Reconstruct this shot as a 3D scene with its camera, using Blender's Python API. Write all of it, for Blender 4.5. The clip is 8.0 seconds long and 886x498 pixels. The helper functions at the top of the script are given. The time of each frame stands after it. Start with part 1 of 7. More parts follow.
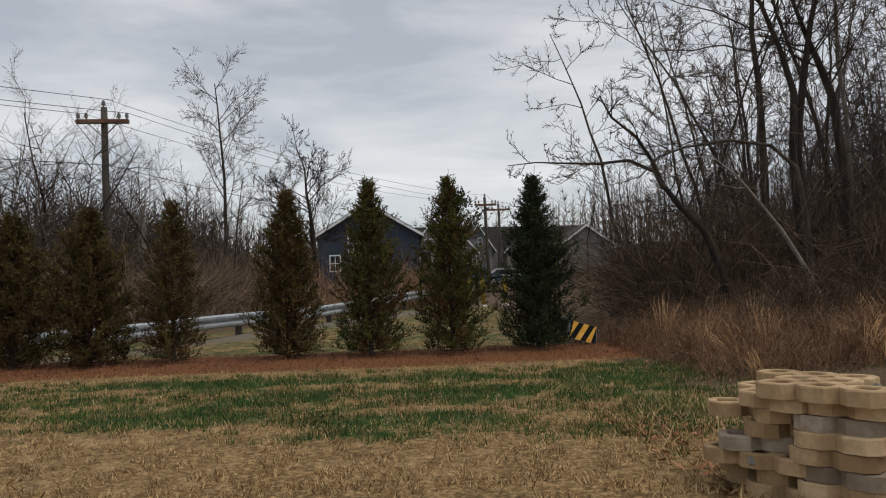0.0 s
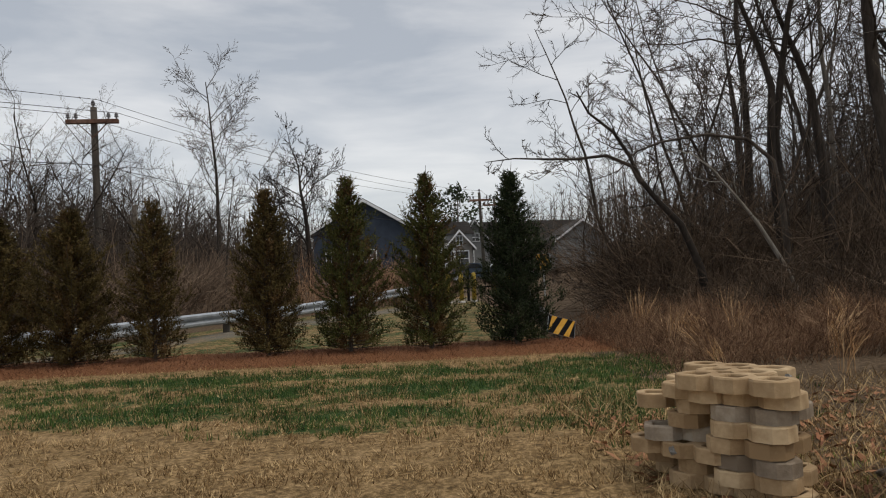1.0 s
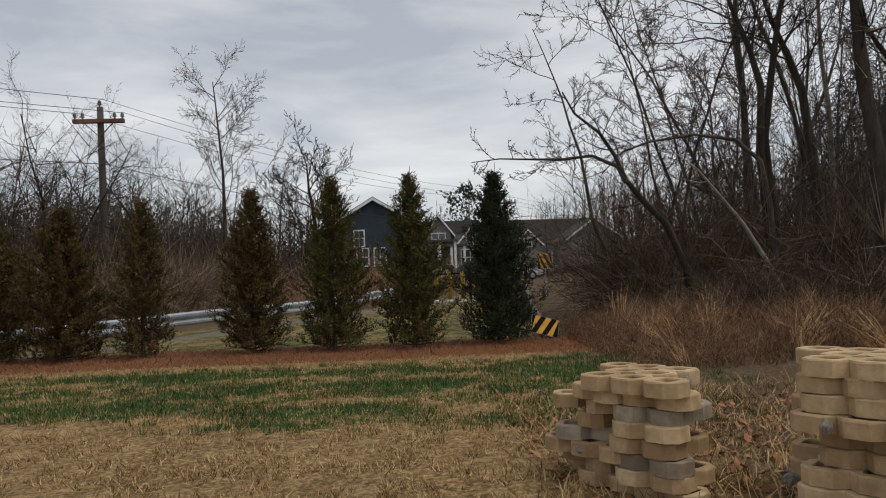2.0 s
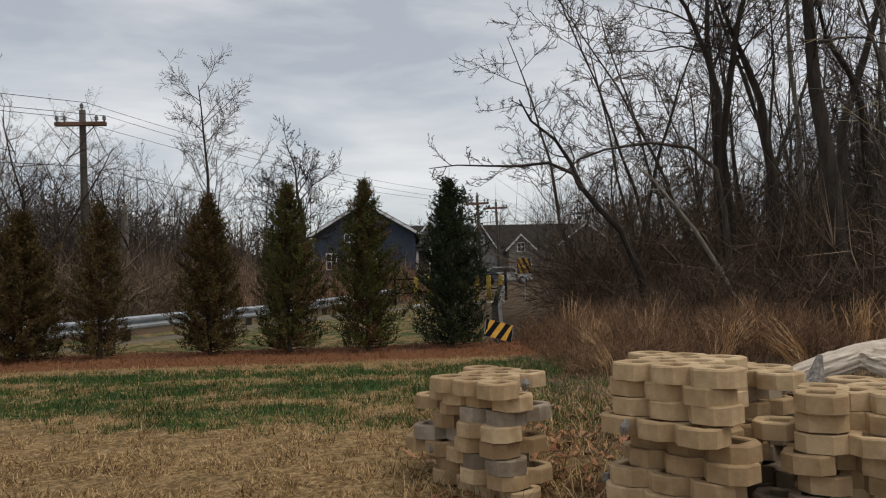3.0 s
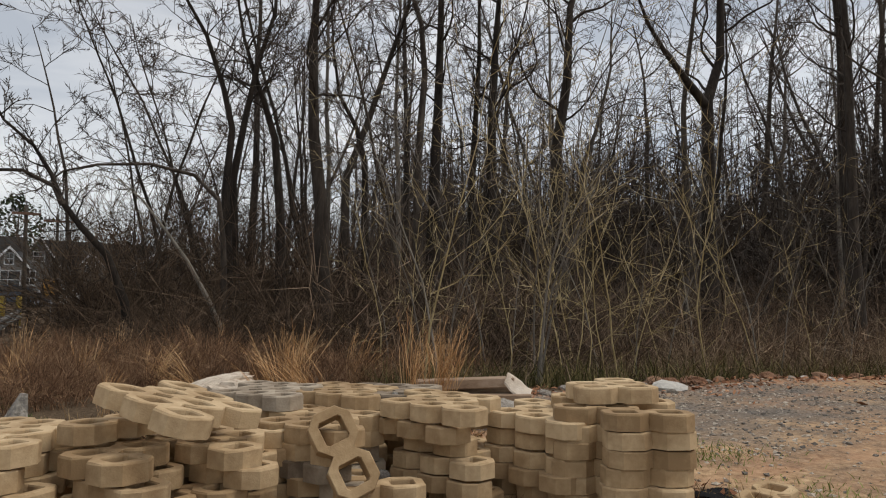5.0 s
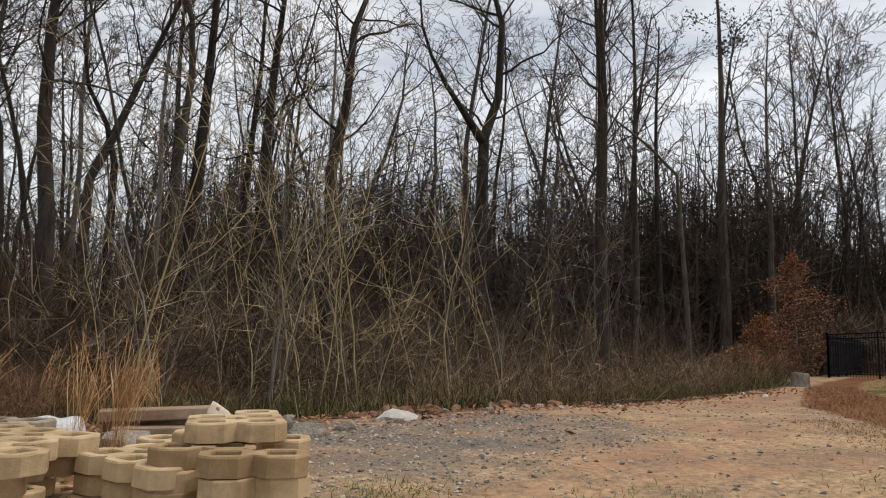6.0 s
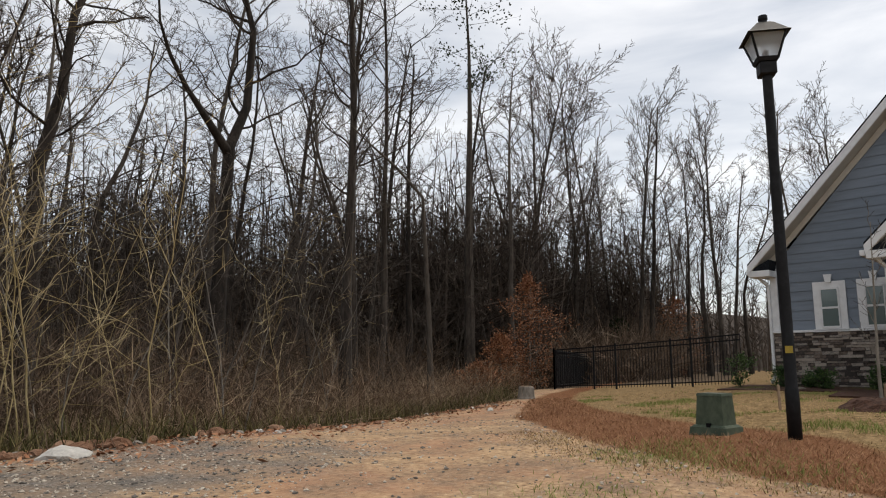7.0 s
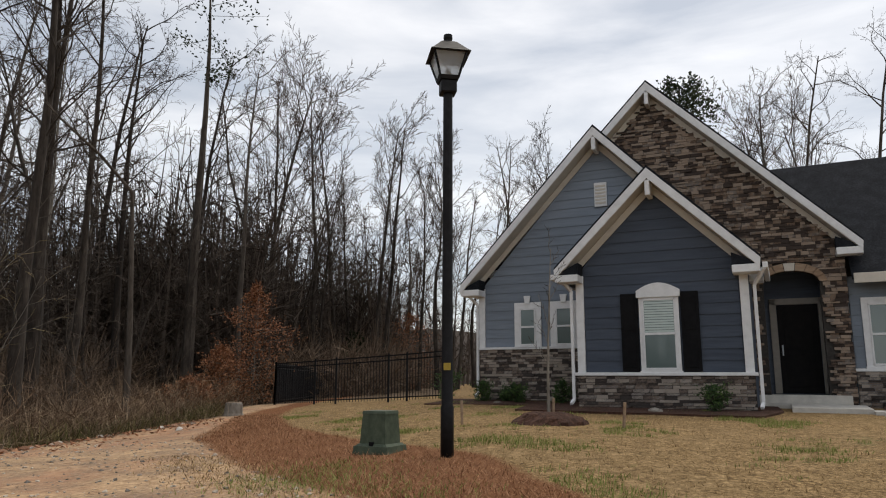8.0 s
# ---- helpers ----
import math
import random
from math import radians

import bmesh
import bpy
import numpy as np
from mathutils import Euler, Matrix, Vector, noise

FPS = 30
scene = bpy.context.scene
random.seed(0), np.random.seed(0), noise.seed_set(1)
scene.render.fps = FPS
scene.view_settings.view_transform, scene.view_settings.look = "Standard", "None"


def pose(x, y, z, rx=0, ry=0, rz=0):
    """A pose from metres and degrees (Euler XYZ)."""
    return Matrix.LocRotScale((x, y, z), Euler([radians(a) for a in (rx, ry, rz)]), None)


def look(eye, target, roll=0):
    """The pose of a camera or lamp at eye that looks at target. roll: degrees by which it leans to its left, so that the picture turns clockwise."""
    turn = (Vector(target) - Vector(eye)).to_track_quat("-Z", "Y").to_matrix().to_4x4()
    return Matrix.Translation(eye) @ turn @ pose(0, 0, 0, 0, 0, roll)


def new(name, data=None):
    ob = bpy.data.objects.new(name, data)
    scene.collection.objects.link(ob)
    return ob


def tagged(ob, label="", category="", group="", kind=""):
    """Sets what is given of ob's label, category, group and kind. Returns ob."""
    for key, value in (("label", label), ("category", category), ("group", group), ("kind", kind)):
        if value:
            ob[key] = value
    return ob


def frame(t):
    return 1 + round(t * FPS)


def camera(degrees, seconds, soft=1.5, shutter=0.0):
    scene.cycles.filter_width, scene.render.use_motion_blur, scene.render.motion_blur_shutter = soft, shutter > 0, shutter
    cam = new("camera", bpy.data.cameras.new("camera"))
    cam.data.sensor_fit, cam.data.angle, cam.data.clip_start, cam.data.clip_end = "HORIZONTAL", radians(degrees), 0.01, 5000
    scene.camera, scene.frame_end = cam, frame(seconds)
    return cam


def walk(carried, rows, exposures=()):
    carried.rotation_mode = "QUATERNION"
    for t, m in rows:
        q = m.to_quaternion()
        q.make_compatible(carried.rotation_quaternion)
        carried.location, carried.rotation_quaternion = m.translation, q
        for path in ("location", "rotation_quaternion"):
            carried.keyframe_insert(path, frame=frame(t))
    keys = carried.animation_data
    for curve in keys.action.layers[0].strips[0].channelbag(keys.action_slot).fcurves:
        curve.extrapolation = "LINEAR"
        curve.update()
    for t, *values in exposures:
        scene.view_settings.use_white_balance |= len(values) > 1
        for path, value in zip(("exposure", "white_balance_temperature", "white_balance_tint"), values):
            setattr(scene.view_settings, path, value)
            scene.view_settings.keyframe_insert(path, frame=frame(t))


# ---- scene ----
cam = camera(64.4, 8.0, soft=1.1)
PATH = [
    (0, (-0.39, -0.311, 1.17), (-0.28, 1.683, 1.291), -1.9),
    (0.5, (-0.249, -0.426, 1.176), (-0.121, 1.567, 1.272), -2.1),
    (1, (-0.012, -0.438, 1.166), (0.095, 1.556, 1.274), -2.5),
    (1.5, (0.221, -0.494, 1.163), (0.323, 1.502, 1.243), -2.0),
    (1.7, (0.347, -0.517, 1.164), (0.416, 1.48, 1.257), -2.5),
    (3, (1.336, -0.755, 1.141), (1.394, 1.241, 1.257), -1.8),
    (3.5, (1.887, -0.746, 1.121), (2.007, 1.246, 1.247), -1.9),
    (4, (2.418, -0.795, 1.109), (2.718, 1.178, 1.239), -1.4),
    (4.5, (2.868, -0.901, 1.114), (3.595, 0.958, 1.244), -0.5),
    (4.8, (3.094, -0.981, 1.123), (4.056, 0.765, 1.279), 0.2),
    (5, (3.267, -1.06, 1.125), (4.356, 0.608, 1.307), 0.1),
    (5.2, (3.451, -1.122, 1.125), (4.651, 0.463, 1.339), 0.4),
    (6.3, (4.428, -1.147, 1.093), (6.025, 0.024, 1.375), 1.4),
    (6.5, (4.553, -1.266, 1.082), (6.216, -0.198, 1.386), 1.0),
    (7, (4.921, -1.471, 1.105), (6.749, -0.729, 1.434), 0.1),
    (7.5, (5.324, -1.839, 1.126), (7.253, -1.421, 1.452), 0.0),
    (8, (5.661, -2.224, 1.141), (7.626, -2.149, 1.508), 0.2),
]
# the exposure opens up as the camera turns to the east
walk(cam, [(t, look(eye, target, roll)) for t, eye, target, roll in PATH],
     [(0, -0.08, 6900, 10), (4, -0.08, 6900, 10), (5.2, 0.08, 6950, 10), (6.3, 0.27, 7000, 10), (8, 0.2, 6900, 10)])

# ---------------------------------------------------------------- sky and light
world = bpy.data.worlds.new("overcast_sky")
scene.world = world
world.use_nodes = True
wn, wl = world.node_tree.nodes, world.node_tree.links
wn.clear()
w_out = wn.new("ShaderNodeOutputWorld")
w_bg = wn.new("ShaderNodeBackground")
w_sky = wn.new("ShaderNodeTexSky")
w_sky.sky_type = "NISHITA"
w_sky.sun_disc = False
w_sky.sun_elevation, w_sky.sun_rotation = radians(61), radians(124)
w_co = wn.new("ShaderNodeTexCoord")
w_map = wn.new("ShaderNodeMapping")
w_map.inputs["Scale"].default_value = (1.1, 1.1, 5.0)
w_n1 = wn.new("ShaderNodeTexNoise")
w_n1.inputs["Scale"].default_value, w_n1.inputs["Detail"].default_value = 2.2, 7
w_n1.inputs["Roughness"].default_value, w_n1.inputs["Distortion"].default_value = 0.52, 0.35
w_ramp = wn.new("ShaderNodeValToRGB")
w_ramp.color_ramp.elements[0].position, w_ramp.color_ramp.elements[0].color = 0.36, (0.50, 0.54, 0.60, 1)
w_ramp.color_ramp.elements[1].position, w_ramp.color_ramp.elements[1].color = 0.66, (0.94, 0.95, 0.97, 1)
w_mul = wn.new("ShaderNodeMix")
w_mul.data_type = "RGBA"
w_mul.inputs[0].default_value = 0.955
wl.new(w_co.outputs["Generated"], w_map.inputs[0])
wl.new(w_map.outputs[0], w_n1.inputs["Vector"])
wl.new(w_n1.outputs[0], w_ramp.inputs[0])
wl.new(w_sky.outputs[0], w_mul.inputs[6])
wl.new(w_ramp.outputs[0], w_mul.inputs[7])
wl.new(w_mul.outputs[2], w_bg.inputs[0])
w_bg.inputs[1].default_value = 0.80
wl.new(w_bg.outputs[0], w_out.inputs[0])

sun = new("sun", bpy.data.lights.new("sun", "SUN"))
sun.data.energy, sun.data.angle, sun.data.color = 1.5, radians(30), (1.0, 0.95, 0.88)
sun.matrix_world = look((0, 0, 0), (-0.45, 0.3, -1.0))

# ---------------------------------------------------------------- materials


def mat(name, cols, scale=8.0, rough=0.85, bump=0.0, bscale=None, detail=6, metal=0.0, rand=0.0, island=0.0, spec=0.3,
        stretch=(1, 1, 1), macro=0.25):
    """Noise-ramped surface in real-world size; rand and island vary pieces one by one."""
    m = bpy.data.materials.new(name)
    m.use_nodes = True
    nt = m.node_tree
    nd, lk = nt.nodes, nt.links
    b = nd["Principled BSDF"]
    co = nd.new("ShaderNodeTexCoord")
    mp = nd.new("ShaderNodeMapping")
    mp.inputs["Scale"].default_value = stretch
    lk.new(co.outputs["Object"], mp.inputs[0])
    n1 = nd.new("ShaderNodeTexNoise")
    n1.inputs["Scale"].default_value, n1.inputs["Detail"].default_value = scale, detail
    n1.inputs["Roughness"].default_value = 0.65
    lk.new(mp.outputs[0], n1.inputs["Vector"])
    n2 = nd.new("ShaderNodeTexNoise")
    n2.inputs["Scale"].default_value, n2.inputs["Detail"].default_value = scale * 0.13, 3
    lk.new(mp.outputs[0], n2.inputs["Vector"])
    fac = nd.new("ShaderNodeMath")
    fac.operation = "MULTIPLY_ADD"
    lk.new(n2.outputs[0], fac.inputs[0])
    fac.inputs[1].default_value = macro * 2
    off = nd.new("ShaderNodeMath")
    off.operation = "ADD"
    lk.new(n1.outputs[0], off.inputs[0])
    off.inputs[1].default_value = -macro
    lk.new(off.outputs[0], fac.inputs[2])
    last = fac.outputs[0]
    if rand or island:
        src = nd.new("ShaderNodeObjectInfo").outputs["Random"] if rand else nd.new("ShaderNodeNewGeometry").outputs["Random Per Island"]
        amt = rand or island
        ma = nd.new("ShaderNodeMath")
        ma.operation = "MULTIPLY_ADD"
        lk.new(src, ma.inputs[0])
        ma.inputs[1].default_value = amt
        sub = nd.new("ShaderNodeMath")
        sub.operation = "ADD"
        lk.new(last, sub.inputs[0])
        sub.inputs[1].default_value = -amt / 2
        lk.new(sub.outputs[0], ma.inputs[2])
        last = ma.outputs[0]
    rp = nd.new("ShaderNodeValToRGB")
    el = rp.color_ramp.elements
    el[0].position, el[0].color = 0.3, (*cols[0], 1)
    el[1].position, el[1].color = 0.7, (*cols[-1], 1)
    for i, c in enumerate(cols[1:-1]):
        e = el.new(0.3 + 0.4 * (i + 1) / (len(cols) - 1))
        e.color = (*c, 1)
    lk.new(last, rp.inputs[0])
    lk.new(rp.outputs[0], b.inputs["Base Color"])
    b.inputs["Roughness"].default_value = rough
    b.inputs["Metallic"].default_value = metal
    b.inputs["Specular IOR Level"].default_value = spec
    if bump:
        bn = nd.new("ShaderNodeTexNoise")
        bn.inputs["Scale"].default_value, bn.inputs["Detail"].default_value = bscale or scale * 3, 5
        lk.new(mp.outputs[0], bn.inputs["Vector"])
        bp = nd.new("ShaderNodeBump")
        bp.inputs["Strength"].default_value = 0.7
        bp.inputs["Distance"].default_value = bump
        lk.new(bn.outputs[0], bp.inputs["Height"])
        lk.new(bp.outputs[0], b.inputs["Normal"])
    return m


BARK = mat("bark_grey_brown", [(0.026, 0.02, 0.016), (0.055, 0.044, 0.035), (0.10, 0.083, 0.068)], 9, 0.95, 0.02, 30, stretch=(1, 1, 0.25), rand=0.25)
BARK_DARK = mat("bark_dark", [(0.014, 0.011, 0.009), (0.03, 0.023, 0.018), (0.056, 0.045, 0.036)], 9, 0.95, 0.02, 30, stretch=(1, 1, 0.25), rand=0.2)
BARK_PALE = mat("bark_pale", [(0.10, 0.085, 0.07), (0.17, 0.15, 0.125), (0.26, 0.235, 0.2)], 9, 0.9, 0.012, 30, stretch=(1, 1, 0.3), rand=0.2)
TWIG = mat("twigs_grey_brown", [(0.042, 0.032, 0.025), (0.078, 0.06, 0.048), (0.135, 0.108, 0.088)], 3, 0.9, rand=0.25)
TWIG_MID = mat("twigs_brown", [(0.032, 0.023, 0.017), (0.058, 0.043, 0.033), (0.10, 0.078, 0.061)], 3, 0.9, island=0.4)
TWIG_DARK = mat("twigs_dark", [(0.016, 0.011, 0.008), (0.032, 0.023, 0.017), (0.056, 0.042, 0.033)], 3, 0.9, rand=0.2)
TWIG_PALE = mat("twigs_pale_tan", [(0.22, 0.165, 0.07), (0.38, 0.295, 0.145), (0.52, 0.425, 0.25)], 3, 0.85, island=0.5)
BRUSH = mat("brush_brown", [(0.065, 0.044, 0.03), (0.14, 0.098, 0.067), (0.25, 0.18, 0.125)], 2, 0.95, island=0.5)
BRUSH_PALE = mat("brush_tan", [(0.10, 0.06, 0.036), (0.20, 0.135, 0.085), (0.34, 0.25, 0.165)], 2, 0.95, island=0.6)
BRUSH_DIM = mat("brush_dark_brown", [(0.034, 0.023, 0.015), (0.074, 0.05, 0.033), (0.145, 0.10, 0.066)], 2, 0.95, island=0.6)
BRUSH_RED = mat("brush_russet", [(0.095, 0.05, 0.028), (0.185, 0.102, 0.057), (0.32, 0.2, 0.118)], 2, 0.95, island=0.6)
SEDGE = mat("broomsedge_straw", [(0.33, 0.17, 0.07), (0.52, 0.31, 0.145), (0.68, 0.47, 0.26)], 2, 0.85, island=0.55)
LEAF_DRY = mat("dry_copper_leaves", [(0.16, 0.065, 0.03), (0.27, 0.115, 0.055), (0.40, 0.2, 0.105)], 2, 0.8, island=0.6)
EVERGREEN = mat("cedar_green", [(0.03, 0.036, 0.011), (0.068, 0.07, 0.021), (0.122, 0.115, 0.038)], 3, 0.95, island=0.4, spec=0.08)
EVERBROWN = mat("cedar_bronzed", [(0.036, 0.028, 0.011), (0.078, 0.059, 0.022), (0.134, 0.098, 0.04)], 3, 0.95, island=0.4, spec=0.08)
EVERRUST = mat("cedar_rusty_inside", [(0.042, 0.026, 0.011), (0.088, 0.054, 0.022), (0.145, 0.09, 0.04)], 3, 0.95, island=0.5, spec=0.08)
EVERDARK = mat("cedar_deep_green", [(0.012, 0.018, 0.010), (0.027, 0.036, 0.018), (0.052, 0.066, 0.03)], 3, 0.95, island=0.4, spec=0.08)
SHRUB = mat("shrub_green", [(0.02, 0.045, 0.014), (0.05, 0.095, 0.026), (0.10, 0.165, 0.045)], 3, 0.7, island=0.5)
GRASS_GREEN = mat("grass_green", [(0.016, 0.044, 0.011), (0.04, 0.088, 0.02), (0.105, 0.15, 0.038)], 1.2, 0.85, island=0.6, spec=0.15)
GRASS_FRESH = mat("grass_fresh", [(0.12, 0.15, 0.035), (0.20, 0.235, 0.06), (0.30, 0.32, 0.11)], 1.2, 0.85, island=0.6, spec=0.15)
OLIVE = mat("olive_weeds", [(0.05, 0.05, 0.018), (0.11, 0.10, 0.04), (0.2, 0.16, 0.075)], 1.2, 0.9, island=0.7, spec=0.1)
GRASS_DRY = mat("grass_dormant", [(0.12, 0.07, 0.03), (0.31, 0.20, 0.092), (0.56, 0.40, 0.21)], 1.2, 0.9, island=0.8, spec=0.1)
STRAW_OLD = mat("weathered_mulch_needles", [(0.17, 0.078, 0.038), (0.29, 0.145, 0.072), (0.42, 0.235, 0.128)], 2, 0.9, island=0.6)
STRAW = mat("pine_straw_needles", [(0.1, 0.038, 0.018), (0.17, 0.068, 0.032), (0.25, 0.115, 0.06)], 2, 0.9, island=0.6)
CONC = mat("paver_tan_concrete", [(0.28, 0.185, 0.098), (0.40, 0.28, 0.158), (0.55, 0.41, 0.25)], 7, 0.92, 0.0025, 130, rand=0.30, macro=0.35)
CONC_GREY = mat("paver_weathered_grey", [(0.19, 0.147, 0.105), (0.29, 0.235, 0.175), (0.42, 0.355, 0.275)], 8, 0.95, 0.004, 100, rand=0.3, macro=0.35)
CONC_RAW = mat("paver_broken_face", [(0.14, 0.135, 0.13), (0.30, 0.28, 0.25), (0.52, 0.48, 0.42)], 34, 0.97, 0.02, 60)
GALV = mat("galvanised_steel", [(0.29, 0.32, 0.35), (0.4, 0.43, 0.46), (0.52, 0.55, 0.58)], 4, 0.45, 0.002, 40, metal=0.55)
WOODPOLE = mat("creosoted_pole", [(0.035, 0.032, 0.027), (0.07, 0.06, 0.05), (0.11, 0.098, 0.082)], 7, 0.95, 0.008, 40, stretch=(1, 1, 0.1))
CROSSARM = mat("weathered_crossarm", [(0.075, 0.036, 0.025), (0.14, 0.075, 0.052), (0.2, 0.12, 0.09)], 8, 0.9, 0.004, 40)
CERAMIC = mat("insulator_grey", [(0.1, 0.1, 0.11), (0.16, 0.16, 0.17)], 9, 0.35)
GALV_DULL = mat("dull_weathered_steel", [(0.07, 0.07, 0.068), (0.12, 0.118, 0.112), (0.18, 0.175, 0.165)], 6, 0.8, 0.004, 40)
WIRE = mat("cable_black", [(0.03, 0.03, 0.033), (0.06, 0.06, 0.065)], 5, 0.7)
YELLOW = mat("safety_yellow", [(0.26, 0.18, 0.025), (0.36, 0.26, 0.04), (0.44, 0.33, 0.07)], 9, 0.6, 0.002, 40)
AMBER = mat("faded_amber_paint", [(0.5, 0.24, 0.02), (0.62, 0.32, 0.035), (0.7, 0.4, 0.08)], 9, 0.6, 0.003, 40)
BLACK = mat("black_paint", [(0.008, 0.008, 0.009), (0.011, 0.011, 0.012), (0.018, 0.018, 0.02)], 14, 0.55, 0.001, 60, spec=0.15)
BLACKFLAT = mat("black_matt", [(0.007, 0.007, 0.008), (0.012, 0.012, 0.013)], 10, 0.8, spec=0.08)
GREENBOX = mat("utility_green", [(0.04, 0.055, 0.035), (0.06, 0.08, 0.052), (0.085, 0.105, 0.07)], 10, 0.6, 0.002, 60)
WHITE = mat("white_trim_paint", [(0.62, 0.63, 0.64), (0.7, 0.71, 0.72), (0.76, 0.77, 0.78)], 5, 0.6, 0.001, 60)
SOFFIT = mat("soffit_cream", [(0.5, 0.46, 0.4), (0.58, 0.54, 0.47)], 5, 0.7)
SIDING = mat("slate_blue_siding", [(0.155, 0.185, 0.225), (0.18, 0.215, 0.26), (0.205, 0.24, 0.29)], 12, 0.72, 0.002, 60, stretch=(0.1, 1, 1), rand=0.15)
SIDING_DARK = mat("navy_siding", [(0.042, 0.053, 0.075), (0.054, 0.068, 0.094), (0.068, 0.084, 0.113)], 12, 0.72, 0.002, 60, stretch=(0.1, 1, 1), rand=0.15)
SHINGLE = mat("asphalt_shingle", [(0.007, 0.008, 0.01), (0.014, 0.016, 0.02), (0.026, 0.028, 0.034)], 25, 0.98, 0.006, 120, spec=0.12)
LEDGE = mat("ledgestone", [(0.06, 0.05, 0.046), (0.15, 0.118, 0.10), (0.22, 0.165, 0.13), (0.17, 0.165, 0.165), (0.36, 0.31, 0.265)], 6, 0.92, 0.015, 45, rand=0.8)
LEDGE_ISL = mat("ledgestone_gable", [(0.05, 0.037, 0.031), (0.13, 0.092, 0.07), (0.20, 0.14, 0.10), (0.14, 0.125, 0.115), (0.29, 0.225, 0.175)], 6, 0.92, 0.015, 45, island=0.9)
MORTAR = mat("mortar_dark", [(0.035, 0.032, 0.03), (0.06, 0.055, 0.05)], 20, 0.97, 0.004, 80)
DOOR = mat("door_black_stain", [(0.006, 0.006, 0.007), (0.012, 0.011, 0.011)], 6, 0.7, spec=0.1)
DOORTRIM = mat("door_casing_greige", [(0.2, 0.185, 0.165), (0.26, 0.24, 0.215)], 6, 0.65)
PAVING = mat("pale_concrete", [(0.42, 0.4, 0.37), (0.5, 0.48, 0.44), (0.58, 0.55, 0.5)], 5, 0.9, 0.004, 90)
ROCK = mat("rock_grey_tan", [(0.14, 0.12, 0.1), (0.27, 0.24, 0.2), (0.45, 0.41, 0.36)], 9, 0.95, 0.02, 40, rand=0.5)
PEBBLE = mat("gravel_mixed", [(0.14, 0.125, 0.11), (0.28, 0.235, 0.19), (0.47, 0.41, 0.335)], 9, 0.95, island=0.8)
CLAY = mat("red_clay_clods", [(0.16, 0.075, 0.04), (0.26, 0.14, 0.085), (0.36, 0.22, 0.14)], 9, 0.95, 0.02, 40, rand=0.4)
BURLAP = mat("white_woven_sheet", [(0.44, 0.36, 0.28), (0.62, 0.53, 0.43), (0.74, 0.66, 0.56)], 5, 0.9, 0.01, 60)
PLASTIC = mat("clear_white_plastic", [(0.5, 0.52, 0.54), (0.78, 0.8, 0.82)], 18, 0.25, 0.02, 30, spec=0.6)
LUMBER = mat("weathered_lumber", [(0.2, 0.13, 0.085), (0.31, 0.22, 0.15), (0.42, 0.32, 0.24)], 9, 0.92, 0.006, 60, stretch=(0.15, 1, 1))
REDTAPE = mat("red_plastic_scrap", [(0.35, 0.06, 0.05), (0.5, 0.12, 0.1)], 9, 0.5, 0.01, 30)
FAR_TAN = mat("far_wall_greige", [(0.2, 0.185, 0.165), (0.26, 0.245, 0.22)], 2, 0.8)
FAR_GREY = mat("far_wall_grey", [(0.16, 0.165, 0.165), (0.22, 0.225, 0.225)], 2, 0.8)
FAR_NAVY = mat("far_wall_navy", [(0.028, 0.038, 0.056), (0.036, 0.048, 0.069), (0.046, 0.06, 0.084)], 2, 0.8)
FAR_ROOF = mat("far_roof_grey_brown", [(0.06, 0.054, 0.05), (0.09, 0.083, 0.078)], 4, 0.95)
FENCEWOOD = mat("cedar_fence", [(0.15, 0.095, 0.06), (0.22, 0.145, 0.095)], 3, 0.9, rand=0.3)
CARWHITE = mat("car_paint_white", [(0.55, 0.57, 0.58), (0.62, 0.64, 0.65)], 2, 0.3)
CARBLUE = mat("car_paint_blue_grey", [(0.05, 0.07, 0.1), (0.065, 0.09, 0.125)], 2, 0.3)
TYRE = mat("tyre_rubber", [(0.012, 0.012, 0.012), (0.02, 0.02, 0.02)], 9, 0.9)
HILL = mat("distant_woods_floor", [(0.025, 0.018, 0.013), (0.045, 0.033, 0.025), (0.07, 0.054, 0.042)], 0.6, 0.98, 0.2, 1.5)


def glass_mat(name, tint, rough=0.05):
    m = bpy.data.materials.new(name)
    m.use_nodes = True
    b = m.node_tree.nodes["Principled BSDF"]
    b.inputs["Base Color"].default_value = (*tint, 1)
    b.inputs["Roughness"].default_value = rough
    b.inputs["Specular IOR Level"].default_value = 0.9
    return m


PANE = glass_mat("window_glass_dim", (0.11, 0.15, 0.15))
PANE_DARK = glass_mat("window_glass_dark", (0.02, 0.024, 0.028))
FROST = bpy.data.materials.new("lantern_glass")
FROST.use_nodes = True
_b = FROST.node_tree.nodes["Principled BSDF"]
_b.inputs["Base Color"].default_value = (0.9, 0.92, 0.93, 1)
_b.inputs["Transmission Weight"].default_value = 0.85
_b.inputs["Roughness"].default_value = 0.35
BLIND = mat("blind_slats_white", [(0.42, 0.5, 0.48), (0.5, 0.58, 0.56)], 3, 0.6)

# ---------------------------------------------------------------- small mesh tools


def obj(name, verts, faces, material, parent=None, label="", smooth=False):
    me = bpy.data.meshes.new(name)
    me.from_pydata([tuple(v) for v in verts], [], faces)
    me.materials.append(material)
    if smooth:
        me.polygons.foreach_set("use_smooth", [True] * len(me.polygons))
    me.update()
    ob = new(name, me)
    if parent:
        ob.parent = parent
    if label:
        tagged(ob, label)
    return ob


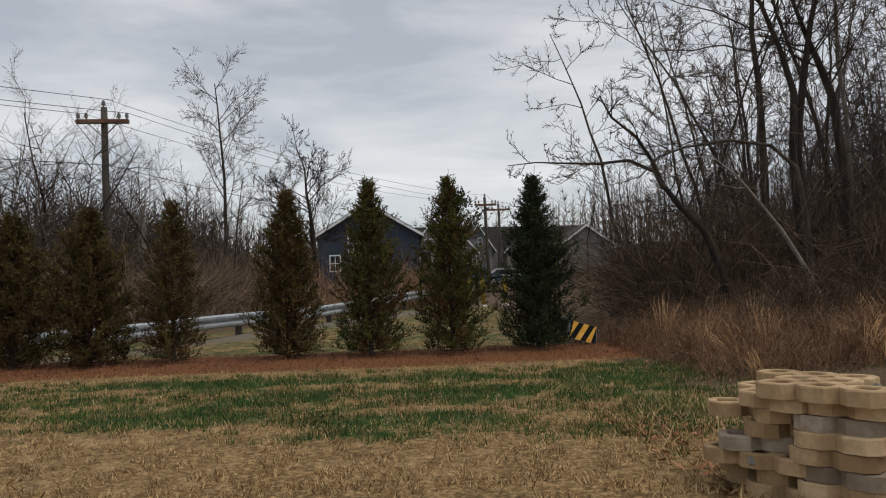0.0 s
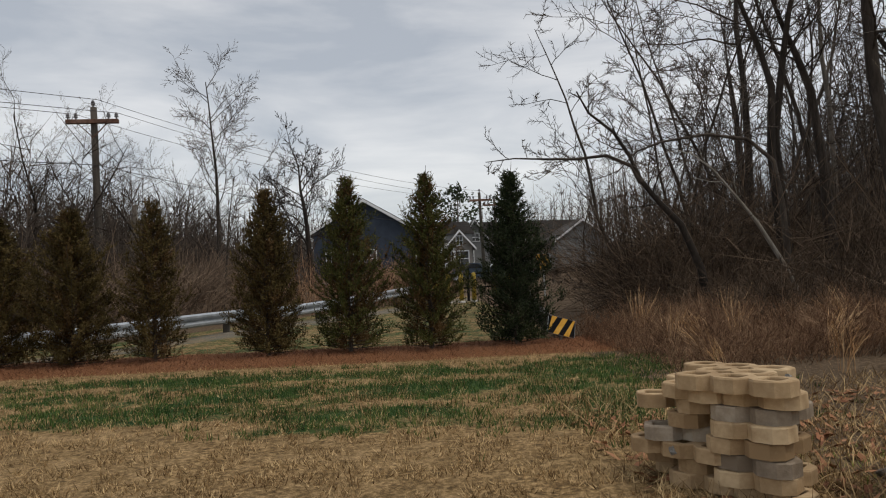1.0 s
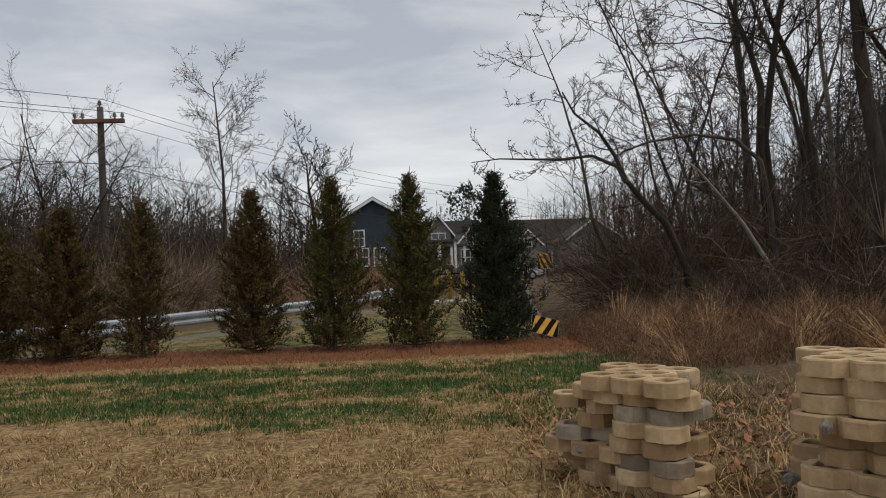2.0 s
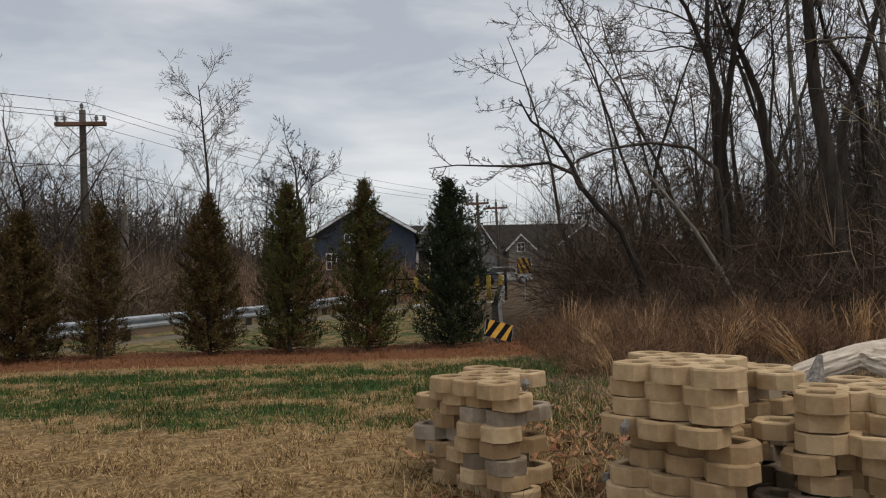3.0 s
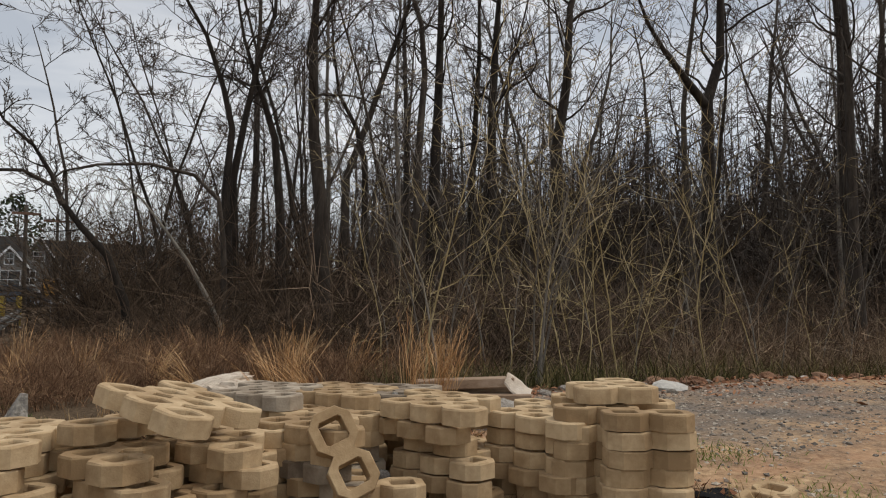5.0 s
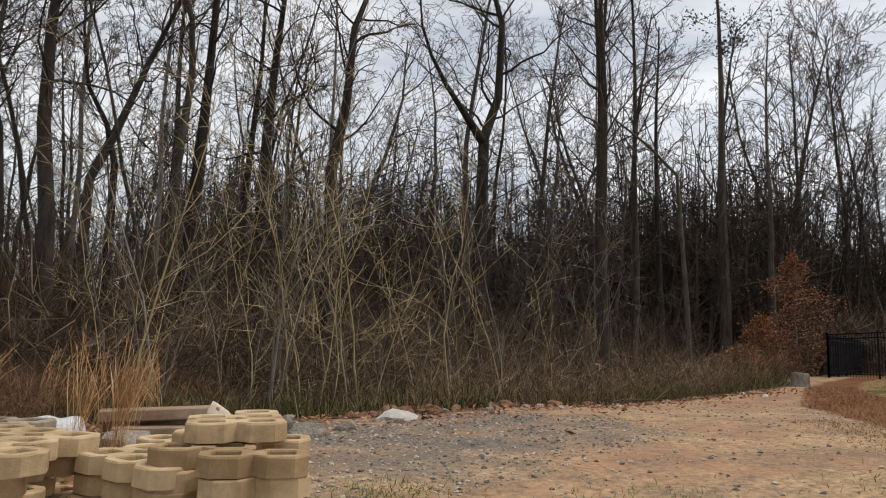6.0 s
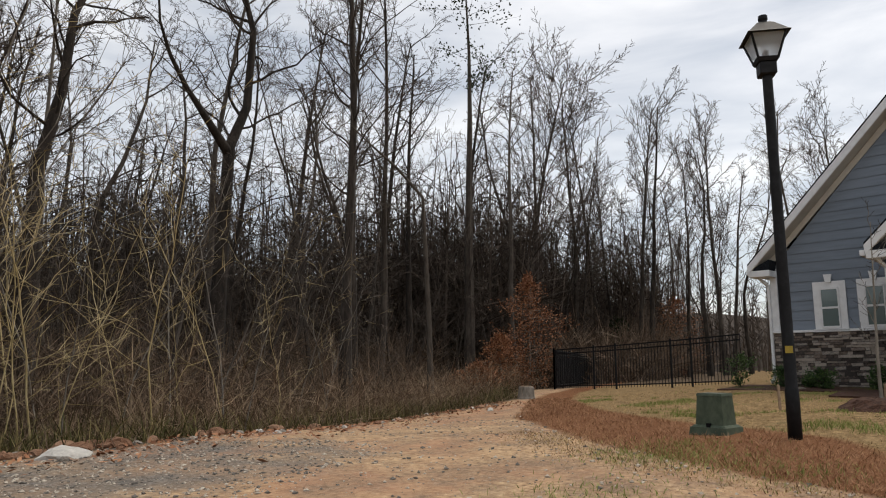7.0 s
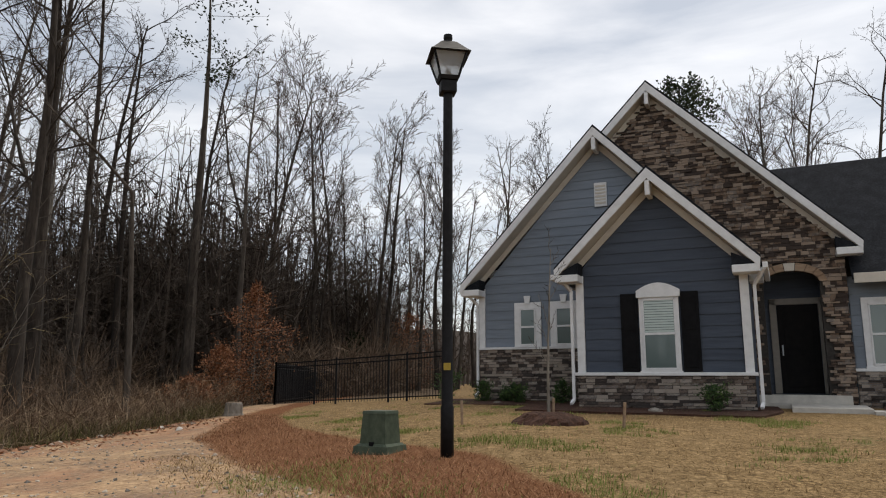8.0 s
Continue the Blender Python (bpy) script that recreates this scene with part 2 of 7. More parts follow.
def part(name, bm, material, parent, label="", smooth=False):
    me = bpy.data.meshes.new(name)
    bmesh.ops.recalc_face_normals(bm, faces=bm.faces)
    bm.to_mesh(me)
    bm.free()
    me.materials.append(material)
    if smooth:
        me.polygons.foreach_set("use_smooth", [True] * len(me.polygons))
    ob = new(name, me)
    if parent:
        ob.parent = parent
    if label:
        tagged(ob, label)
    return ob


def empty(name, m, label, category, group="", kind=""):
    e = new(name)
    e.empty_display_size = 0.1
    e.matrix_basis = m
    return tagged(e, label, category, group, kind)


def box_bm(x0, x1, y0, y1, z0, z1, bevel=0.0, bm=None):
    own = bm is None
    bm = bm or bmesh.new()
    r = bmesh.ops.create_cube(bm, size=1, matrix=Matrix.LocRotScale(((x0 + x1) / 2, (y0 + y1) / 2, (z0 + z1) / 2), None, (x1 - x0, y1 - y0, z1 - z0)))
    if bevel and own:
        bmesh.ops.bevel(bm, geom=bm.edges[:], offset=bevel, segments=1, affect="EDGES")
    return bm


def bar_bm(a, b, w, h, bevel=0.0):
    """A rectangular bar from a to b, w across and h deep."""
    a, b = Vector(a), Vector(b)
    d = b - a
    bm = bmesh.new()
    bmesh.ops.create_cube(bm, size=1, matrix=Matrix.Translation((a + b) / 2) @ d.to_track_quat("X", "Z").to_matrix().to_4x4() @ Matrix.Diagonal((d.length, w, h, 1)))
    if bevel:
        bmesh.ops.bevel(bm, geom=bm.edges[:], offset=bevel, segments=1, affect="EDGES")
    return bm


def lathe_bm(profile, sides=16):
    """Turned body from (radius, height) pairs."""
    bm = bmesh.new()
    rings = []
    for r, z in profile:
        rings.append([bm.verts.new((r * math.cos(2 * math.pi * i / sides), r * math.sin(2 * math.pi * i / sides), z)) for i in range(sides)])
    for a, b in zip(rings, rings[1:]):
        for i in range(sides):
            j = (i + 1) % sides
            bm.faces.new((a[i], a[j], b[j], b[i]))
    bm.faces.new(rings[0][::-1])
    bm.faces.new(rings[-1])
    return bm


def prism_bm(poly, y0, y1, bm=None):
    """Extrude an (x, z) polygon from y0 to y1."""
    bm = bm or bmesh.new()
    a = [bm.verts.new((x, y0, z)) for x, z in poly]
    b = [bm.verts.new((x, y1, z)) for x, z in poly]
    bm.faces.new(a)
    bm.faces.new(b[::-1])
    for i in range(len(poly)):
        j = (i + 1) % len(poly)
        bm.faces.new((a[j], a[i], b[i], b[j]))
    return bm


def tube(V, F, pts, radii, sides=3):
    """Append a tapering tube along pts to the lists V and F."""
    base = len(V)
    n = len(pts)
    for i, p in enumerate(pts):
        d = (pts[min(i + 1, n - 1)] - pts[max(i - 1, 0)])
        if d.length < 1e-6:
            d = Vector((0, 0, 1))
        d.normalize()
        u = d.cross(Vector((0.31, 0.87, 0.38)))
        if u.length < 1e-3:
            u = d.cross(Vector((1, 0, 0)))
        u.normalize()
        v = d.cross(u)
        for k in range(sides):
            a = 2 * math.pi * k / sides
            V.append(p + (u * math.cos(a) + v * math.sin(a)) * radii[i])
    for i in range(n - 1):
        for k in range(sides):
            k2 = (k + 1) % sides
            F.append((base + i * sides + k, base + i * sides + k2, base + (i + 1) * sides + k2, base + (i + 1) * sides + k))


def smoothstep(a, b, x):
    t = min(1.0, max(0.0, (x - a) / (b - a)))
    return t * t * (3 - 2 * t)


def lin(x, xs, ys):
    return float(np.interp(x, xs, ys))


# ---------------------------------------------------------------- ground


def forest_edge(x):
    return lin(x, (3.2, 4.2, 7, 10, 14, 20, 24, 27, 40), (13.0, 6.0, 5.6, 4.7, 4.7, 3.9, 3.8, 5.0, 5.0))


def mulch_north(x):
    return lin(x, (9.9, 10.6, 12.2, 16, 22, 26), (-2.6, -1.5, -0.25, 1.7, 3.1, 3.6))


def mulch_south(x):
    return lin(x, (9.9, 10.4, 11.5, 12.9, 14.4, 18, 22, 26), (-3.6, -3.1, -2.7, -2.35, -1.0, 0.9, 2.2, 2.8))


def Z(x, y):
    """Height of the ground."""
    z = 0.0
    if y > 0:
        z += 0.011 * min(y, 12)
    if y > 12:
        z += 0.030 * min(y - 12, 50)
    if x > 3:
        z += 0.044 * (min(x, 12.5) - 3)
    if x > 12.5:
        z += 0.016 * (min(x, 30) - 12.5)
    if x > 5:
        e = forest_edge(x)
        z -= (0.25 + 0.35 * smoothstep(8, 13, x)) * smoothstep(e, e + 2.6, y) * smoothstep(5, 8, x)
        z += 4.5 * smoothstep(26, 80, y - 0.0 * x) * smoothstep(8, 30, x)
    if x > 28:
        z += 2.5 * smoothstep(30, 80, x) * smoothstep(7, 20, y)
    if x < -4:
        z -= 0.03 * min(-4 - x, 12) * smoothstep(12, 16, y)
    if x > 6:
        z -= 0.065 * smoothstep(6, 18, x) * max(0.0, min(y + 2, 7))
    z += 0.03 * noise.noise((x * 0.35, y * 0.35, 0)) + 0.012 * noise.noise((x * 1.7, y * 1.7, 3))
    if y > 9.6 and y < 12.8 and x < 4.3:
        z += 0.06 * smoothstep(9.9, 10.5, y) * (1 - smoothstep(12, 12.6, y)) * (0.6 + 0.6 * noise.noise((x * 2.3, y * 2.3, 7)))
    return z


def zones(x, y):
    """Shares of green lawn, bare dirt, pine straw, weeds and leaf litter, grit."""
    green = dirt = straw = litter = grit = 0.0
    if x < 4.5 and y < 10.2:
        green = smoothstep(4.2, 5.6, y + 0.25 * x) * (1 - smoothstep(8.8, 10.0, y)) * (0.42 + 0.14 * smoothstep(-6, -2, x))
        green *= 1 - smoothstep(2.2, 4.0, x + (y - 5) * -0.25)
        green = max(0.0, green + (0.36 * noise.noise((x * 0.55, y * 1.3, 14)) + 0.24 * noise.noise((x * 1.5, y * 2.6, 21)) - 0.02) * smoothstep(0.05, 0.3, green))
    if x < 4.4:
        straw = smoothstep(9.7, 10.1, y) * (1 - smoothstep(12.0, 12.5, y)) * (1 - smoothstep(3.4, 4.2, x))
    if 12.4 < y < 30 and x < 3.5:
        green = 0.5
        grit = 0.55 * (1 - smoothstep(0.4, 1.4, abs((x + 5.0) * 0.85 - (y - 15.4) * 0.5)))
    if x > 2.4:
        e = forest_edge(x)
        litter = smoothstep(e - 0.6, e + 0.5, y) * smoothstep(2.4, 3.2, x)
        if y < e + 0.5:
            litter = max(litter, 0.75 * smoothstep(1.2, 2.2, x) * (1 - smoothstep(5.6, 6.6, x)) * smoothstep(-0.5, 1.5, y))
    if x <= 2.4 and y < 6:
        litter = 0.5 * smoothstep(1.2, 2.2, x) * smoothstep(1.0, 2.0, y)
    if x > 4.6:
        dirt = smoothstep(5.4, 6.6, x + 0.7 * noise.noise((x * 0.5, y * 0.45, 2)) + 0.3 * noise.noise((x * 1.6, y * 1.6, 5))) * (1 - litter)
        grit = 0.56 * smoothstep(6.0, 8.0, x) * (1 - smoothstep(10.5, 14.0, x)) * smoothstep(0.4, 2.6, y) * (1 - litter)
        if x > 9.9:
            mn, ms = mulch_north(x), mulch_south(x)
            straw = max(straw, smoothstep(ms - 0.45, ms + 0.3, y) * (1 - smoothstep(mn - 0.5, mn + 0.6, y)))
            if y < mn:
                dirt *= smoothstep(mn - 0.4, mn + 0.1, y)
            if y < ms:
                green = 0.30 + 0.2 * noise.noise((x * 0.45, y * 0.6, 8))
    if y < -3 and x < 10:
        dirt *= smoothstep(-8, -4, y)
    if x < -9 and y > 12:
        litter = max(litter, smoothstep(12, 15, y))
    if x < 3 and y > 17:
        litter = max(litter, smoothstep(0.5, 2.0, (y - 16.2) * 0.5 - (x + 5.0) * 0.85))
    if x > 29 and y > -1.5:
        litter = max(litter, smoothstep(29, 31, x))
        green *= 1 - litter
    return green, dirt, straw, litter, grit


def ground_material():
    m = bpy.data.materials.new("ground_mixed")
    m.use_nodes = True
    nd, lk = m.node_tree.nodes, m.node_tree.links
    b = nd["Principled BSDF"]
    b.inputs["Roughness"].default_value = 0.97
    b.inputs["Specular IOR Level"].default_value = 0.1
    pos = nd.new("ShaderNodeNewGeometry").outputs["Position"]

    def nz(scale, detail=6, rough=0.65):
        n = nd.new("ShaderNodeTexNoise")
        n.inputs["Scale"].default_value, n.inputs["Detail"].default_value, n.inputs["Roughness"].default_value = scale, detail, rough
        lk.new(pos, n.inputs["Vector"])
        return n.outputs[0]

    def ramp(src, stops):
        r = nd.new("ShaderNodeValToRGB")
        el = r.color_ramp.elements
        el[0].position, el[0].color = stops[0][0], (*stops[0][1], 1)
        el[1].position, el[1].color = stops[-1][0], (*stops[-1][1], 1)
        for p, c in stops[1:-1]:
            el.new(p).color = (*c, 1)
        lk.new(src, r.inputs[0])
        return r.outputs[0]

    def attr(name):
        a = nd.new("ShaderNodeAttribute")
        a.attribute_name = name
        return a.outputs["Fac"]

    def mask(name, n, soft=0.12):
        add = nd.new("ShaderNodeMath")
        add.operation = "ADD"
        lk.new(attr(name), add.inputs[0])
        lk.new(n, add.inputs[1])
        mr = nd.new("ShaderNodeMapRange")
        mr.inputs[1].default_value, mr.inputs[2].default_value = 1.0 - soft, 1.0 + soft
        lk.new(add.outputs[0], mr.inputs[0])
        return mr.outputs[0]

    def mix(f, a, c):
        x = nd.new("ShaderNodeMix")
        x.data_type = "RGBA"
        lk.new(f, x.inputs[0])
        lk.new(a, x.inputs[6])
        lk.new(c, x.inputs[7])
        return x.outputs[2]

    fine, mid, big = nz(22, 8, 0.8), nz(5, 8, 0.8), nz(1.1, 6, 0.6)
    dry = ramp(fine, [(0.40, (0.045, 0.026, 0.011)), (0.5, (0.20, 0.125, 0.055)), (0.60, (0.48, 0.33, 0.165))])
    dry2 = ramp(mid, [(0.40, (0.085, 0.056, 0.026)), (0.5, (0.2, 0.135, 0.066)), (0.60, (0.4, 0.28, 0.15))])
    dry = mix(ramp(big, [(0.35, (0.2, 0.2, 0.2)), (0.65, (0.6, 0.6, 0.6))]), dry, dry2)
    grn = ramp(fine, [(0.38, (0.008, 0.024, 0.008)), (0.5, (0.026, 0.062, 0.018)), (0.62, (0.10, 0.13, 0.045))])
    drt = ramp(nz(16, 8), [(0.32, (0.17, 0.105, 0.068)), (0.45, (0.40, 0.262, 0.152)), (0.58, (0.53, 0.362, 0.215)), (0.72, (0.66, 0.49, 0.32))])
    clay = ramp(mid, [(0.3, (0.28, 0.135, 0.078)), (0.7, (0.46, 0.26, 0.165))])
    drt = mix(ramp(nz(0.55, 5), [(0.44, (0, 0, 0)), (0.62, (0.8, 0.8, 0.8))]), drt, clay)
    moist = ramp(fine, [(0.36, (0.10, 0.068, 0.048)), (0.52, (0.25, 0.175, 0.12)), (0.66, (0.42, 0.32, 0.23))])
    drt = mix(ramp(nz(1.7, 9, 0.8), [(0.44, (0, 0, 0)), (0.60, (0.85, 0.85, 0.85))]), drt, moist)
    grt = ramp(nz(30, 6), [(0.3, (0.05, 0.05, 0.05)), (0.5, (0.15, 0.135, 0.12)), (0.7, (0.30, 0.27, 0.235))])
    stw = ramp(nz(38, 7), [(0.3, (0.06, 0.022, 0.011)), (0.5, (0.17, 0.075, 0.034)), (0.72, (0.3, 0.15, 0.078))])
    lit = ramp(nz(22, 7), [(0.3, (0.035, 0.024, 0.015)), (0.5, (0.095, 0.066, 0.042)), (0.74, (0.21, 0.155, 0.10))])
    col = mix(mask("green", nz(2.6, 9, 0.8), 0.07), dry, grn)
    col = mix(mask("dirt", nz(2.2, 6)), col, drt)
    col = mix(mask("grit", nz(1.3, 7, 0.7), 0.2), col, grt)
    col = mix(mask("litter", nz(2.2, 6)), col, lit)
    col = mix(mask("straw", nz(2.2, 9, 0.8), 0.16), col, stw)
    lk.new(col, b.inputs["Base Color"])
    bp = nd.new("ShaderNodeBump")
    bp.inputs["Strength"].default_value, bp.inputs["Distance"].default_value = 0.8, 0.02
    lk.new(nz(28, 8, 0.7), bp.inputs["Height"])
    lk.new(bp.outputs[0], b.inputs["Normal"])
    return m


def build_ground():
    xs = list(np.concatenate([np.linspace(-900, -70, 9), np.linspace(-60, -16, 23), np.arange(-15, 30, 0.22), np.linspace(30.5, 70, 40), np.linspace(90, 900, 9)]))
    ys = list(np.concatenate([np.linspace(-900, -60, 7), np.linspace(-45, -6, 14), np.arange(-5.5, 16, 0.22), np.linspace(16.5, 80, 64), np.linspace(95, 900, 9)]))
    nx = len(xs)
    V = [(x, y, Z(x, y)) for y in ys for x in xs]
    F = [(j * nx + i, j * nx + i + 1, (j + 1) * nx + i + 1, (j + 1) * nx + i) for j in range(len(ys) - 1) for i in range(nx - 1)]
    ob = obj("ground", V, F, ground_material(), smooth=True)
    zs = np.array([zones(x, y) for x, y, _ in V])
    for k, name in enumerate(("green", "dirt", "straw", "litter", "grit")):
        a = ob.data.attributes.new(name, "FLOAT", "POINT")
        a.data.foreach_set("value", zs[:, k].astype(np.float32))
    return tagged(ob, "lawn, bare dirt, pine straw and leaf litter ground", "ground", kind="structure")


build_ground()

# ---------------------------------------------------------------- turf pavers
CELL, THICK = 0.198, 0.076
FULL = ((0, 1), (0, 2), (0, 3), (1, 2), (1, 3), (2, 2), (2, 3), (2, 4))
HALF = ((0, 1), (0, 2), (1, 2), (1, 3))
PAIR = ((1, 1), (2, 1))
FIVE = ((0, 1), (0, 2), (0, 3), (1, 2), (1, 3))


def paver_mesh(cells, seed):
    """Octagonal rings with square holes, joined side to side; chipped top edges."""
    rng = random.Random(seed)
    V, F = [], []
    cx = sum(c[0] for c in cells) / len(cells)
    cy = sum(c[1] for c in cells) / len(cells)
    have = set(cells)
    for (i, j) in cells:
        ox, oy = (i - cx) * CELL, (j - cy) * CELL
        R, k = CELL / 2, CELL * 0.25
        octo = [(R, -R + k), (R, R - k), (R - k, R), (-R + k, R), (-R, R - k), (-R, -R + k), (-R + k, -R), (R - k, -R)]
        h = CELL * 0.265
        hole = [(h, -h * 0.8), (h, h * 0.8), (h * 0.8, h), (-h * 0.8, h), (-h, h * 0.8), (-h, -h * 0.8), (-h * 0.8, -h), (h * 0.8, -h)]
        b0 = len(V)
        sides = {0: (1, 0), 2: (0, 1), 4: (-1, 0), 6: (0, -1)}
        joined = [sides.get(s) and (i + sides[s][0], j + sides[s][1]) in have for s in range(8)]
        for ring in range(6):
            for s in range(8):
                x, y = octo[s] if ring < 3 else hole[s]
                jit = rng.uniform(-0.0025, 0.0025)
                if ring == 0:
                    p = (x, y, 0)
                elif ring == 1:
                    p = (x, y, THICK - 0.007 + jit)
                elif ring == 2:
                    # the worn rim, kept flush where a neighbour joins
                    fx = fy = 0.955
                    if joined[s] or joined[s - 1]:
                        edge = s if joined[s] else s - 1
                        if edge % 8 in (0, 4):
                            fx = 1.0
                        else:
                            fy = 1.0
                    p = (x * fx, y * fy, THICK)
                elif ring == 3:
                    p = (x * 1.06, y * 1.06, THICK)
                elif ring == 4:
                    p = (x, y, THICK - 0.006)
                else:
                    p = (x * 0.93, y * 0.93, 0)
                V.append((ox + p[0], oy + p[1], p[2]))
        for ring in range(5):
            for s in range(8):
                t = (s + 1) % 8
                if ring < 2 and joined[s]:
                    continue
                F.append((b0 + ring * 8 + s, b0 + ring * 8 + t, b0 + (ring + 1) * 8 + t, b0 + (ring + 1) * 8 + s))
        for s in range(8):
            t = (s + 1) % 8
            F.append((b0 + 40 + s, b0 + 40 + t, b0 + t, b0 + s))
    me = bpy.data.meshes.new("turf_paver")
    me.from_pydata(V, [], F)
    me.update()
    return me


PAVER_MESHES = {}


def paver_data(kind, material, var):
    key = (kind, material.name, var)
    if key not in PAVER_MESHES:
        me = paver_mesh({"full": FULL, "half": HALF, "pair": PAIR, "five": FIVE}[kind], 10 + var)
        me.materials.append(material)
        PAVER_MESHES[key] = me
    return PAVER_MESHES[key]


def chip_mesh(seed):
    """The rough grey face where a paver has broken off."""
    rng = random.Random(seed)
    bm = bmesh.new()
    bmesh.ops.create_icosphere(bm, subdivisions=2, radius=0.5)
    for v in bm.verts:
        v.co *= 1 + rng.uniform(-0.22, 0.22)
    me = bpy.data.meshes.new("broken_face")
    bm.to_mesh(me)
    bm.free()
    me.materials.append(CONC_RAW)
    return me


CHIP = [chip_mesh(s) for s in (3, 4, 5)]


def paver(x, y, z, turn, kind="full", grey=False, tilt=(0, 0), chip=None, var=None, group="stacked turf pavers"):
    var = random.randrange(3) if var is None else var
    ob = new("turf_paver", paver_data(kind, CONC_GREY if grey else CONC, var))
    ob.matrix_basis = pose(x, y, z, tilt[0], tilt[1], turn)
    word = {"full": "whole", "half": "half", "pair": "two-cell piece of", "five": "broken"}[kind]
    colour = "weathered grey" if grey else "tan"
    tagged(ob, f"{colour} concrete {word} lattice turf paver in a pile", "paver", group)
    if chip:
        c = new("broken_face", random.choice(CHIP))
        c.parent = ob
        c.matrix_basis = Matrix.LocRotScale((chip[0], chip[1], THICK * 0.5), Euler((0.3, 0.2, random.uniform(0, 6))), (0.04, 0.075, THICK * 0.8))
        tagged(c, "rough grey broken concrete face")
    return ob


def stack(cx, cy, top, turn, wob=0.03, skip_top=0, kinds=("full",), grey=0.12, slip=0.05):
    """A leaning column of pavers from the ground up to the height top; slip shifts whole layers sideways."""
    g = Z(cx, cy) - 0.01
    n = max(1, round((top - g) / (THICK + 0.004)))
    step = (top - g) / n
    for i in range(n - skip_top):
        k = kinds[i % len(kinds)]
        last = i == n - 1
        flip = 180 if random.random() < 0.5 and not last else 0
        ax = 0 if last else random.choice((-1, -0.4, 0.3, 1)) * slip
        sx, sy = ax * math.cos(radians(turn - 45)), ax * math.sin(radians(turn - 45))
        ch = None
        if k == "full" and random.random() < 0.3:
            ch = random.choice(((0.5 * CELL, -1.45 * CELL), (-1.5 * CELL, 0.1 * CELL), (1.45 * CELL, 0.4 * CELL)))
        paver(cx + sx + random.uniform(-wob, wob), cy + sy + random.uniform(-wob, wob), g + i * step, turn + flip + random.uniform(-5, 5),
              k, random.random() < grey, (random.uniform(-0.9, 0.9), random.uniform(-0.9, 0.9)), ch)


random.seed(11)
# first pile: two columns side by side, the lower half ragged
g1 = Z(1.5, 3.3)
stack(1.72, 3.12, 0.60, 38, kinds=("half", "five", "half", "five"), wob=0.02, grey=0.05)
paver(1.68, 3.18, 0.592, 36, "full", chip=(0.02, -0.27))
for i, (dx, dy, a, k, gr) in enumerate(((0.0, 0, 40, "half", False), (0.02, 0, 60, "half", False), (-0.10, 0.02, 35, "five", False), (-0.12, 0, -20, "pair", True),
                                       (0.03, 0, 30, "pair", False), (0.0, 0.02, 75, "half", False), (0.02, 0, 20, "half", False))):
    paver(1.54 + dx * 0.7, 3.38 + dy, g1 + i * (0.585 - g1) / 7 + 0.012, a, k, gr, chip=(-0.16, -0.06) if i in (2, 5) else None)
# second, tallest neat pile
stack(2.52, 2.52, 0.785 - THICK, 38, wob=0.02, grey=0.03, slip=0.06)
paver(2.52, 2.52, 0.785 - THICK, 38, "full")
# narrow piles of halves behind and beside it
stack(3.0, 2.80, 0.70, 30, kinds=("pair", "pair", "half"), grey=0.7, wob=0.02)
stack(3.02, 2.24, 0.68, 58, kinds=("pair", "half", "pair", "pair"), grey=0.3, wob=0.03)
# the pile with broken corners
stack(3.37, 2.26, 0.665, 30, wob=0.02, grey=0.12, slip=0.05)
# the pile with a slab sliding off
stack(3.75, 1.93, 0.615, 26, kinds=("half", "five", "half"), wob=0.03, grey=0.0)
paver(3.73, 2.13, 0.62, 30, "pair")
stack(4.22, 2.14, 0.60, 24, wob=0.03, grey=0.05, slip=0.06)
paver(3.97, 2.0, 0.705, 22, "full", tilt=(9, 9))
# low pile with a two-cell piece leaning on it
stack(4.70, 2.22, 0.625, 20, wob=0.025, grey=0.4, slip=0.03)
stack(4.68, 1.83, 0.40, 68, kinds=("pair", "half"), wob=0.02, grey=0.05, slip=0.02)
lean_out, lean_side = Vector((-0.42, -0.91, 0)), Vector((0.906, -0.42, 0))
lx = (lean_side * 0.45 + lean_out * 0.30 - Vector((0, 0, 0.85))).normalized()
lz = (lean_out * 0.8 + Vector((0, 0, 0.5)))
lz = (lz - lx * lz.dot(lx)).normalized()
leaning = paver(0, 0, 0, 0, "pair")
leaning.matrix_basis = Matrix.Translation((4.60, 1.775, 0.515)) @ Matrix((lx, lz.cross(lx), lz)).transposed().to_4x4()
# piles behind
stack(4.66, 2.92, 0.70, 26, wob=0.03, grey=0.4)
stack(5.05, 2.72, 0.695, 20, wob=0.03, grey=0.3)
stack(5.36, 2.62, 0.68, 34, kinds=("full", "half"), wob=0.04, grey=0.2)
# next two piles
stack(5.30, 2.02, 0.70, 16, kinds=("full", "half", "full"), wob=0.035, grey=0.04, slip=0.07)
stack(5.80, 1.80, 0.63, 10, wob=0.02, grey=0.25, slip=0.04)
# the last pile, beside the dirt, its top slab set back
stack(5.76, 1.27, 0.69, 57, wob=0.012, grey=0.0, kinds=("half",), slip=0.015)
stack(6.03, 1.60, 0.69, 50, wob=0.02, grey=0.1, kinds=("half", "pair"), slip=0.02)
paver(6.0, 1.54, 0.692, 148, "five", tilt=(0.5, 0.6), chip=(-0.2, -0.08))

# ---------------------------------------------------------------- trees


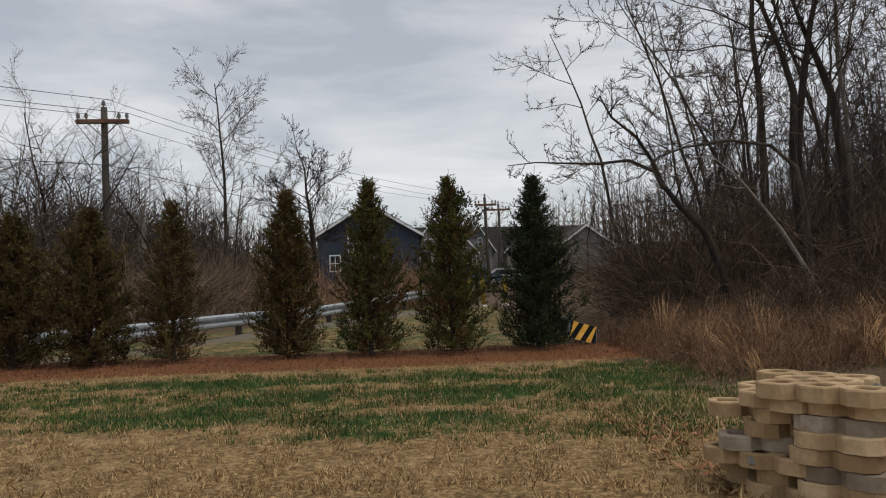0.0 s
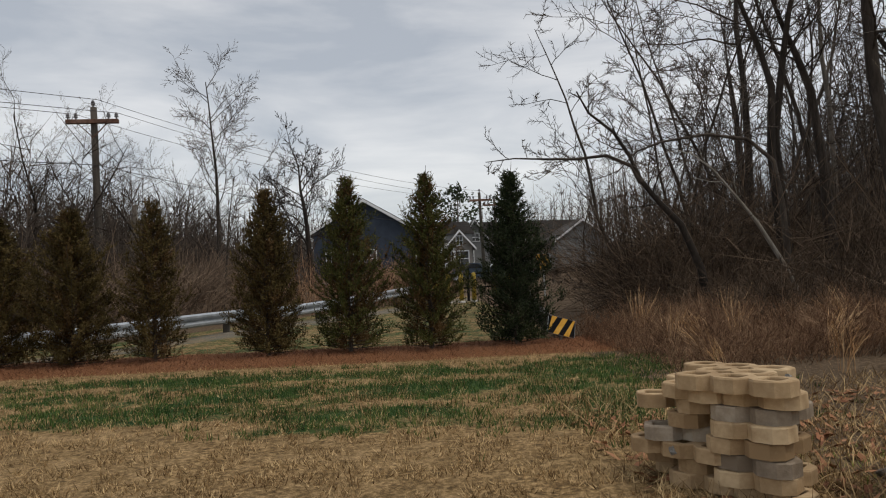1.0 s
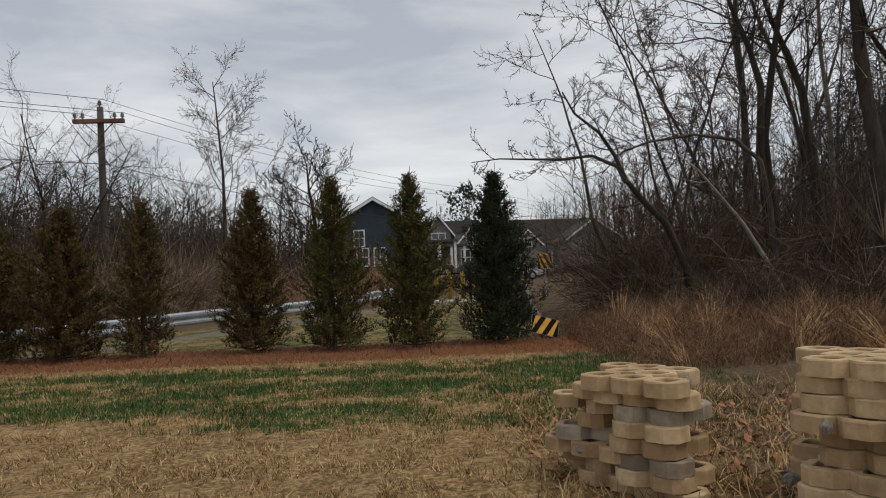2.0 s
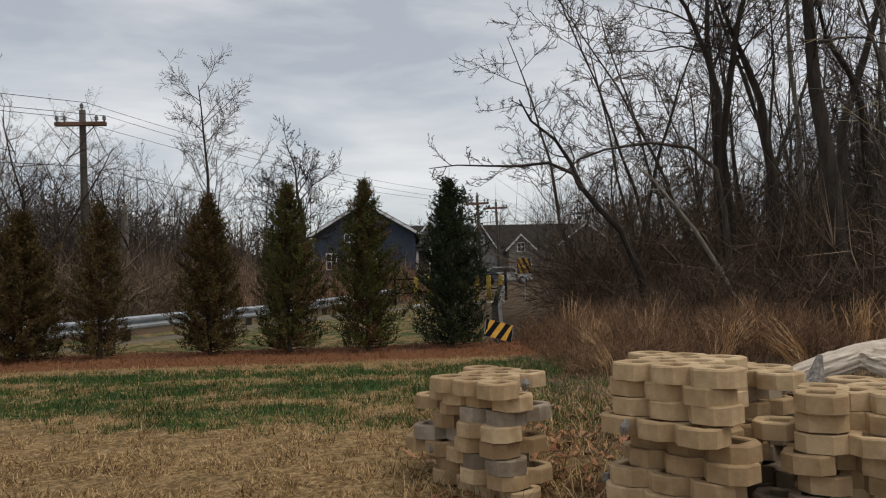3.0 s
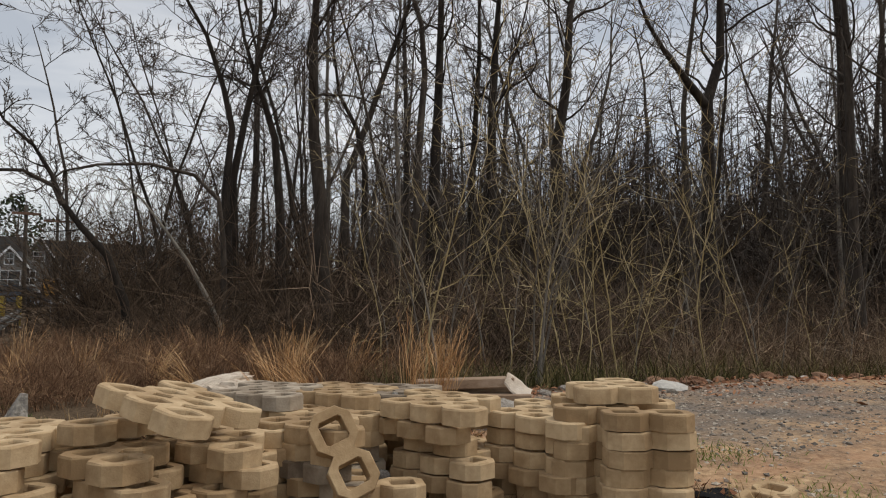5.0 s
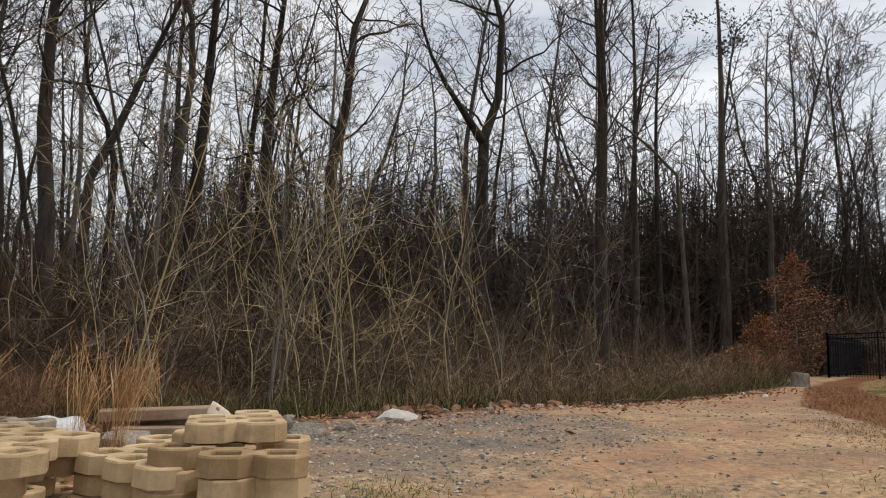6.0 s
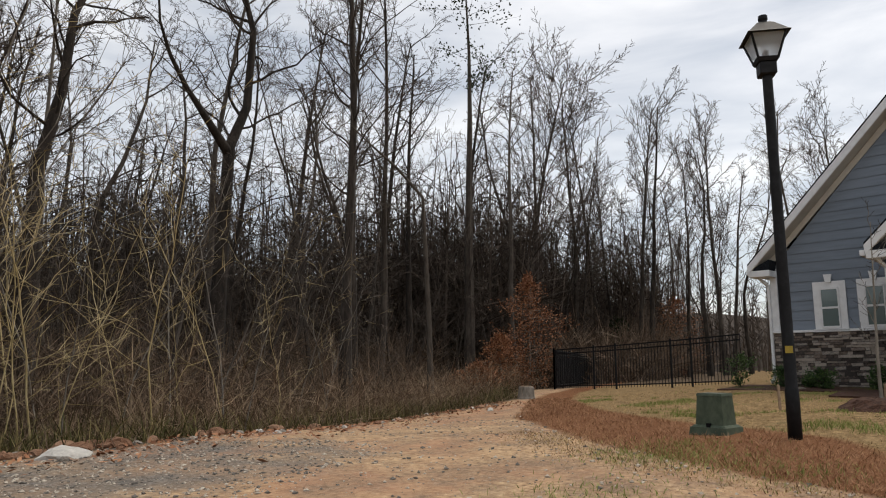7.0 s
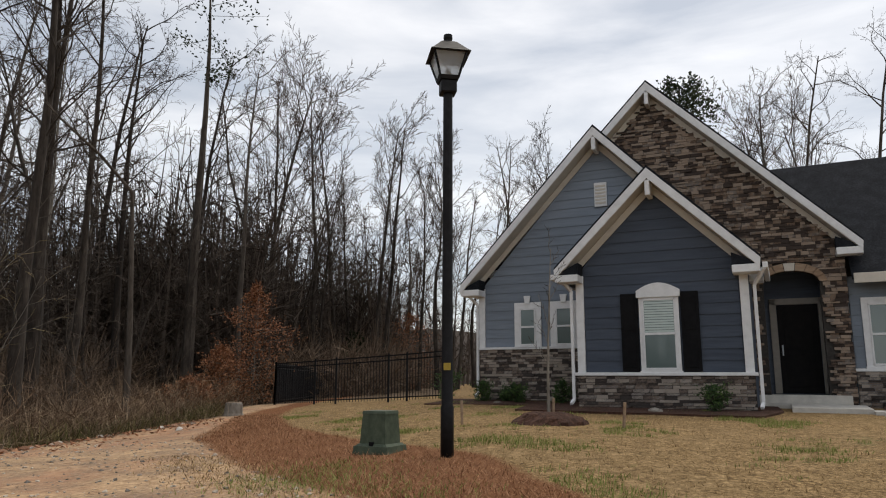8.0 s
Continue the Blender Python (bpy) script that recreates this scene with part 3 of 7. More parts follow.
def spike(V, F, a, b, r):
    """A tapering sliver of a twig from a to b."""
    d = (b - a).normalized()
    u = d.cross(Vector((0.31 + 0.7 * math.sin(37 * b.x), 0.87 * math.cos(23 * b.y), 0.38))).normalized() * (r * 1.25)
    o = len(V)
    V += [a + u, a - u, b]
    F.append((o, o + 1, o + 2))


class Grower:
    def __init__(self, seed, twig=0.004):
        self.rng = random.Random(seed)
        self.trunk, self.crown = ([], []), ([], [])
        self.twig = twig

    def vec(self, s):
        r = self.rng
        return Vector((r.gauss(0, s), r.gauss(0, s), r.gauss(0, s)))

    def path(self, p, d, length, steps, wander, lift):
        pts, d = [p.copy()], d.normalized()
        for _ in range(steps):
            d = (d + self.vec(wander) + Vector((0, 0, lift))).normalized()
            pts.append(pts[-1] + d * (length / steps))
        return pts

    def limb(self, pts, r0, level, counts, start, ratio, angle, lift, wander):
        r = self.rng
        n = len(pts) - 1
        r1 = max(self.twig * 0.7, r0 * (0.16 if level == 0 else 0.3))
        radii = [r0 + (r1 - r0) * (i / n) ** 0.85 for i in range(n + 1)]
        if level == 0:
            radii[0] *= 1.35
        dest = self.trunk if level <= 1 else self.crown
        tube(dest[0], dest[1], pts, radii, 7 if level == 0 else (5 if level == 1 else 3))
        if level >= len(counts):
            return
        length = sum((b - a).length for a, b in zip(pts, pts[1:]))
        cnt = counts[level]
        for c in range(cnt):
            f = start[level] + (1 - start[level]) * (c + r.random()) / cnt
            f = min(f, 0.985)
            i = min(int(f * n), n - 1)
            q = pts[i].lerp(pts[i + 1], f * n - i)
            d = (pts[i + 1] - pts[i]).normalized()
            side = d.cross(self.vec(1)).normalized()
            a = radians(angle[level] * r.uniform(0.7, 1.3))
            nd = d * math.cos(a) + side * math.sin(a)
            ln = length * ratio[level] * r.uniform(0.6, 1.15) * (1.0 - 0.45 * f if level == 0 else 1.0 - 0.35 * f)
            rr = max(self.twig, min(radii[i] * 0.72, r0 * (0.22 if level == 0 else 0.4) * r.uniform(0.6, 1.0)))
            if level + 1 >= len(counts):
                bent = (nd + self.vec(wander) + Vector((0, 0, lift))).normalized()
                spike(self.crown[0], self.crown[1], q, q + bent * ln, rr * 0.9)
                continue
            steps = (8, 5, 1 if self.twig > 0.0075 else 2, 2)[level]
            self.limb(self.path(q, nd, ln, steps, wander, lift), rr, level + 1, counts, start, ratio, angle, lift, wander)


def grown(seed, height, r0, counts, start, ratio, angle, lift=0.05, wander=0.13, lean=(0, 0), twig=0.004, pts=None, bend=0.05):
    g = Grower(seed, twig)
    if pts is None:
        pts = g.path(Vector((0, 0, -0.15)), Vector((lean[0], lean[1], 1)), height, 10, bend, 0.03)
    else:
        pts = [Vector(p) for p in pts]
    g.limb(pts, r0, 0, counts, start, ratio, angle, lift, wander)
    return g


TREE_KINDS = {}


def tree_kind(key, bark, twigs, **kw):
    g = grown(**kw)
    t = bpy.data.meshes.new("trunk")
    t.from_pydata([tuple(v) for v in g.trunk[0]], [], g.trunk[1])
    t.materials.append(bark)
    t.polygons.foreach_set("use_smooth", [True] * len(t.polygons))
    c = bpy.data.meshes.new("crown")
    c.from_pydata([tuple(v) for v in g.crown[0]], [], g.crown[1])
    c.materials.append(twigs)
    TREE_KINDS[key] = (t, c)


def tree(key, x, y, s=1.0, turn=0.0, label="bare grey-brown deciduous tree at the wood's edge", group="bare trees", z=None, sz=None):
    t, c = TREE_KINDS[key]
    e = empty("tree", pose(x, y, Z(x, y) if z is None else z, 0, 0, turn) @ Matrix.Diagonal((s, s, sz or s, 1)), label, "tree", group)
    for nm, me in (("trunk", t), ("crown", c)):
        o = new(nm, me)
        o.parent = e
    return e


tall = dict(counts=(16, 8, 5, 8), start=(0.40, 0.2, 0.15, 0.1), ratio=(0.26, 0.46, 0.42, 0.42), angle=(46, 44, 42, 45), lift=0.05, wander=0.2)
tree_kind("tall_a", BARK_DARK, TWIG, seed=1, height=15, r0=0.18, lean=(0.02, 0), bend=0.035, **tall)
tree_kind("tall_b", BARK, TWIG, seed=2, height=16, r0=0.16, bend=0.035, lean=(-0.02, 0.01), **tall)
tree_kind("tall_d", BARK, TWIG, seed=4, height=13, r0=0.13, **tall)
tree_kind("spread_a", BARK_DARK, TWIG, seed=5, height=11, r0=0.12, counts=(13, 8, 7, 7), start=(0.25, 0.2, 0.15, 0.1),
          ratio=(0.5, 0.45, 0.42, 0.45), angle=(48, 45, 42, 45), lift=0.03, bend=0.11, wander=0.17)
tree_kind("spread_b", BARK, TWIG, seed=6, height=10, r0=0.105, counts=(13, 8, 7, 7), start=(0.2, 0.2, 0.15, 0.1),
          ratio=(0.5, 0.45, 0.42, 0.45), angle=(50, 45, 42, 45), lift=0.04, bend=0.09, wander=0.2, lean=(0.06, 0))
tree_kind("slim_a", BARK_PALE, TWIG, seed=7, height=12, r0=0.085, counts=(13, 6, 5, 6), start=(0.4, 0.25, 0.2, 0.1),
          ratio=(0.26, 0.42, 0.42, 0.4), angle=(33, 38, 40, 42), lift=0.08)
tree_kind("slim_b", BARK, TWIG, seed=8, height=12, r0=0.075, counts=(13, 6, 5, 6), start=(0.35, 0.25, 0.2, 0.1),
          ratio=(0.24, 0.42, 0.42, 0.4), angle=(35, 38, 40, 42), lift=0.08, bend=0.08)
tree_kind("crown_tall", BARK, TWIG, seed=9, height=11.6, r0=0.15, counts=(16, 9, 7, 6), start=(0.34, 0.15, 0.12, 0.1),
          ratio=(0.52, 0.46, 0.44, 0.42), angle=(44, 40, 40, 44), lift=0.02, twig=0.0085, wander=0.11, bend=0.03)
tree_kind("round", BARK_DARK, TWIG_DARK, seed=10, height=7.6, r0=0.25, counts=(18, 10, 8, 8), start=(0.2, 0.15, 0.12, 0.1),
          ratio=(0.68, 0.46, 0.42, 0.42), angle=(50, 44, 42, 44), lift=0.06, twig=0.012, wander=0.16)
tree_kind("far_a", BARK, TWIG, seed=21, height=13, r0=0.15, counts=(13, 7, 5, 6), start=(0.3, 0.2, 0.15, 0.1), ratio=(0.36, 0.44, 0.44, 0.44), angle=(42, 42, 44, 44), lift=0.06, bend=0.08, wander=0.17, twig=0.008)
tree_kind("far_b", BARK, TWIG, seed=22, height=12, r0=0.14, counts=(13, 7, 5, 6), start=(0.25, 0.2, 0.15, 0.1), ratio=(0.40, 0.44, 0.44, 0.44), angle=(46, 42, 44, 44), lift=0.05, bend=0.1, wander=0.18, twig=0.008)
tree_kind("vase_a", BARK, TWIG, seed=23, height=13, r0=0.14, counts=(20, 8, 6, 5), start=(0.3, 0.15, 0.15, 0.1), ratio=(0.36, 0.45, 0.44, 0.44), angle=(30, 32, 36, 40), lift=0.09, bend=0.03, wander=0.13, twig=0.0085)
tree_kind("vase_b", BARK, TWIG, seed=24, height=13, r0=0.16, counts=(18, 9, 6, 5), start=(0.28, 0.15, 0.15, 0.1), ratio=(0.48, 0.45, 0.44, 0.44), angle=(38, 36, 38, 40), lift=0.07, bend=0.04, wander=0.15, twig=0.0095)
tree_kind("under_a", BARK, TWIG, seed=25, height=7.0, r0=0.05, counts=(14, 7, 12), start=(0.08, 0.15, 0.1), ratio=(0.36, 0.45, 0.45), angle=(48, 45, 46), lift=0.04, twig=0.006, bend=0.12, wander=0.2)
tree_kind("under_b", BARK, TWIG, seed=26, height=5.6, r0=0.042, counts=(14, 7, 12), start=(0.05, 0.15, 0.1), ratio=(0.42, 0.45, 0.45), angle=(55, 45, 46), lift=0.03, twig=0.006, bend=0.14, wander=0.22)
tree_kind("sapling_a", TWIG_PALE, TWIG_PALE, seed=31, height=4.6, r0=0.015, counts=(10, 5), start=(0.15, 0.2), ratio=(0.46, 0.4), angle=(46, 40), lift=0.03, twig=0.004, lean=(0.1, 0), bend=0.09)
tree_kind("sapling_b", TWIG_PALE, TWIG_PALE, seed=32, height=4.0, r0=0.013, counts=(11, 5), start=(0.12, 0.2), ratio=(0.5, 0.4), angle=(52, 40), lift=0.02, twig=0.004, lean=(-0.14, 0.05), bend=0.10)
tree_kind("sapling_c", BARK_PALE, TWIG_PALE, seed=33, height=5.4, r0=0.018, counts=(12, 5), start=(0.2, 0.2), ratio=(0.4, 0.4), angle=(44, 38), lift=0.03, twig=0.004, bend=0.07)

def own_tree(name_label, pts, r0, seed, bark, twigs, counts, start, ratio, angle, lift=0.03, wander=0.15, twig=0.005):
    g = grown(seed, 0, r0, counts, start, ratio, angle, lift, wander, twig=twig, pts=pts)
    e = empty("tree", pose(0, 0, 0), name_label, "tree", "bare trees")
    obj("trunk", g.trunk[0], g.trunk[1], bark, e, smooth=True)
    obj("crown", g.crown[0], g.crown[1], twigs, e)


# the slender and the rounded tree beyond the road
tree("crown_tall", -8.1, 30.7, 0.87, 40, "tall slender pale-barked bare tree beyond the guardrail", z=0.7)
tree("round", -5.5, 41.4, 1.0, 10, "round-crowned dark bare tree beside the navy house", z=1.3)

random.seed(19)
for i in range(72):
    if i < 12:
        x, y = random.uniform(5.5, 10.5), random.uniform(12.6, 19)
    else:
        x = random.uniform(9, 46)
        y = forest_edge(x) + random.uniform(4.0, 19)
    tree(random.choice(("under_a", "under_b")), x, y, random.uniform(0.7, 1.35), random.uniform(0, 360), "crooked dark bare understory tree in the wood", "understory trees")
for i in range(24):
    x, y = random.uniform(-21, -8), random.uniform(19, 36)
    tree(random.choice(("under_a", "under_b")), x, y, random.uniform(0.5, 0.85), random.uniform(0, 360), "crooked dark bare scrub tree beyond the road", "understory trees")
# trees of the right-hand wood's edge and the wood behind the dirt, as they stand
wood = (("spread_b", 9.4, 15.6, 0.8, 80), ("slim_a", 12.7, 15.6, 1.15, 60),
        ("tall_d", 13.5, 16.3, 1.1, 60), ("slim_b", 17.1, 18.6, 1.2, 0),
        ("spread_b", 21.8, 12.6, 1.2, 20), ("slim_b", 22.7, 9.6, 1.1, 10), ("tall_d", 24.5, 8.6, 1.1, 200),
        ("slim_a", 16.4, 13.4, 1.1, 15), ("slim_b", 18.2, 14.6, 1.1, 95), ("tall_b", 24.0, 14.5, 1.1, 150), ("slim_a", 26.6, 11.0, 1.15, 190),
        ("tall_a", 28.6, 9.6, 0.9, 230), ("slim_b", 30.0, 12.0, 1.2, 310), ("tall_d", 33.6, 6.9, 1.2, 10), ("tall_b", 38.6, 7.2, 1.0, 20),
        ("slim_b", 10.6, 15.8, 1.1, 120), ("slim_a", 11.5, 17.6, 1.2, 30), ("slim_b", 15.5, 16.4, 1.1, 205), ("tall_b", 23.4, 9.0, 1.0, 60))
for k, x, y, s, a in wood:
    tree(k, x, y, s, a)
random.seed(5)
for i in range(38):
    x = random.uniform(9, 46)
    y = random.uniform(17, 40) if x < 24 else random.uniform(10, 34)
    x += 9 if x < 3 + 0.34 * y else 0
    tree(random.choice(("far_a", "far_b")), x, y, random.uniform(0.8, 1.2), random.uniform(0, 360), "bare tree standing deep in the wood")
for i in range(26):
    x = random.uniform(13, 40)
    tree(random.choice(("under_a", "under_b")), x, forest_edge(x) + random.uniform(4, 16), random.uniform(0.95, 1.5), random.uniform(0, 360), "tall crooked bare understory tree in the wood", "understory trees")
for i in range(16):
    tree(random.choice(("under_a", "under_b")), random.uniform(34, 62), random.uniform(7.2, 14), random.uniform(1.0, 1.7), random.uniform(0, 360), "tall crooked bare understory tree beyond the fence", "understory trees")
for i in range(22):
    x, y = random.uniform(40, 75), random.uniform(-2, 12)
    tree(random.choice(("far_a", "far_b")), x, y, random.uniform(0.75, 1.1), random.uniform(0, 360), "bare tree standing far behind the fence")
for x, y, s in ((38.5, -16.6, 1.42), (41, -19.5, 1.3), (43, -7.3, 1.12), (41, -9.0, 1.0), (45.5, 2.8, 1.25), (46, -0.4, 1.15), (48, 5.6, 1.25), (52, 1.6, 1.1), (44, -4.5, 0.85), (40.5, -23, 1.4),
                (50, -2.5, 1.0), (56, -5, 1.1), (42, 9, 1.35), (37, 11, 1.3), (34, 14, 1.35), (31, 17, 1.35), (27, 19, 1.3), (23, 19, 1.25)):
    tree(random.choice(("tall_b", "tall_d")) if y < -3.5 else random.choice(("far_a", "far_b")), x, y, s * (0.84 if y < -5 else 1.0), random.uniform(0, 360), "bare tree rising behind the blue house" if y < -5 else "tall bare tree of the wood behind the fence")
for k, x, y, s, a in (("vase_a", 45.3, 3.2, 1.22, 0), ("vase_a", 45.7, -1.2, 1.12, 80), ("vase_b", 45.4, -7.2, 1.05, 30), ("vase_b", 42.0, -18.3, 1.06, 140), ("vase_b", 44.8, 6.4, 1.22, 200), ("vase_a", 47.5, 0.8, 0.95, 260),
                      ("vase_a", 49.0, 5.0, 1.0, 120), ("vase_b", 40.0, 8.6, 1.3, 310), ("vase_b", 44.5, -22.5, 1.2, 60), ("vase_a", 43.5, -13.5, 1.0, 10)):
    tree(k, x, y, s, a, "tall bare tree with an upright twiggy crown")
own_tree("broken pale dead tree trunk in the scrub", [(-10.9, 28.2, 0.4), (-10.85, 28.2, 1.8), (-10.8, 28.2, 3.2), (-10.78, 28.2, 4.6), (-10.75, 28.2, 5.0)], 0.36, 48, BARK_PALE, TWIG,
         (3, 2), (0.5, 0.3), (0.12, 0.4), (50, 40))
own_tree("bare tree beside the road, its limbs hanging over the scrub", [(-12.9, 17.6, -0.3), (-12.7, 17.6, 2.2), (-12.3, 17.6, 4.0), (-12.2, 17.6, 6.0), (-11.8, 17.6, 7.6), (-11.9, 17.6, 9.6)], 0.15, 49, BARK_DARK, TWIG,
         (12, 6, 5, 4), (0.3, 0.2, 0.15, 0.1), (0.36, 0.45, 0.42, 0.42), (62, 44, 42, 44), lift=0.05, wander=0.2)
for x, y, s, a in ((-11.6, 22.4, 0.62, 200), (-9.4, 27.2, 0.6, 40), (-13.6, 25.2, 0.72, 120), (-14.6, 20.5, 0.62, 300), (-11.9, 30, 0.7, 10)):
    tree("spread_a", x, y, s, a, "dark spreading bare tree in the scrub beyond the road")
# thin trees west of the road, to the left of the lawn
for x, y, s in ((-12.5, 23, 0.85), (-14, 20, 0.8), (-13.2, 27, 0.9), (-16.5, 24, 0.95), (-11.5, 29, 0.75), (-10.6, 33, 0.8), (-13.0, 34, 0.85), (-15, 38, 0.9), (-18, 30, 1.0),
                (-6.6, 34, 0.62), (-9.6, 38, 0.7), (-4.6, 47, 0.6), (-12, 42, 0.8), (-8.0, 45, 0.7), (-7.2, 27.5, 0.5), (-10.2, 27, 0.6), (-19, 21, 0.95), (-20.5, 26, 1.05), (-17.6, 17.5, 0.9)):
    tree(random.choice(("far_a", "far_b", "spread_b")), x, y, s * (0.58 if x < -9 else 0.85), random.uniform(0, 360), "bare thin tree in the scrub beyond the road")
for x, y, s in ((4.5, 62, 0.6), (9, 70, 0.6), (12, 64, 0.6), (2, 78, 0.65), (15, 58, 0.7), (11, 52, 0.6), (14.5, 46, 0.7), (18, 40, 0.8), (-2, 82, 0.6)):
    tree(random.choice(("far_a", "far_b")), x, y, s, random.uniform(0, 360), "bare tree among the distant houses")


# the trees that mark the wood's edge, each along its own trunk
full_crown = dict(counts=(15, 8, 6, 6), start=(0.36, 0.2, 0.15, 0.1), ratio=(0.26, 0.44, 0.42, 0.42), angle=(50, 44, 42, 44), lift=0.05, wander=0.2)
edge_trees = (
    ("tall dark bare tree with a burl on its trunk", 0.17, BARK_DARK, 51, [(8.75, 11.6, -0.1), (8.72, 11.6, 2.98), (8.52, 11.6, 4.6), (8.48, 11.6, 6.3), (8.53, 11.6, 7.5), (8.5, 11.7, 9.0), (8.6, 11.8, 12)]),
    ("straight dark bare trunk at the wood's edge", 0.17, BARK_DARK, 52, [(11.8, 12.5, -0.2), (11.87, 12.5, 4.0), (11.98, 12.5, 6.0), (12.05, 12.5, 8.0), (12.1, 12.5, 10.5), (12.1, 12.6, 14)]),
    ("pale-barked bare tree forking high up", 0.11, BARK, 53, [(11.55, 12.6, -0.2), (11.49, 12.6, 4.6), (11.67, 12.6, 6.7), (11.57, 12.6, 7.9), (11.25, 12.6, 8.7), (10.9, 12.6, 10), (10.7, 12.6, 12)]),
    ("slender dark bare tree deeper in the wood", 0.13, BARK_DARK, 54, [(14.7, 15.0, -0.2), (14.72, 15.0, 4.7), (14.84, 15.0, 6.4), (15.0, 15.0, 8.6), (15.0, 15.0, 10.6), (14.9, 15.0, 14)]),
    ("thick straight dark bare trunk at the wood's edge", 0.19, BARK_DARK, 55, [(13.85, 13.1, -0.2), (13.96, 13.1, 3.6), (14.0, 13.1, 6.0), (14.14, 13.1, 8.1), (14.3, 13.1, 9.8), (14.6, 13.2, 14)]),
    ("thick dark bare trunk leaning slightly", 0.21, BARK_DARK, 56, [(14.75, 11.4, -0.3), (14.73, 11.4, 3.2), (14.65, 11.4, 5.0), (15.03, 11.4, 6.8), (15.17, 11.4, 8.7), (15.6, 11.4, 9.8), (16.1, 11.4, 13)]),
    ("dark bare tree with a crooked spreading crown", 0.24, BARK_DARK, 57, [(19.9, 11.1, -0.6), (20.0, 11.1, 3.9), (20.1, 11.1, 7.1), (20.77, 11.1, 8.5), (20.9, 11.1, 10.9), (20.5, 11.2, 12), (20.2, 11.2, 14)]),
    ("straight grey bare trunk above the dirt", 0.17, BARK, 58, [(20.75, 7.6, -0.8), (20.69, 7.6, 3.0), (20.85, 7.6, 7.7), (20.6, 7.6, 10.9), (20.5, 7.6, 15)]),
    ("crooked dark bare stem bending west", 0.10, BARK_DARK, 59, [(7.4, 12.8, -0.1), (7.18, 12.8, 3.5), (7.28, 12.8, 4.8), (7.08, 12.8, 5.6), (6.72, 12.8, 6.6), (6.28, 12.8, 7.3), (6.0, 12.8, 8.2)]),
    ("crooked dark bare stem rising from the clump", 0.10, BARK_DARK, 60, [(7.55, 13.0, -0.1), (7.38, 13.0, 3.8), (7.6, 13.0, 5.1), (7.83, 13.0, 6.3), (8.18, 13.0, 7.5), (8.2, 13.0, 8.4), (8.3, 13.1, 10)]),
    ("grey bare tree bowed to the west", 0.12, BARK, 61, [(8.55, 13.2, -0.1), (8.47, 13.2, 3.1), (8.31, 13.2, 4.8), (8.04, 13.2, 5.6), (7.84, 13.2, 6.1), (7.58, 13.2, 6.9), (7.3, 13.2, 8.4)]),
    ("dark bare tree slanting up to the east", 0.11, BARK_DARK, 62, [(10.0, 13.4, -0.1), (10.07, 13.4, 4.2), (10.65, 13.4, 5.7), (11.13, 13.4, 7.1), (11.64, 13.4, 8.5), (11.9, 13.4, 9.6), (12.0, 13.4, 11)]),
    ("thin dark bare tree in the clump", 0.09, BARK_DARK, 63, [(10.6, 13.4, -0.1), (10.54, 13.4, 4.6), (10.31, 13.4, 5.4), (9.87, 13.4, 6.1), (9.7, 13.4, 7.2), (9.6, 13.4, 9)]),
    ("tall grey bare tree behind the copper beeches", 0.17, BARK, 64, [(23.6, 9.0, -0.5), (23.33, 9.0, 5.1), (23.27, 9.0, 9.0), (23.0, 9.0, 11.4), (22.9, 9.0, 14.5)]),
)
for lab, r0, bark, seed, pts in edge_trees:
    own_tree(lab, pts, r0, seed, bark, TWIG, twig=0.0055, **full_crown)
own_tree("crooked limb of the spreading dark tree", [(20.1, 11.1, 6.9), (18.92, 11.1, 7.75), (18.3, 11.1, 8.2), (17.7, 11.1, 8.8), (17.3, 11.1, 9.5), (17.1, 11.1, 10.8)],
         0.11, 65, BARK_DARK, TWIG, (7, 6, 5, 5), (0.3, 0.2, 0.15, 0.1), (0.36, 0.44, 0.42, 0.42), (50, 44, 42, 44), lift=0.05, wander=0.2, twig=0.0055)
# low tree arching out to the west over the cedars
own_tree("low bare tree arching out over the weeds", [(5.5, 12.0, 0.0), (5.3, 12.0, 1.3), (4.99, 12.0, 2.1), (4.59, 12.0, 2.54), (4.29, 12.0, 2.94), (4.11, 12.0, 3.39), (3.84, 12.0, 3.83), (3.4, 12.0, 4.2), (3.2, 12.0, 4.6)],
         0.085, 41, BARK_DARK, TWIG, (12, 7, 5, 3), (0.35, 0.2, 0.15, 0.1), (0.18, 0.46, 0.44, 0.42), (58, 42, 40, 42), lift=0.02, wander=0.18)
own_tree("low bare bough sweeping out sideways", [(4.3, 12.0, 2.9), (4.15, 12.02, 3.2), (3.7, 12.05, 3.42), (3.14, 12.1, 3.38), (2.59, 12.1, 3.4), (2.02, 12.1, 3.43), (1.5, 12.1, 3.38)],
         0.045, 42, BARK, TWIG, (13, 6, 4, 3), (0.15, 0.2, 0.15, 0.1), (0.30, 0.42, 0.42, 0.42), (46, 40, 40, 42), lift=0.07, wander=0.17)
own_tree("bare pale trunk leaning over, fallen against its neighbours", [(7.15, 11.6, 0.1), (6.6, 11.6, 1.35), (6.2, 11.6, 2.05), (5.85, 11.6, 2.52), (5.46, 11.6, 3.02), (5.05, 11.6, 3.36)],
         0.055, 43, BARK_PALE, TWIG, (5, 4, 3), (0.6, 0.2, 0.2), (0.3, 0.4, 0.4), (40, 40, 40))
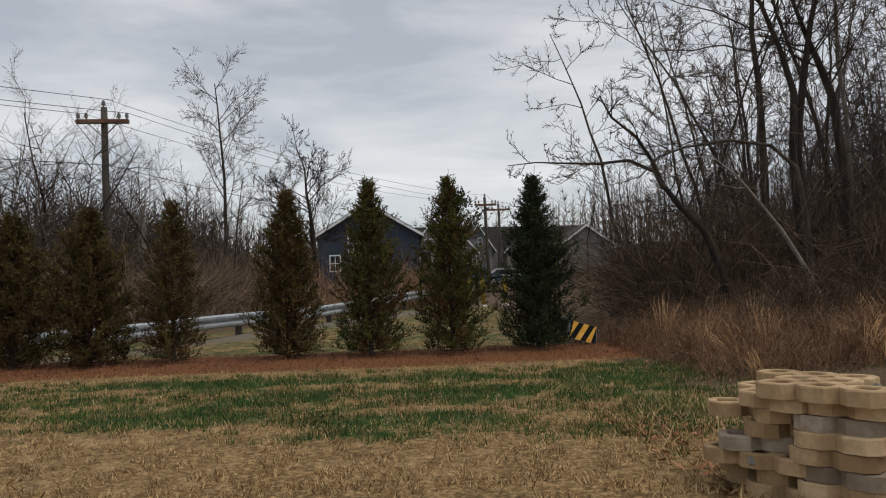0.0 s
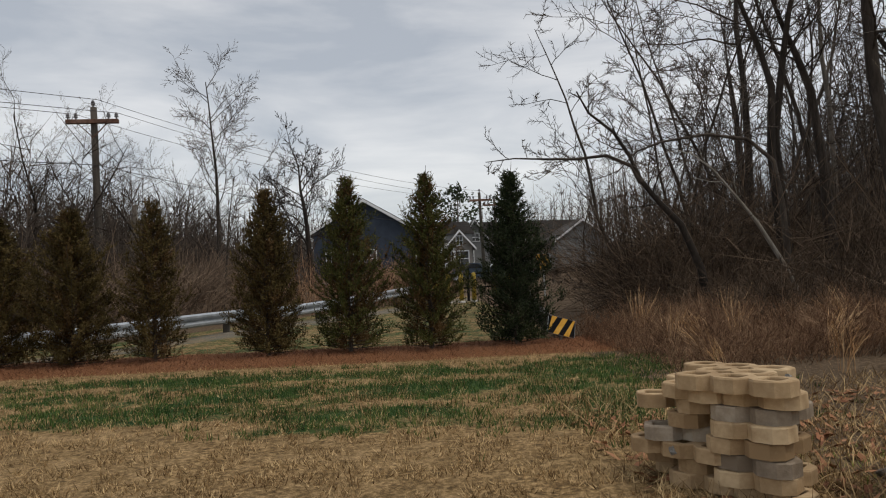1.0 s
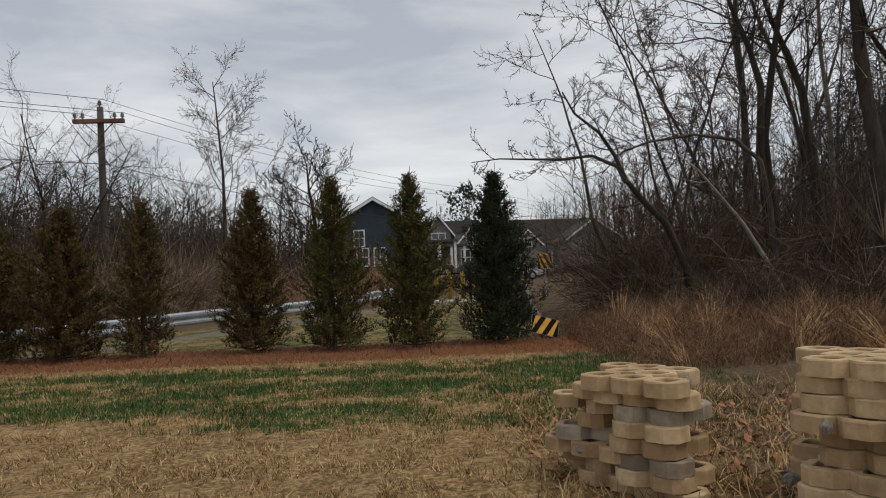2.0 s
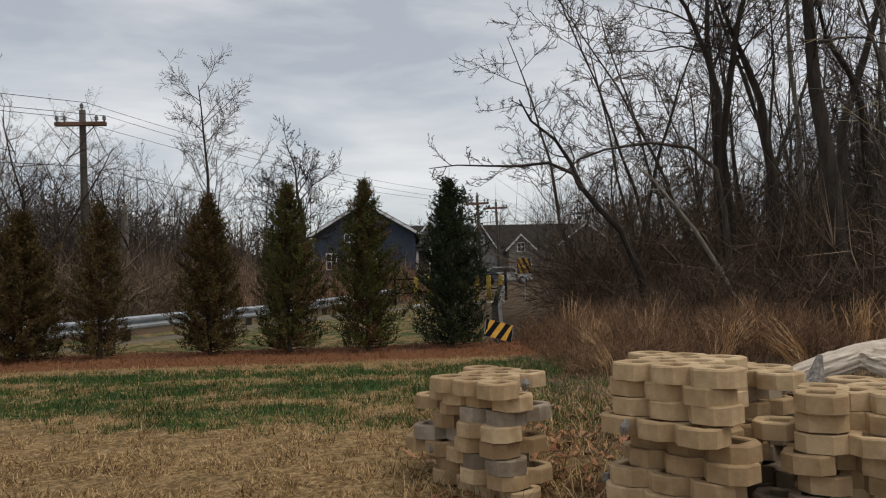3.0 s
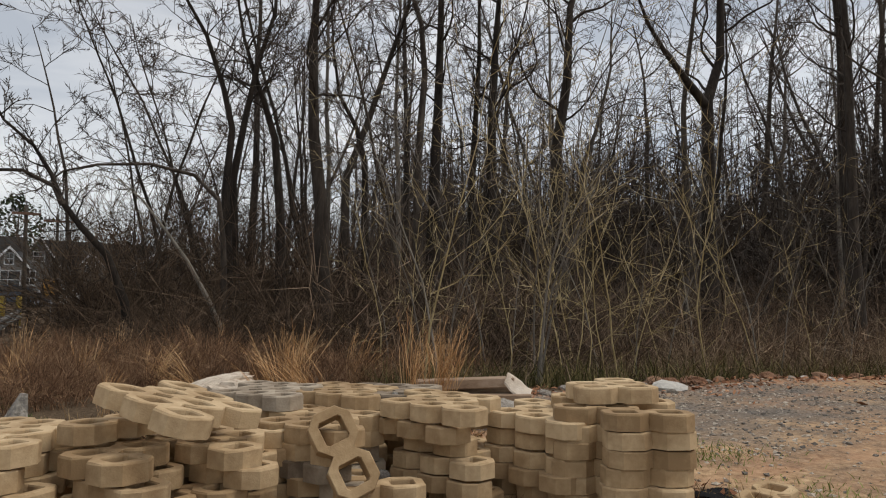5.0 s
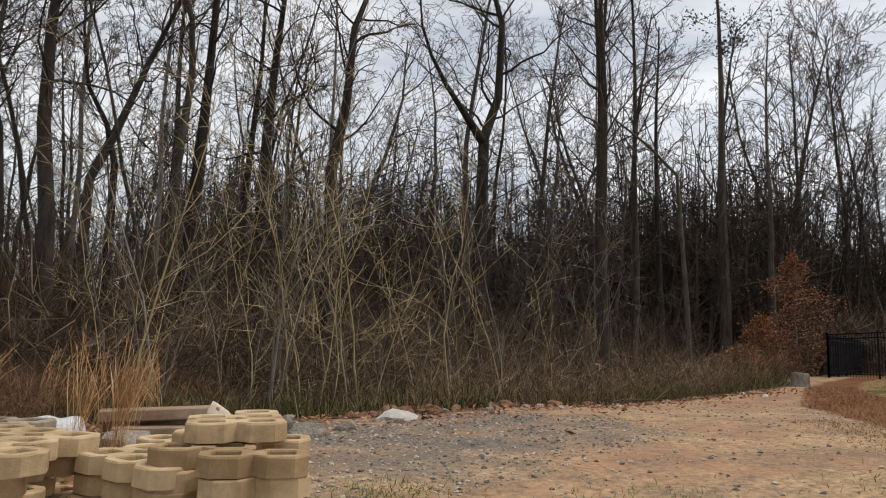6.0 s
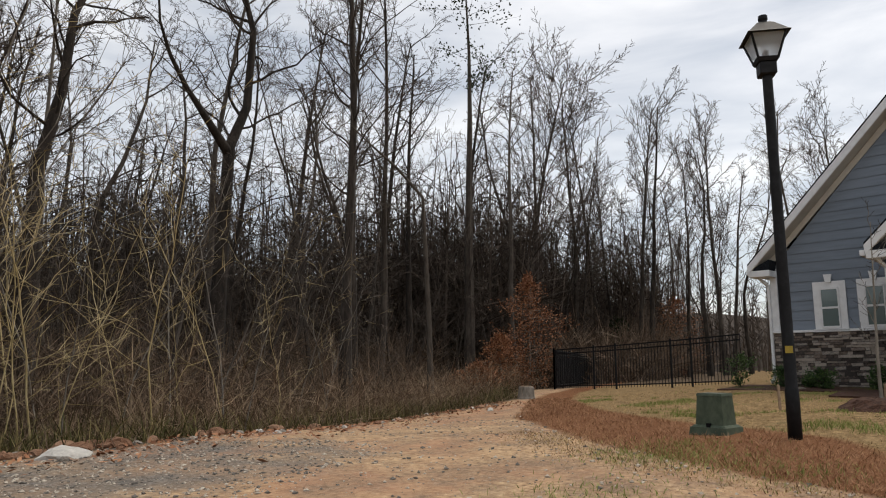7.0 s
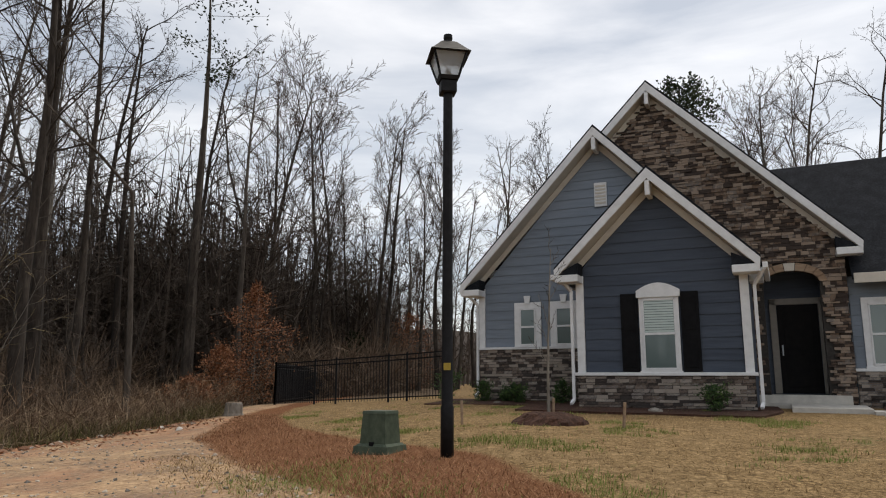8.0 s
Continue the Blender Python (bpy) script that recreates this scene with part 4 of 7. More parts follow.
own_tree("arching bare bough bowed down to the weeds", [(7.1, 12.2, 0.0), (7.0, 12.2, 2.47), (6.89, 12.2, 3.24), (6.43, 12.2, 3.66), (5.66, 12.2, 3.78), (4.81, 12.2, 3.67), (4.3, 12.2, 3.5), (3.9, 12.2, 3.1)],
         0.06, 44, BARK, TWIG, (10, 5, 4, 2), (0.35, 0.2, 0.2, 0.1), (0.26, 0.4, 0.4, 0.4), (48, 40, 40, 40), wander=0.18)
# crooked bough of the pale tree over the dirt
own_tree("crooked bare bough growing from a pale forest trunk", [(23.5, 6.4, -0.9), (23.3, 6.4, 2.2), (23.2, 6.5, 4.6), (23.0, 6.5, 5.9), (22.0, 6.9, 6.6), (21.0, 7.3, 7.1), (20.5, 7.5, 7.4)],
         0.09, 45, BARK, TWIG, (6, 5, 4), (0.5, 0.2, 0.2), (0.22, 0.4, 0.4), (45, 40, 40))

# thicket of pale whippy saplings at the edge of the wood
random.seed(8)
for i in range(40):
    x = random.uniform(7.6, 15.2)
    y = forest_edge(x) + random.uniform(0.9, 4.2)
    if x > 13.0 and random.random() < 0.5:
        continue
    tree(random.choice(("sapling_a", "sapling_b", "sapling_c")), x, y, random.uniform(0.65, 1.2), random.uniform(0, 360), "whippy bare tan sapling in the thicket", "sapling thicket")
for x, y, s, a in ((14.1, 5.95, 0.95, 200), (15.3, 7.2, 1.0, 60), (16.8, 6.4, 0.8, 20), (17.3, 6.2, 0.7, 110), (18.4, 6.6, 0.8, 300), (9.4, 6.0, 1.05, 30), (8.4, 6.9, 1.0, 250)):
    tree("sapling_c", x, y, s, a, "leaning pale bare sapling at the dirt's edge", "sapling thicket")


# ---------------------------------------------------------------- copper-leaved beeches, pine, cedars
def leafy(name, label, category, x, y, h, rad, n, leaf, material, bark, seed, base=0.15, profile=None, group="", trunk_r=0.05, up=0.2, z0=None, taper=1.0, single=False):
    """Stem with a crown of n small two-faced leaf sprays that fill an uneven profile of limbs."""
    rng = random.Random(seed)
    e = empty(name, pose(x, y, Z(x, y) - 0.03 if z0 is None else z0), label, category, group)
    V, F = [], []
    tube(V, F, [Vector((rng.uniform(-0.02, 0.02) * i, rng.uniform(-0.02, 0.02) * i, h * 0.97 * i / 6)) for i in range(7)],
         [trunk_r * (1 - 0.9 * i / 6) + 0.004 for i in range(7)], 6)
    LV, LF = [], []
    limbs = max(20, n // 42)
    for b in range(limbs):
        f = base * 0.2 + (1 - base * 0.2) * ((b + rng.random()) / limbs) ** taper
        a = rng.uniform(0, 6.283)
        prof = profile(f) if profile else math.sin(math.pi * min(1, f * 0.92 + 0.08))
        if prof <= 0:
            continue
        L = rad * prof * rng.uniform(0.6, 1.18) + 0.02
        p0 = Vector((0, 0, h * f * 0.97))
        out = Vector((math.cos(a), math.sin(a), up * rng.uniform(0.5, 1.6)))
        pts = [p0 + out * (L * k / 3) + Vector((0, 0, up * 0.35 * L * (k / 3) ** 2)) for k in range(4)]
        tube(V, F, pts, [0.012, 0.009, 0.006, 0.003], 3)
        for q in range(max(6, n // limbs)):
            k = rng.random() ** 0.6
            i = min(int(k * 3), 2)
            c = pts[i].lerp(pts[i + 1], k * 3 - i) + Vector((rng.gauss(0, 1), rng.gauss(0, 1), rng.gauss(0, 1))) * (leaf * 0.75 + 0.05 * L)
            d = (out * rng.uniform(0.2, 1.0) + Vector((rng.gauss(0, 0.5), rng.gauss(0, 0.5), rng.gauss(0.25, 0.5)))).normalized()
            s = d.cross(Vector((rng.gauss(0, 1), rng.gauss(0, 1), rng.gauss(0, 1)))).normalized()
            ll, ww = leaf * rng.uniform(0.6, 1.35), leaf * rng.uniform(0.2, 0.38)
            bend = d.cross(s) * (ll * 0.18)
            o = len(LV)
            LV += [c, c + d * ll * 0.5 + s * ww + bend, c + d * ll, c + d * ll * 0.5 - s * ww + bend]
            LF += [(o, o + 1, o + 2)] if single else [(o, o + 1, o + 2), (o, o + 2, o + 3)]
    obj("trunk", V, F, bark, e)
    obj("crown", LV, LF, material, e)
    return e


def cedar(x, y, h, rad, green, brown, seed, label, sparse=1.0):
    """Pointed cedar: upswept limbs carrying tapered sprays of scale leaves, bronzed inside, with a ragged leader."""
    rng = random.Random(seed)
    e = empty("cedar_tree", pose(x, y, Z(x, y) - 0.03), label, "evergreen tree", "row of cedars")
    V, F = [], []
    tube(V, F, [Vector((rng.uniform(-0.012, 0.012) * i, rng.uniform(-0.012, 0.012) * i, h * i / 6)) for i in range(7)], [0.045 * (1 - 0.93 * i / 6) for i in range(7)], 6)
    leaves = ([], []), ([], [])
    lobes = [rng.uniform(0.75, 1.2) for _ in range(40)]
    limbs = int(230 * sparse)
    for b in range(limbs):
        f = 0.02 + 0.97 * ((b + rng.random()) / limbs)
        a = 2.4 * b + rng.uniform(-0.5, 0.5)
        prof = lin(f, (0, 0.06, 0.2, 0.42, 0.62, 0.76, 0.86, 0.93, 1.0), (0.80, 0.95, 1.0, 0.88, 0.64, 0.42, 0.23, 0.11, 0.04))
        L = 0.92 * rad * prof * lobes[int(f * 9.9) * 4 + int(a / 1.571) % 4] * rng.uniform(0.72, 1.12) + 0.03
        up = rng.uniform(0.45, 0.95) * (0.1 + 0.9 * smoothstep(0.0, 0.3, f)) + 0.8 * max(0, f - 0.8)
        out = Vector((math.cos(a), math.sin(a), 0))
        pts = [Vector((0, 0, h * f * 0.93)) + out * (L * k / 4) + Vector((0, 0, L * (up * 0.35 * k / 4 + up * 0.5 * (k / 4) ** 2))) for k in range(5)]
        tube(V, F, pts, [0.011, 0.009, 0.007, 0.005, 0.002], 3)
        dead = rng.random() < 0.10
        for q in range(max(5, int(5 + 34 * L))):
            k = rng.uniform(0.16, 1.0)
            i = min(int(k * 4), 3)
            root = pts[i].lerp(pts[i + 1], k * 4 - i)
            d = (out * 0.45 + Vector((rng.gauss(0, 0.4), rng.gauss(0, 0.4), rng.gauss(0.85, 0.35)))).normalized()
            sl = rng.uniform(0.09, 0.20) * (1.15 - 0.4 * f)
            LV, LF = leaves[1 if dead or k < rng.uniform(0.25, 0.62) else 0]
            for w in range(10):
                c = root + d * (sl * w / 9) + Vector((rng.gauss(0, 1), rng.gauss(0, 1), rng.gauss(0, 1))) * 0.007
                g = (d * 0.8 + Vector((rng.gauss(0, 0.6), rng.gauss(0, 0.6), rng.gauss(0.1, 0.6)))).normalized() * rng.uniform(0.025, 0.06)
                n = g.cross(Vector((rng.gauss(0, 1), rng.gauss(0, 1), rng.gauss(0, 1)))).normalized() * rng.uniform(0.006, 0.012)
                o = len(LV)
                LV += [c - n, c + n, c + g]
                LF.append((o, o + 1, o + 2))
    obj("trunk", V, F, BARK, e)
    obj("crown", *leaves[0], green, e)
    obj("bronzed_inner_foliage", *leaves[1], brown, e, "dull bronzed foliage inside the crown")


for i, (x, y, h, rad, mt, lab, sp) in enumerate(((-6.72, 11.4, 2.62, 0.80, EVERBROWN, "bronzed", 1.0), (-5.5, 11.4, 2.70, 0.80, EVERBROWN, "bronzed olive", 1.0), (-4.18, 11.4, 2.80, 0.58, EVERBROWN, "thin, gappy bronzed", 0.62),
                                                 (-2.34, 11.4, 2.92, 0.60, EVERBROWN, "dark bronzed", 0.95), (-0.98, 11.4, 3.08, 0.70, EVERGREEN, "olive-green", 0.95), (0.36, 11.3, 3.10, 0.68, EVERGREEN, "olive-green", 0.9),
                                                 (1.80, 11.4, 3.12, 0.68, EVERDARK, "deep green", 1.1))):
    cedar(x, y, h, rad, mt, EVERDARK if mt is EVERDARK else EVERRUST, 60 + i, f"{lab} pointed cedar planted in a pine-straw bed", sp)
for x, y, h, r in ((32.2, 5.9, 4.7, 1.6), (30.6, 6.6, 2.4, 1.1), (50.5, 1.6, 5.0, 2.2), (47.5, 4.2, 2.4, 1.4), (27.2, 6.3, 1.2, 0.8)):
    leafy("beech_sapling", "young beech holding dry copper-brown leaves", "tree", x, y, h, r, 3800, 0.10, LEAF_DRY, BARK_PALE, int(x * 7), 0.1, None, "copper beeches", 0.035, 0.1)
PINE = mat("pine_needles", [(0.014, 0.024, 0.010), (0.03, 0.045, 0.02), (0.055, 0.075, 0.035)], 3, 0.8, island=0.5)


def pine_profile(f):
    return 0.0 if f < 0.72 else 0.5 + 0.6 * math.sin((f - 0.72) / 0.28 * math.pi)


leafy("pine_tree", "tall pine with a bare trunk and sparse high needles", "tree", 31.3, 8.1, 18, 2.2, 2600, 0.14, PINE, BARK, 91, 0.1, pine_profile, "pines", 0.24, 0.1)
leafy("pine_tree", "round-headed pine far behind the blue house", "tree", 40.5, -13.2, 16.0, 1.7, 13000, 0.19, PINE, BARK, 92, 0.1, pine_profile, "pines", 0.25, 0.2)
leafy("pine_tree", "distant pine among the houses", "tree", 5.6, 72, 10.0, 2.6, 1400, 0.4, PINE, BARK, 93, 0.1, lambda f: 0 if f < 0.45 else 0.9 * math.sin((f - 0.4) / 0.6 * math.pi), "pines", 0.2, 0.2)
leafy("holly", "dark evergreen holly low in the wood", "shrub", 46, 4.5, 3.4, 1.2, 1300, 0.2, EVERDARK, BARK, 94, 0.1, None, "", 0.06, 0.2)


# ---------------------------------------------------------------- scrub, weeds and grass
def stems(name, n, place, height, r, material, label, category, seed, segs=3, wander=0.16, lean=0.35, forks=2):
    """Uncountable thin woody stems, crossing and forking, in one mesh."""
    rng = random.Random(seed)
    V, F = [], []
    for _ in range(n):
        x, y = place(rng)
        p = Vector((x, y, Z(x, y) - 0.03))
        h = height(rng, x, y)
        d = Vector((rng.gauss(0, lean), rng.gauss(0, lean), 1)).normalized()
        pts = [p]
        for k in range(segs):
            d = (d + Vector((rng.gauss(0, wander), rng.gauss(0, wander), rng.gauss(-0.03, wander)))).normalized()
            pts.append(pts[-1] + d * h / segs)
        rr = r * rng.uniform(0.6, 1.3)
        tube(V, F, pts, [rr * (1 - 0.75 * k / segs) for k in range(segs + 1)], 3)
        for _ in range(forks):
            i = rng.randrange(1, segs)
            q = pts[i]
            dd = (d + Vector((rng.gauss(0, 0.7), rng.gauss(0, 0.7), rng.gauss(0.1, 0.5)))).normalized()
            l2 = h * rng.uniform(0.2, 0.45)
            spike(V, F, q, q + dd * l2, rr * 0.6)
    return tagged(obj(name, V, F, material), label, category, kind="stuff")


def in_strip(x0, x1, d0, d1):
    return lambda rng: (lambda x: (x, forest_edge(x) + rng.uniform(d0, d1)))(rng.uniform(x0, x1))


def in_box(x0, x1, y0, y1):
    return lambda rng: (rng.uniform(x0, x1), rng.uniform(y0, y1))


stems("undergrowth", 4200, in_box(4.8, 13.0, 12.4, 18), lambda g, x, y: g.uniform(0.9, 4.2) * smoothstep(2.6, 5.0, x) + 0.3, 0.008, BRUSH_DIM, "tangled brown vines and brush at the wood's edge", "undergrowth", 1, 4, 0.36, 0.6, 5)
stems("undergrowth", 5200, in_strip(8, 30, 3.0, 11), lambda g, x, y: g.uniform(0.6, 1.2) + 2.2 * g.random() ** 2, 0.008, BRUSH, "dense brown brush under the bare trees", "undergrowth", 2, 3, 0.32, 0.6, 9)
stems("undergrowth", 4200, in_box(8, 66, 9, 42), lambda g, x, y: g.uniform(1.2, 4.4), 0.014, BRUSH, "brown understory deep in the wood", "undergrowth", 3, 2, 0.36, 0.6, 10)
stems("undergrowth", 4200, in_box(-21, -6.5, 17.5, 36), lambda g, x, y: g.uniform(0.8, 3.6), 0.013, BRUSH, "brown scrub beyond the guardrail", "undergrowth", 4, 2, 0.3, 0.5, 10)
stems("undergrowth", 700, lambda g: (lambda y: (g.uniform(-5.5, -1.5) + (y - 22) * 0.32, y))(g.uniform(22, 36)), lambda g, x, y: g.uniform(0.8, 2.6), 0.013, BRUSH_RED, "russet scrub along the road", "undergrowth", 5, 3, 0.2, 0.3, 3)
stems("undergrowth", 3200, in_box(4.4, 13.0, 9.9, 12.4), lambda g, x, y: g.uniform(0.5, 1.7) * smoothstep(3.8, 6.4, x) + 0.15, 0.006, BRUSH_DIM, "dark dead brush between the weeds and the trees", "undergrowth", 12, 4, 0.3, 0.45, 7)
stems("weeds", 9000, in_box(3.0, 9.8, 7.2, 12.6), lambda g, x, y: g.uniform(0.3, 1.05) * smoothstep(2.6, 4.4, x + 0.12 * (y - 6)) * (0.75 + 0.4 * noise.noise((x, y, 1))), 0.004, BRUSH_RED, "russet dead weeds in front of the wood", "weeds", 6, 3, 0.2, 0.32, 8)
stems("undergrowth", 3600, in_box(36, 72, 1.5, 13), lambda g, x, y: g.uniform(1.0, 4.6), 0.02, BRUSH, "brown brush beyond the garden fence", "undergrowth", 9, 2, 0.36, 0.6, 10)
stems("twig_litter", 700, in_strip(5, 24, -0.3, 2.5), lambda g, x, y: g.uniform(0.15, 0.6), 0.006, BRUSH, "broken twigs and dead stems on the ground", "twigs", 7, 3, 0.3, 1.2, 1)


def blades(name, n, place, height, width, material, label, category, seed, lean=0.4, segs=2, droop=0.25, wind=(0, 0)):
    """Single grass blades in one mesh."""
    rng = random.Random(seed)
    V, F = [], []
    for _ in range(n):
        spot = place(rng)
        if spot is None:
            continue
        x, y = spot
        h = height(rng)
        a = rng.uniform(0, 6.283)
        side = Vector((math.cos(a), math.sin(a), 0)) * (width * rng.uniform(0.6, 1.3) / 2)
        d = Vector((rng.gauss(wind[0], lean), rng.gauss(wind[1], lean), 1)).normalized()
        p = Vector((x, y, Z(x, y) - 0.01))
        o = len(V)
        V += [p - side, p + side]
        q = p
        for k in range(segs):
            q = q + d * (h / segs)
            if k == segs - 1:
                V.append(q)
            else:
                V += [q - side * 0.8, q + side * 0.8]
            d = (d + Vector((d.x * droop, d.y * droop, -droop))).normalized()
        for k in range(segs - 1):
            F.append((o + 2 * k, o + 2 * k + 1, o + 2 * k + 3, o + 2 * k + 2))
        t = o + 2 * (segs - 1)
        F.append((t, t + 1, t + 2))
    return tagged(obj(name, V, F, material), label, category, kind="stuff")


def lawn_green(rng):
    x, y = rng.uniform(-8, 4), rng.uniform(3.4, 10.0)
    g = zones(x, y)[0] + 0.42 * noise.noise((x * 2.6, y * 2.6, 4)) + 0.42 * noise.noise((x * 6, y * 6, 9))
    return (x, y) if g > 0.42 else None


def lawn_dry(rng):
    y = 2.0 + 8 * rng.random() ** 1.7
    x = rng.uniform(-1.1 * y - 0.5, min(3.4, 0.9 * y + 0.6))
    if noise.noise((x * 3.5, y * 3.5, 6)) + 0.6 * noise.noise((x * 9, y * 9, 2)) < -0.12:
        return None
    return x, y


def house_lawn(rng):
    x = rng.uniform(10.5, 24)
    y = rng.uniform(-8, 2.5)
    if y > mulch_south(x) - 0.1 or noise.noise((x * 0.6, y * 0.8, 2)) + 0.55 * noise.noise((x * 3, y * 3, 5)) < 0.14 + 0.3 * rng.random():
        return None
    return x, y


blades("lawn_grass", 120000, lawn_green, lambda g: g.uniform(0.03, 0.10), 0.009, GRASS_GREEN, "patchy green winter lawn", "grass", 1, segs=1)
blades("dormant_grass", 170000, lawn_dry, lambda g: g.uniform(0.03, 0.085), 0.0085, GRASS_DRY, "matted tan dormant lawn grass", "grass", 2, lean=1.1, segs=1)
blades("lawn_grass", 170000, house_lawn, lambda g: g.uniform(0.03, 0.075), 0.011, GRASS_FRESH, "soft green patches in the front lawn", "grass", 3, segs=1)
blades("dormant_grass", 40000, lambda g: (lambda x, y: (x, y) if y < mulch_south(x) else None)(g.uniform(10.5, 24), g.uniform(-8, 2.5)), lambda g: g.uniform(0.02, 0.05), 0.01, GRASS_DRY, "matted tan grass of the front lawn", "grass", 31, lean=1.1, segs=1)
stems("undergrowth", 3400, in_strip(12, 32, 0.6, 4.2), lambda g, x, y: g.uniform(0.3, 1.7), 0.007, BRUSH_PALE, "tan and russet dead brush along the foot of the wood", "undergrowth", 14, 3, 0.3, 0.55, 7)
blades("edge_weeds", 14000, in_strip(7.5, 27, 0.25, 3.2), lambda g: g.uniform(0.08, 0.62), 0.012, OLIVE, "olive-green and tan weeds along the foot of the wood", "weeds", 32, lean=0.5)


def dirt_weeds(rng):
    c = rng.choice(((11.5, -0.7, 0.3), (11.1, -1.4, 0.35), (11.3, -0.9, 0.3), (10.7, -1.8, 0.35), (12.2, -1.0, 0.3), (9.6, -0.6, 0.3), (8.2, 0.5, 0.3), (3.2, 1.2, 0.4), (6.9, 0.9, 0.25), (5.1, 1.3, 0.15), (2.3, 2.3, 0.3), (2.75, 3.4, 0.4), (7.3, 1.9, 0.2)))
    return rng.gauss(c[0], c[2]), rng.gauss(c[1], c[2])


blades("weed_tufts", 6500, dirt_weeds, lambda g: g.uniform(0.03, 0.075), 0.007, GRASS_FRESH, "green weed tufts on the bare ground", "weeds", 4, lean=0.6)


blades("dead_grass", 5000, lambda g: (lambda x: (x, mulch_north(x) + g.gauss(0.45, 0.28)))(g.uniform(9.9, 13.5)), lambda g: g.uniform(0.02, 0.06), 0.007, GRASS_DRY, "dead tan grass between the dirt and the pine straw", "grass", 41, lean=0.9)


def stack_straw(rng):
    return rng.uniform(1.2, 6.6), rng.uniform(1.0, 6.2)


blades("dead_grass", 15000, stack_straw, lambda g: g.uniform(0.06, 0.22), 0.006, GRASS_DRY, "dead straw-coloured grass round the paver piles", "grass", 5, lean=0.9)
blades("pine_straw", 15000, lambda g: (g.uniform(-11, 3.9), g.uniform(9.9, 12.2)), lambda g: g.uniform(0.08, 0.2), 0.007, STRAW, "loose red-brown pine needles", "pine straw", 6, lean=1.8)


def east_mulch(rng):
    x = 9.9 + 13 * rng.random() ** 1.5
    a, b = mulch_south(x), mulch_north(x)
    return (x, rng.uniform(a - 0.05, b + 0.1))


blades("pine_straw", 26000, east_mulch, lambda g: g.uniform(0.04, 0.10), 0.009, STRAW_OLD, "loose red-brown pine needles round the lamp post", "pine straw", 7, lean=1.6, segs=1)


def sedge_clump(x, y, h, n, seed, wind=(0.12, 0)):
    """One plume-topped clump of broomsedge."""
    rng = random.Random(seed)
    V, F = [], []
    for _ in range(n):
        p = Vector((x + rng.gauss(0, 0.05), y + rng.gauss(0, 0.05), Z(x, y) - 0.02))
        d = Vector((rng.gauss(wind[0], 0.15), rng.gauss(wind[1], 0.15), 1)).normalized()
        hh = h * rng.uniform(0.5, 1.05)
        a = rng.uniform(0, 6.28)
        s = Vector((math.cos(a), math.sin(a), 0)) * 0.0017
        o = len(V)
        q = p.copy()
        for k in range(5):
            wide = (1.0, 0.9, 1.3, 1.9, 0.3)[k]
            V.extend((q - s * wide, q + s * wide))
            q = q + d * hh / 4
            d = (d + Vector((rng.gauss(0, 0.10) + wind[0] * 0.8, rng.gauss(0, 0.10), -0.10))).normalized()
        F.extend((o + 2 * k, o + 2 * k + 1, o + 2 * k + 3, o + 2 * k + 2) for k in range(4))
        if rng.random() < 0.7:
            for _ in range(9):
                c = V[o + 4] + (V[o + 8] - V[o + 4]) * rng.random()
                dd = (d + Vector((rng.gauss(0, 0.35), rng.gauss(0, 0.35), 0.2))).normalized() * rng.uniform(0.04, 0.09)
                t = len(V)
                V.extend((c - s, c + s * 2, c + dd))
                F.append((t, t + 1, t + 2))
    ob = obj("broomsedge_clump", V, F, SEDGE)
    return tagged(ob, "dry orange-tan broomsedge clump with feathery plumes", "grass clump", "broomsedge clumps")


random.seed(14)
for i, (x, y, h, n) in enumerate(((5.6, 4.25, 0.98, 110), (5.35, 4.5, 0.9, 80), (6.62, 4.62, 1.0, 60), (6.82, 4.45, 0.98, 120), (6.16, 6.3, 0.95, 80), (5.1, 6.2, 0.8, 90), (4.93, 7.6, 0.75, 90), (3.65, 9.2, 0.7, 60), (7.0, 8.6, 1.0, 70),
                                  (7.5, 7.6, 1.05, 80), (8.2, 7.2, 1.0, 60), (3.7, 8.2, 0.7, 50), (4.4, 8.9, 0.75, 50), (5.7, 8.4, 0.85, 60), (3.8, 11.0, 0.9, 70), (5.0, 10.4, 0.9, 50), (6.3, 9.8, 0.9, 50), (4.3, 6.4, 0.55, 40), (3.4, 7.2, 0.5, 30),
                                  (5.9, 5.4, 0.7, 40), (6.4, 7.3, 0.9, 60), (7.9, 5.9, 0.8, 50))):
    sedge_clump(x, y, h, int(n * 0.55), 200 + i, (random.choice((-0.26, -0.14, 0.05, 0.16)), 0))

# ---------------------------------------------------------------- road edge: guardrails, bollards, sign
W_PROFILE = ((0.0, 0.155), (0.03, 0.14), (0.075, 0.115), (0.078, 0.07), (0.03, 0.03), (0.0, 0.012), (0.0, -0.012), (0.03, -0.03), (0.078, -0.07), (0.075, -0.115), (0.03, -0.14), (0.0, -0.155))


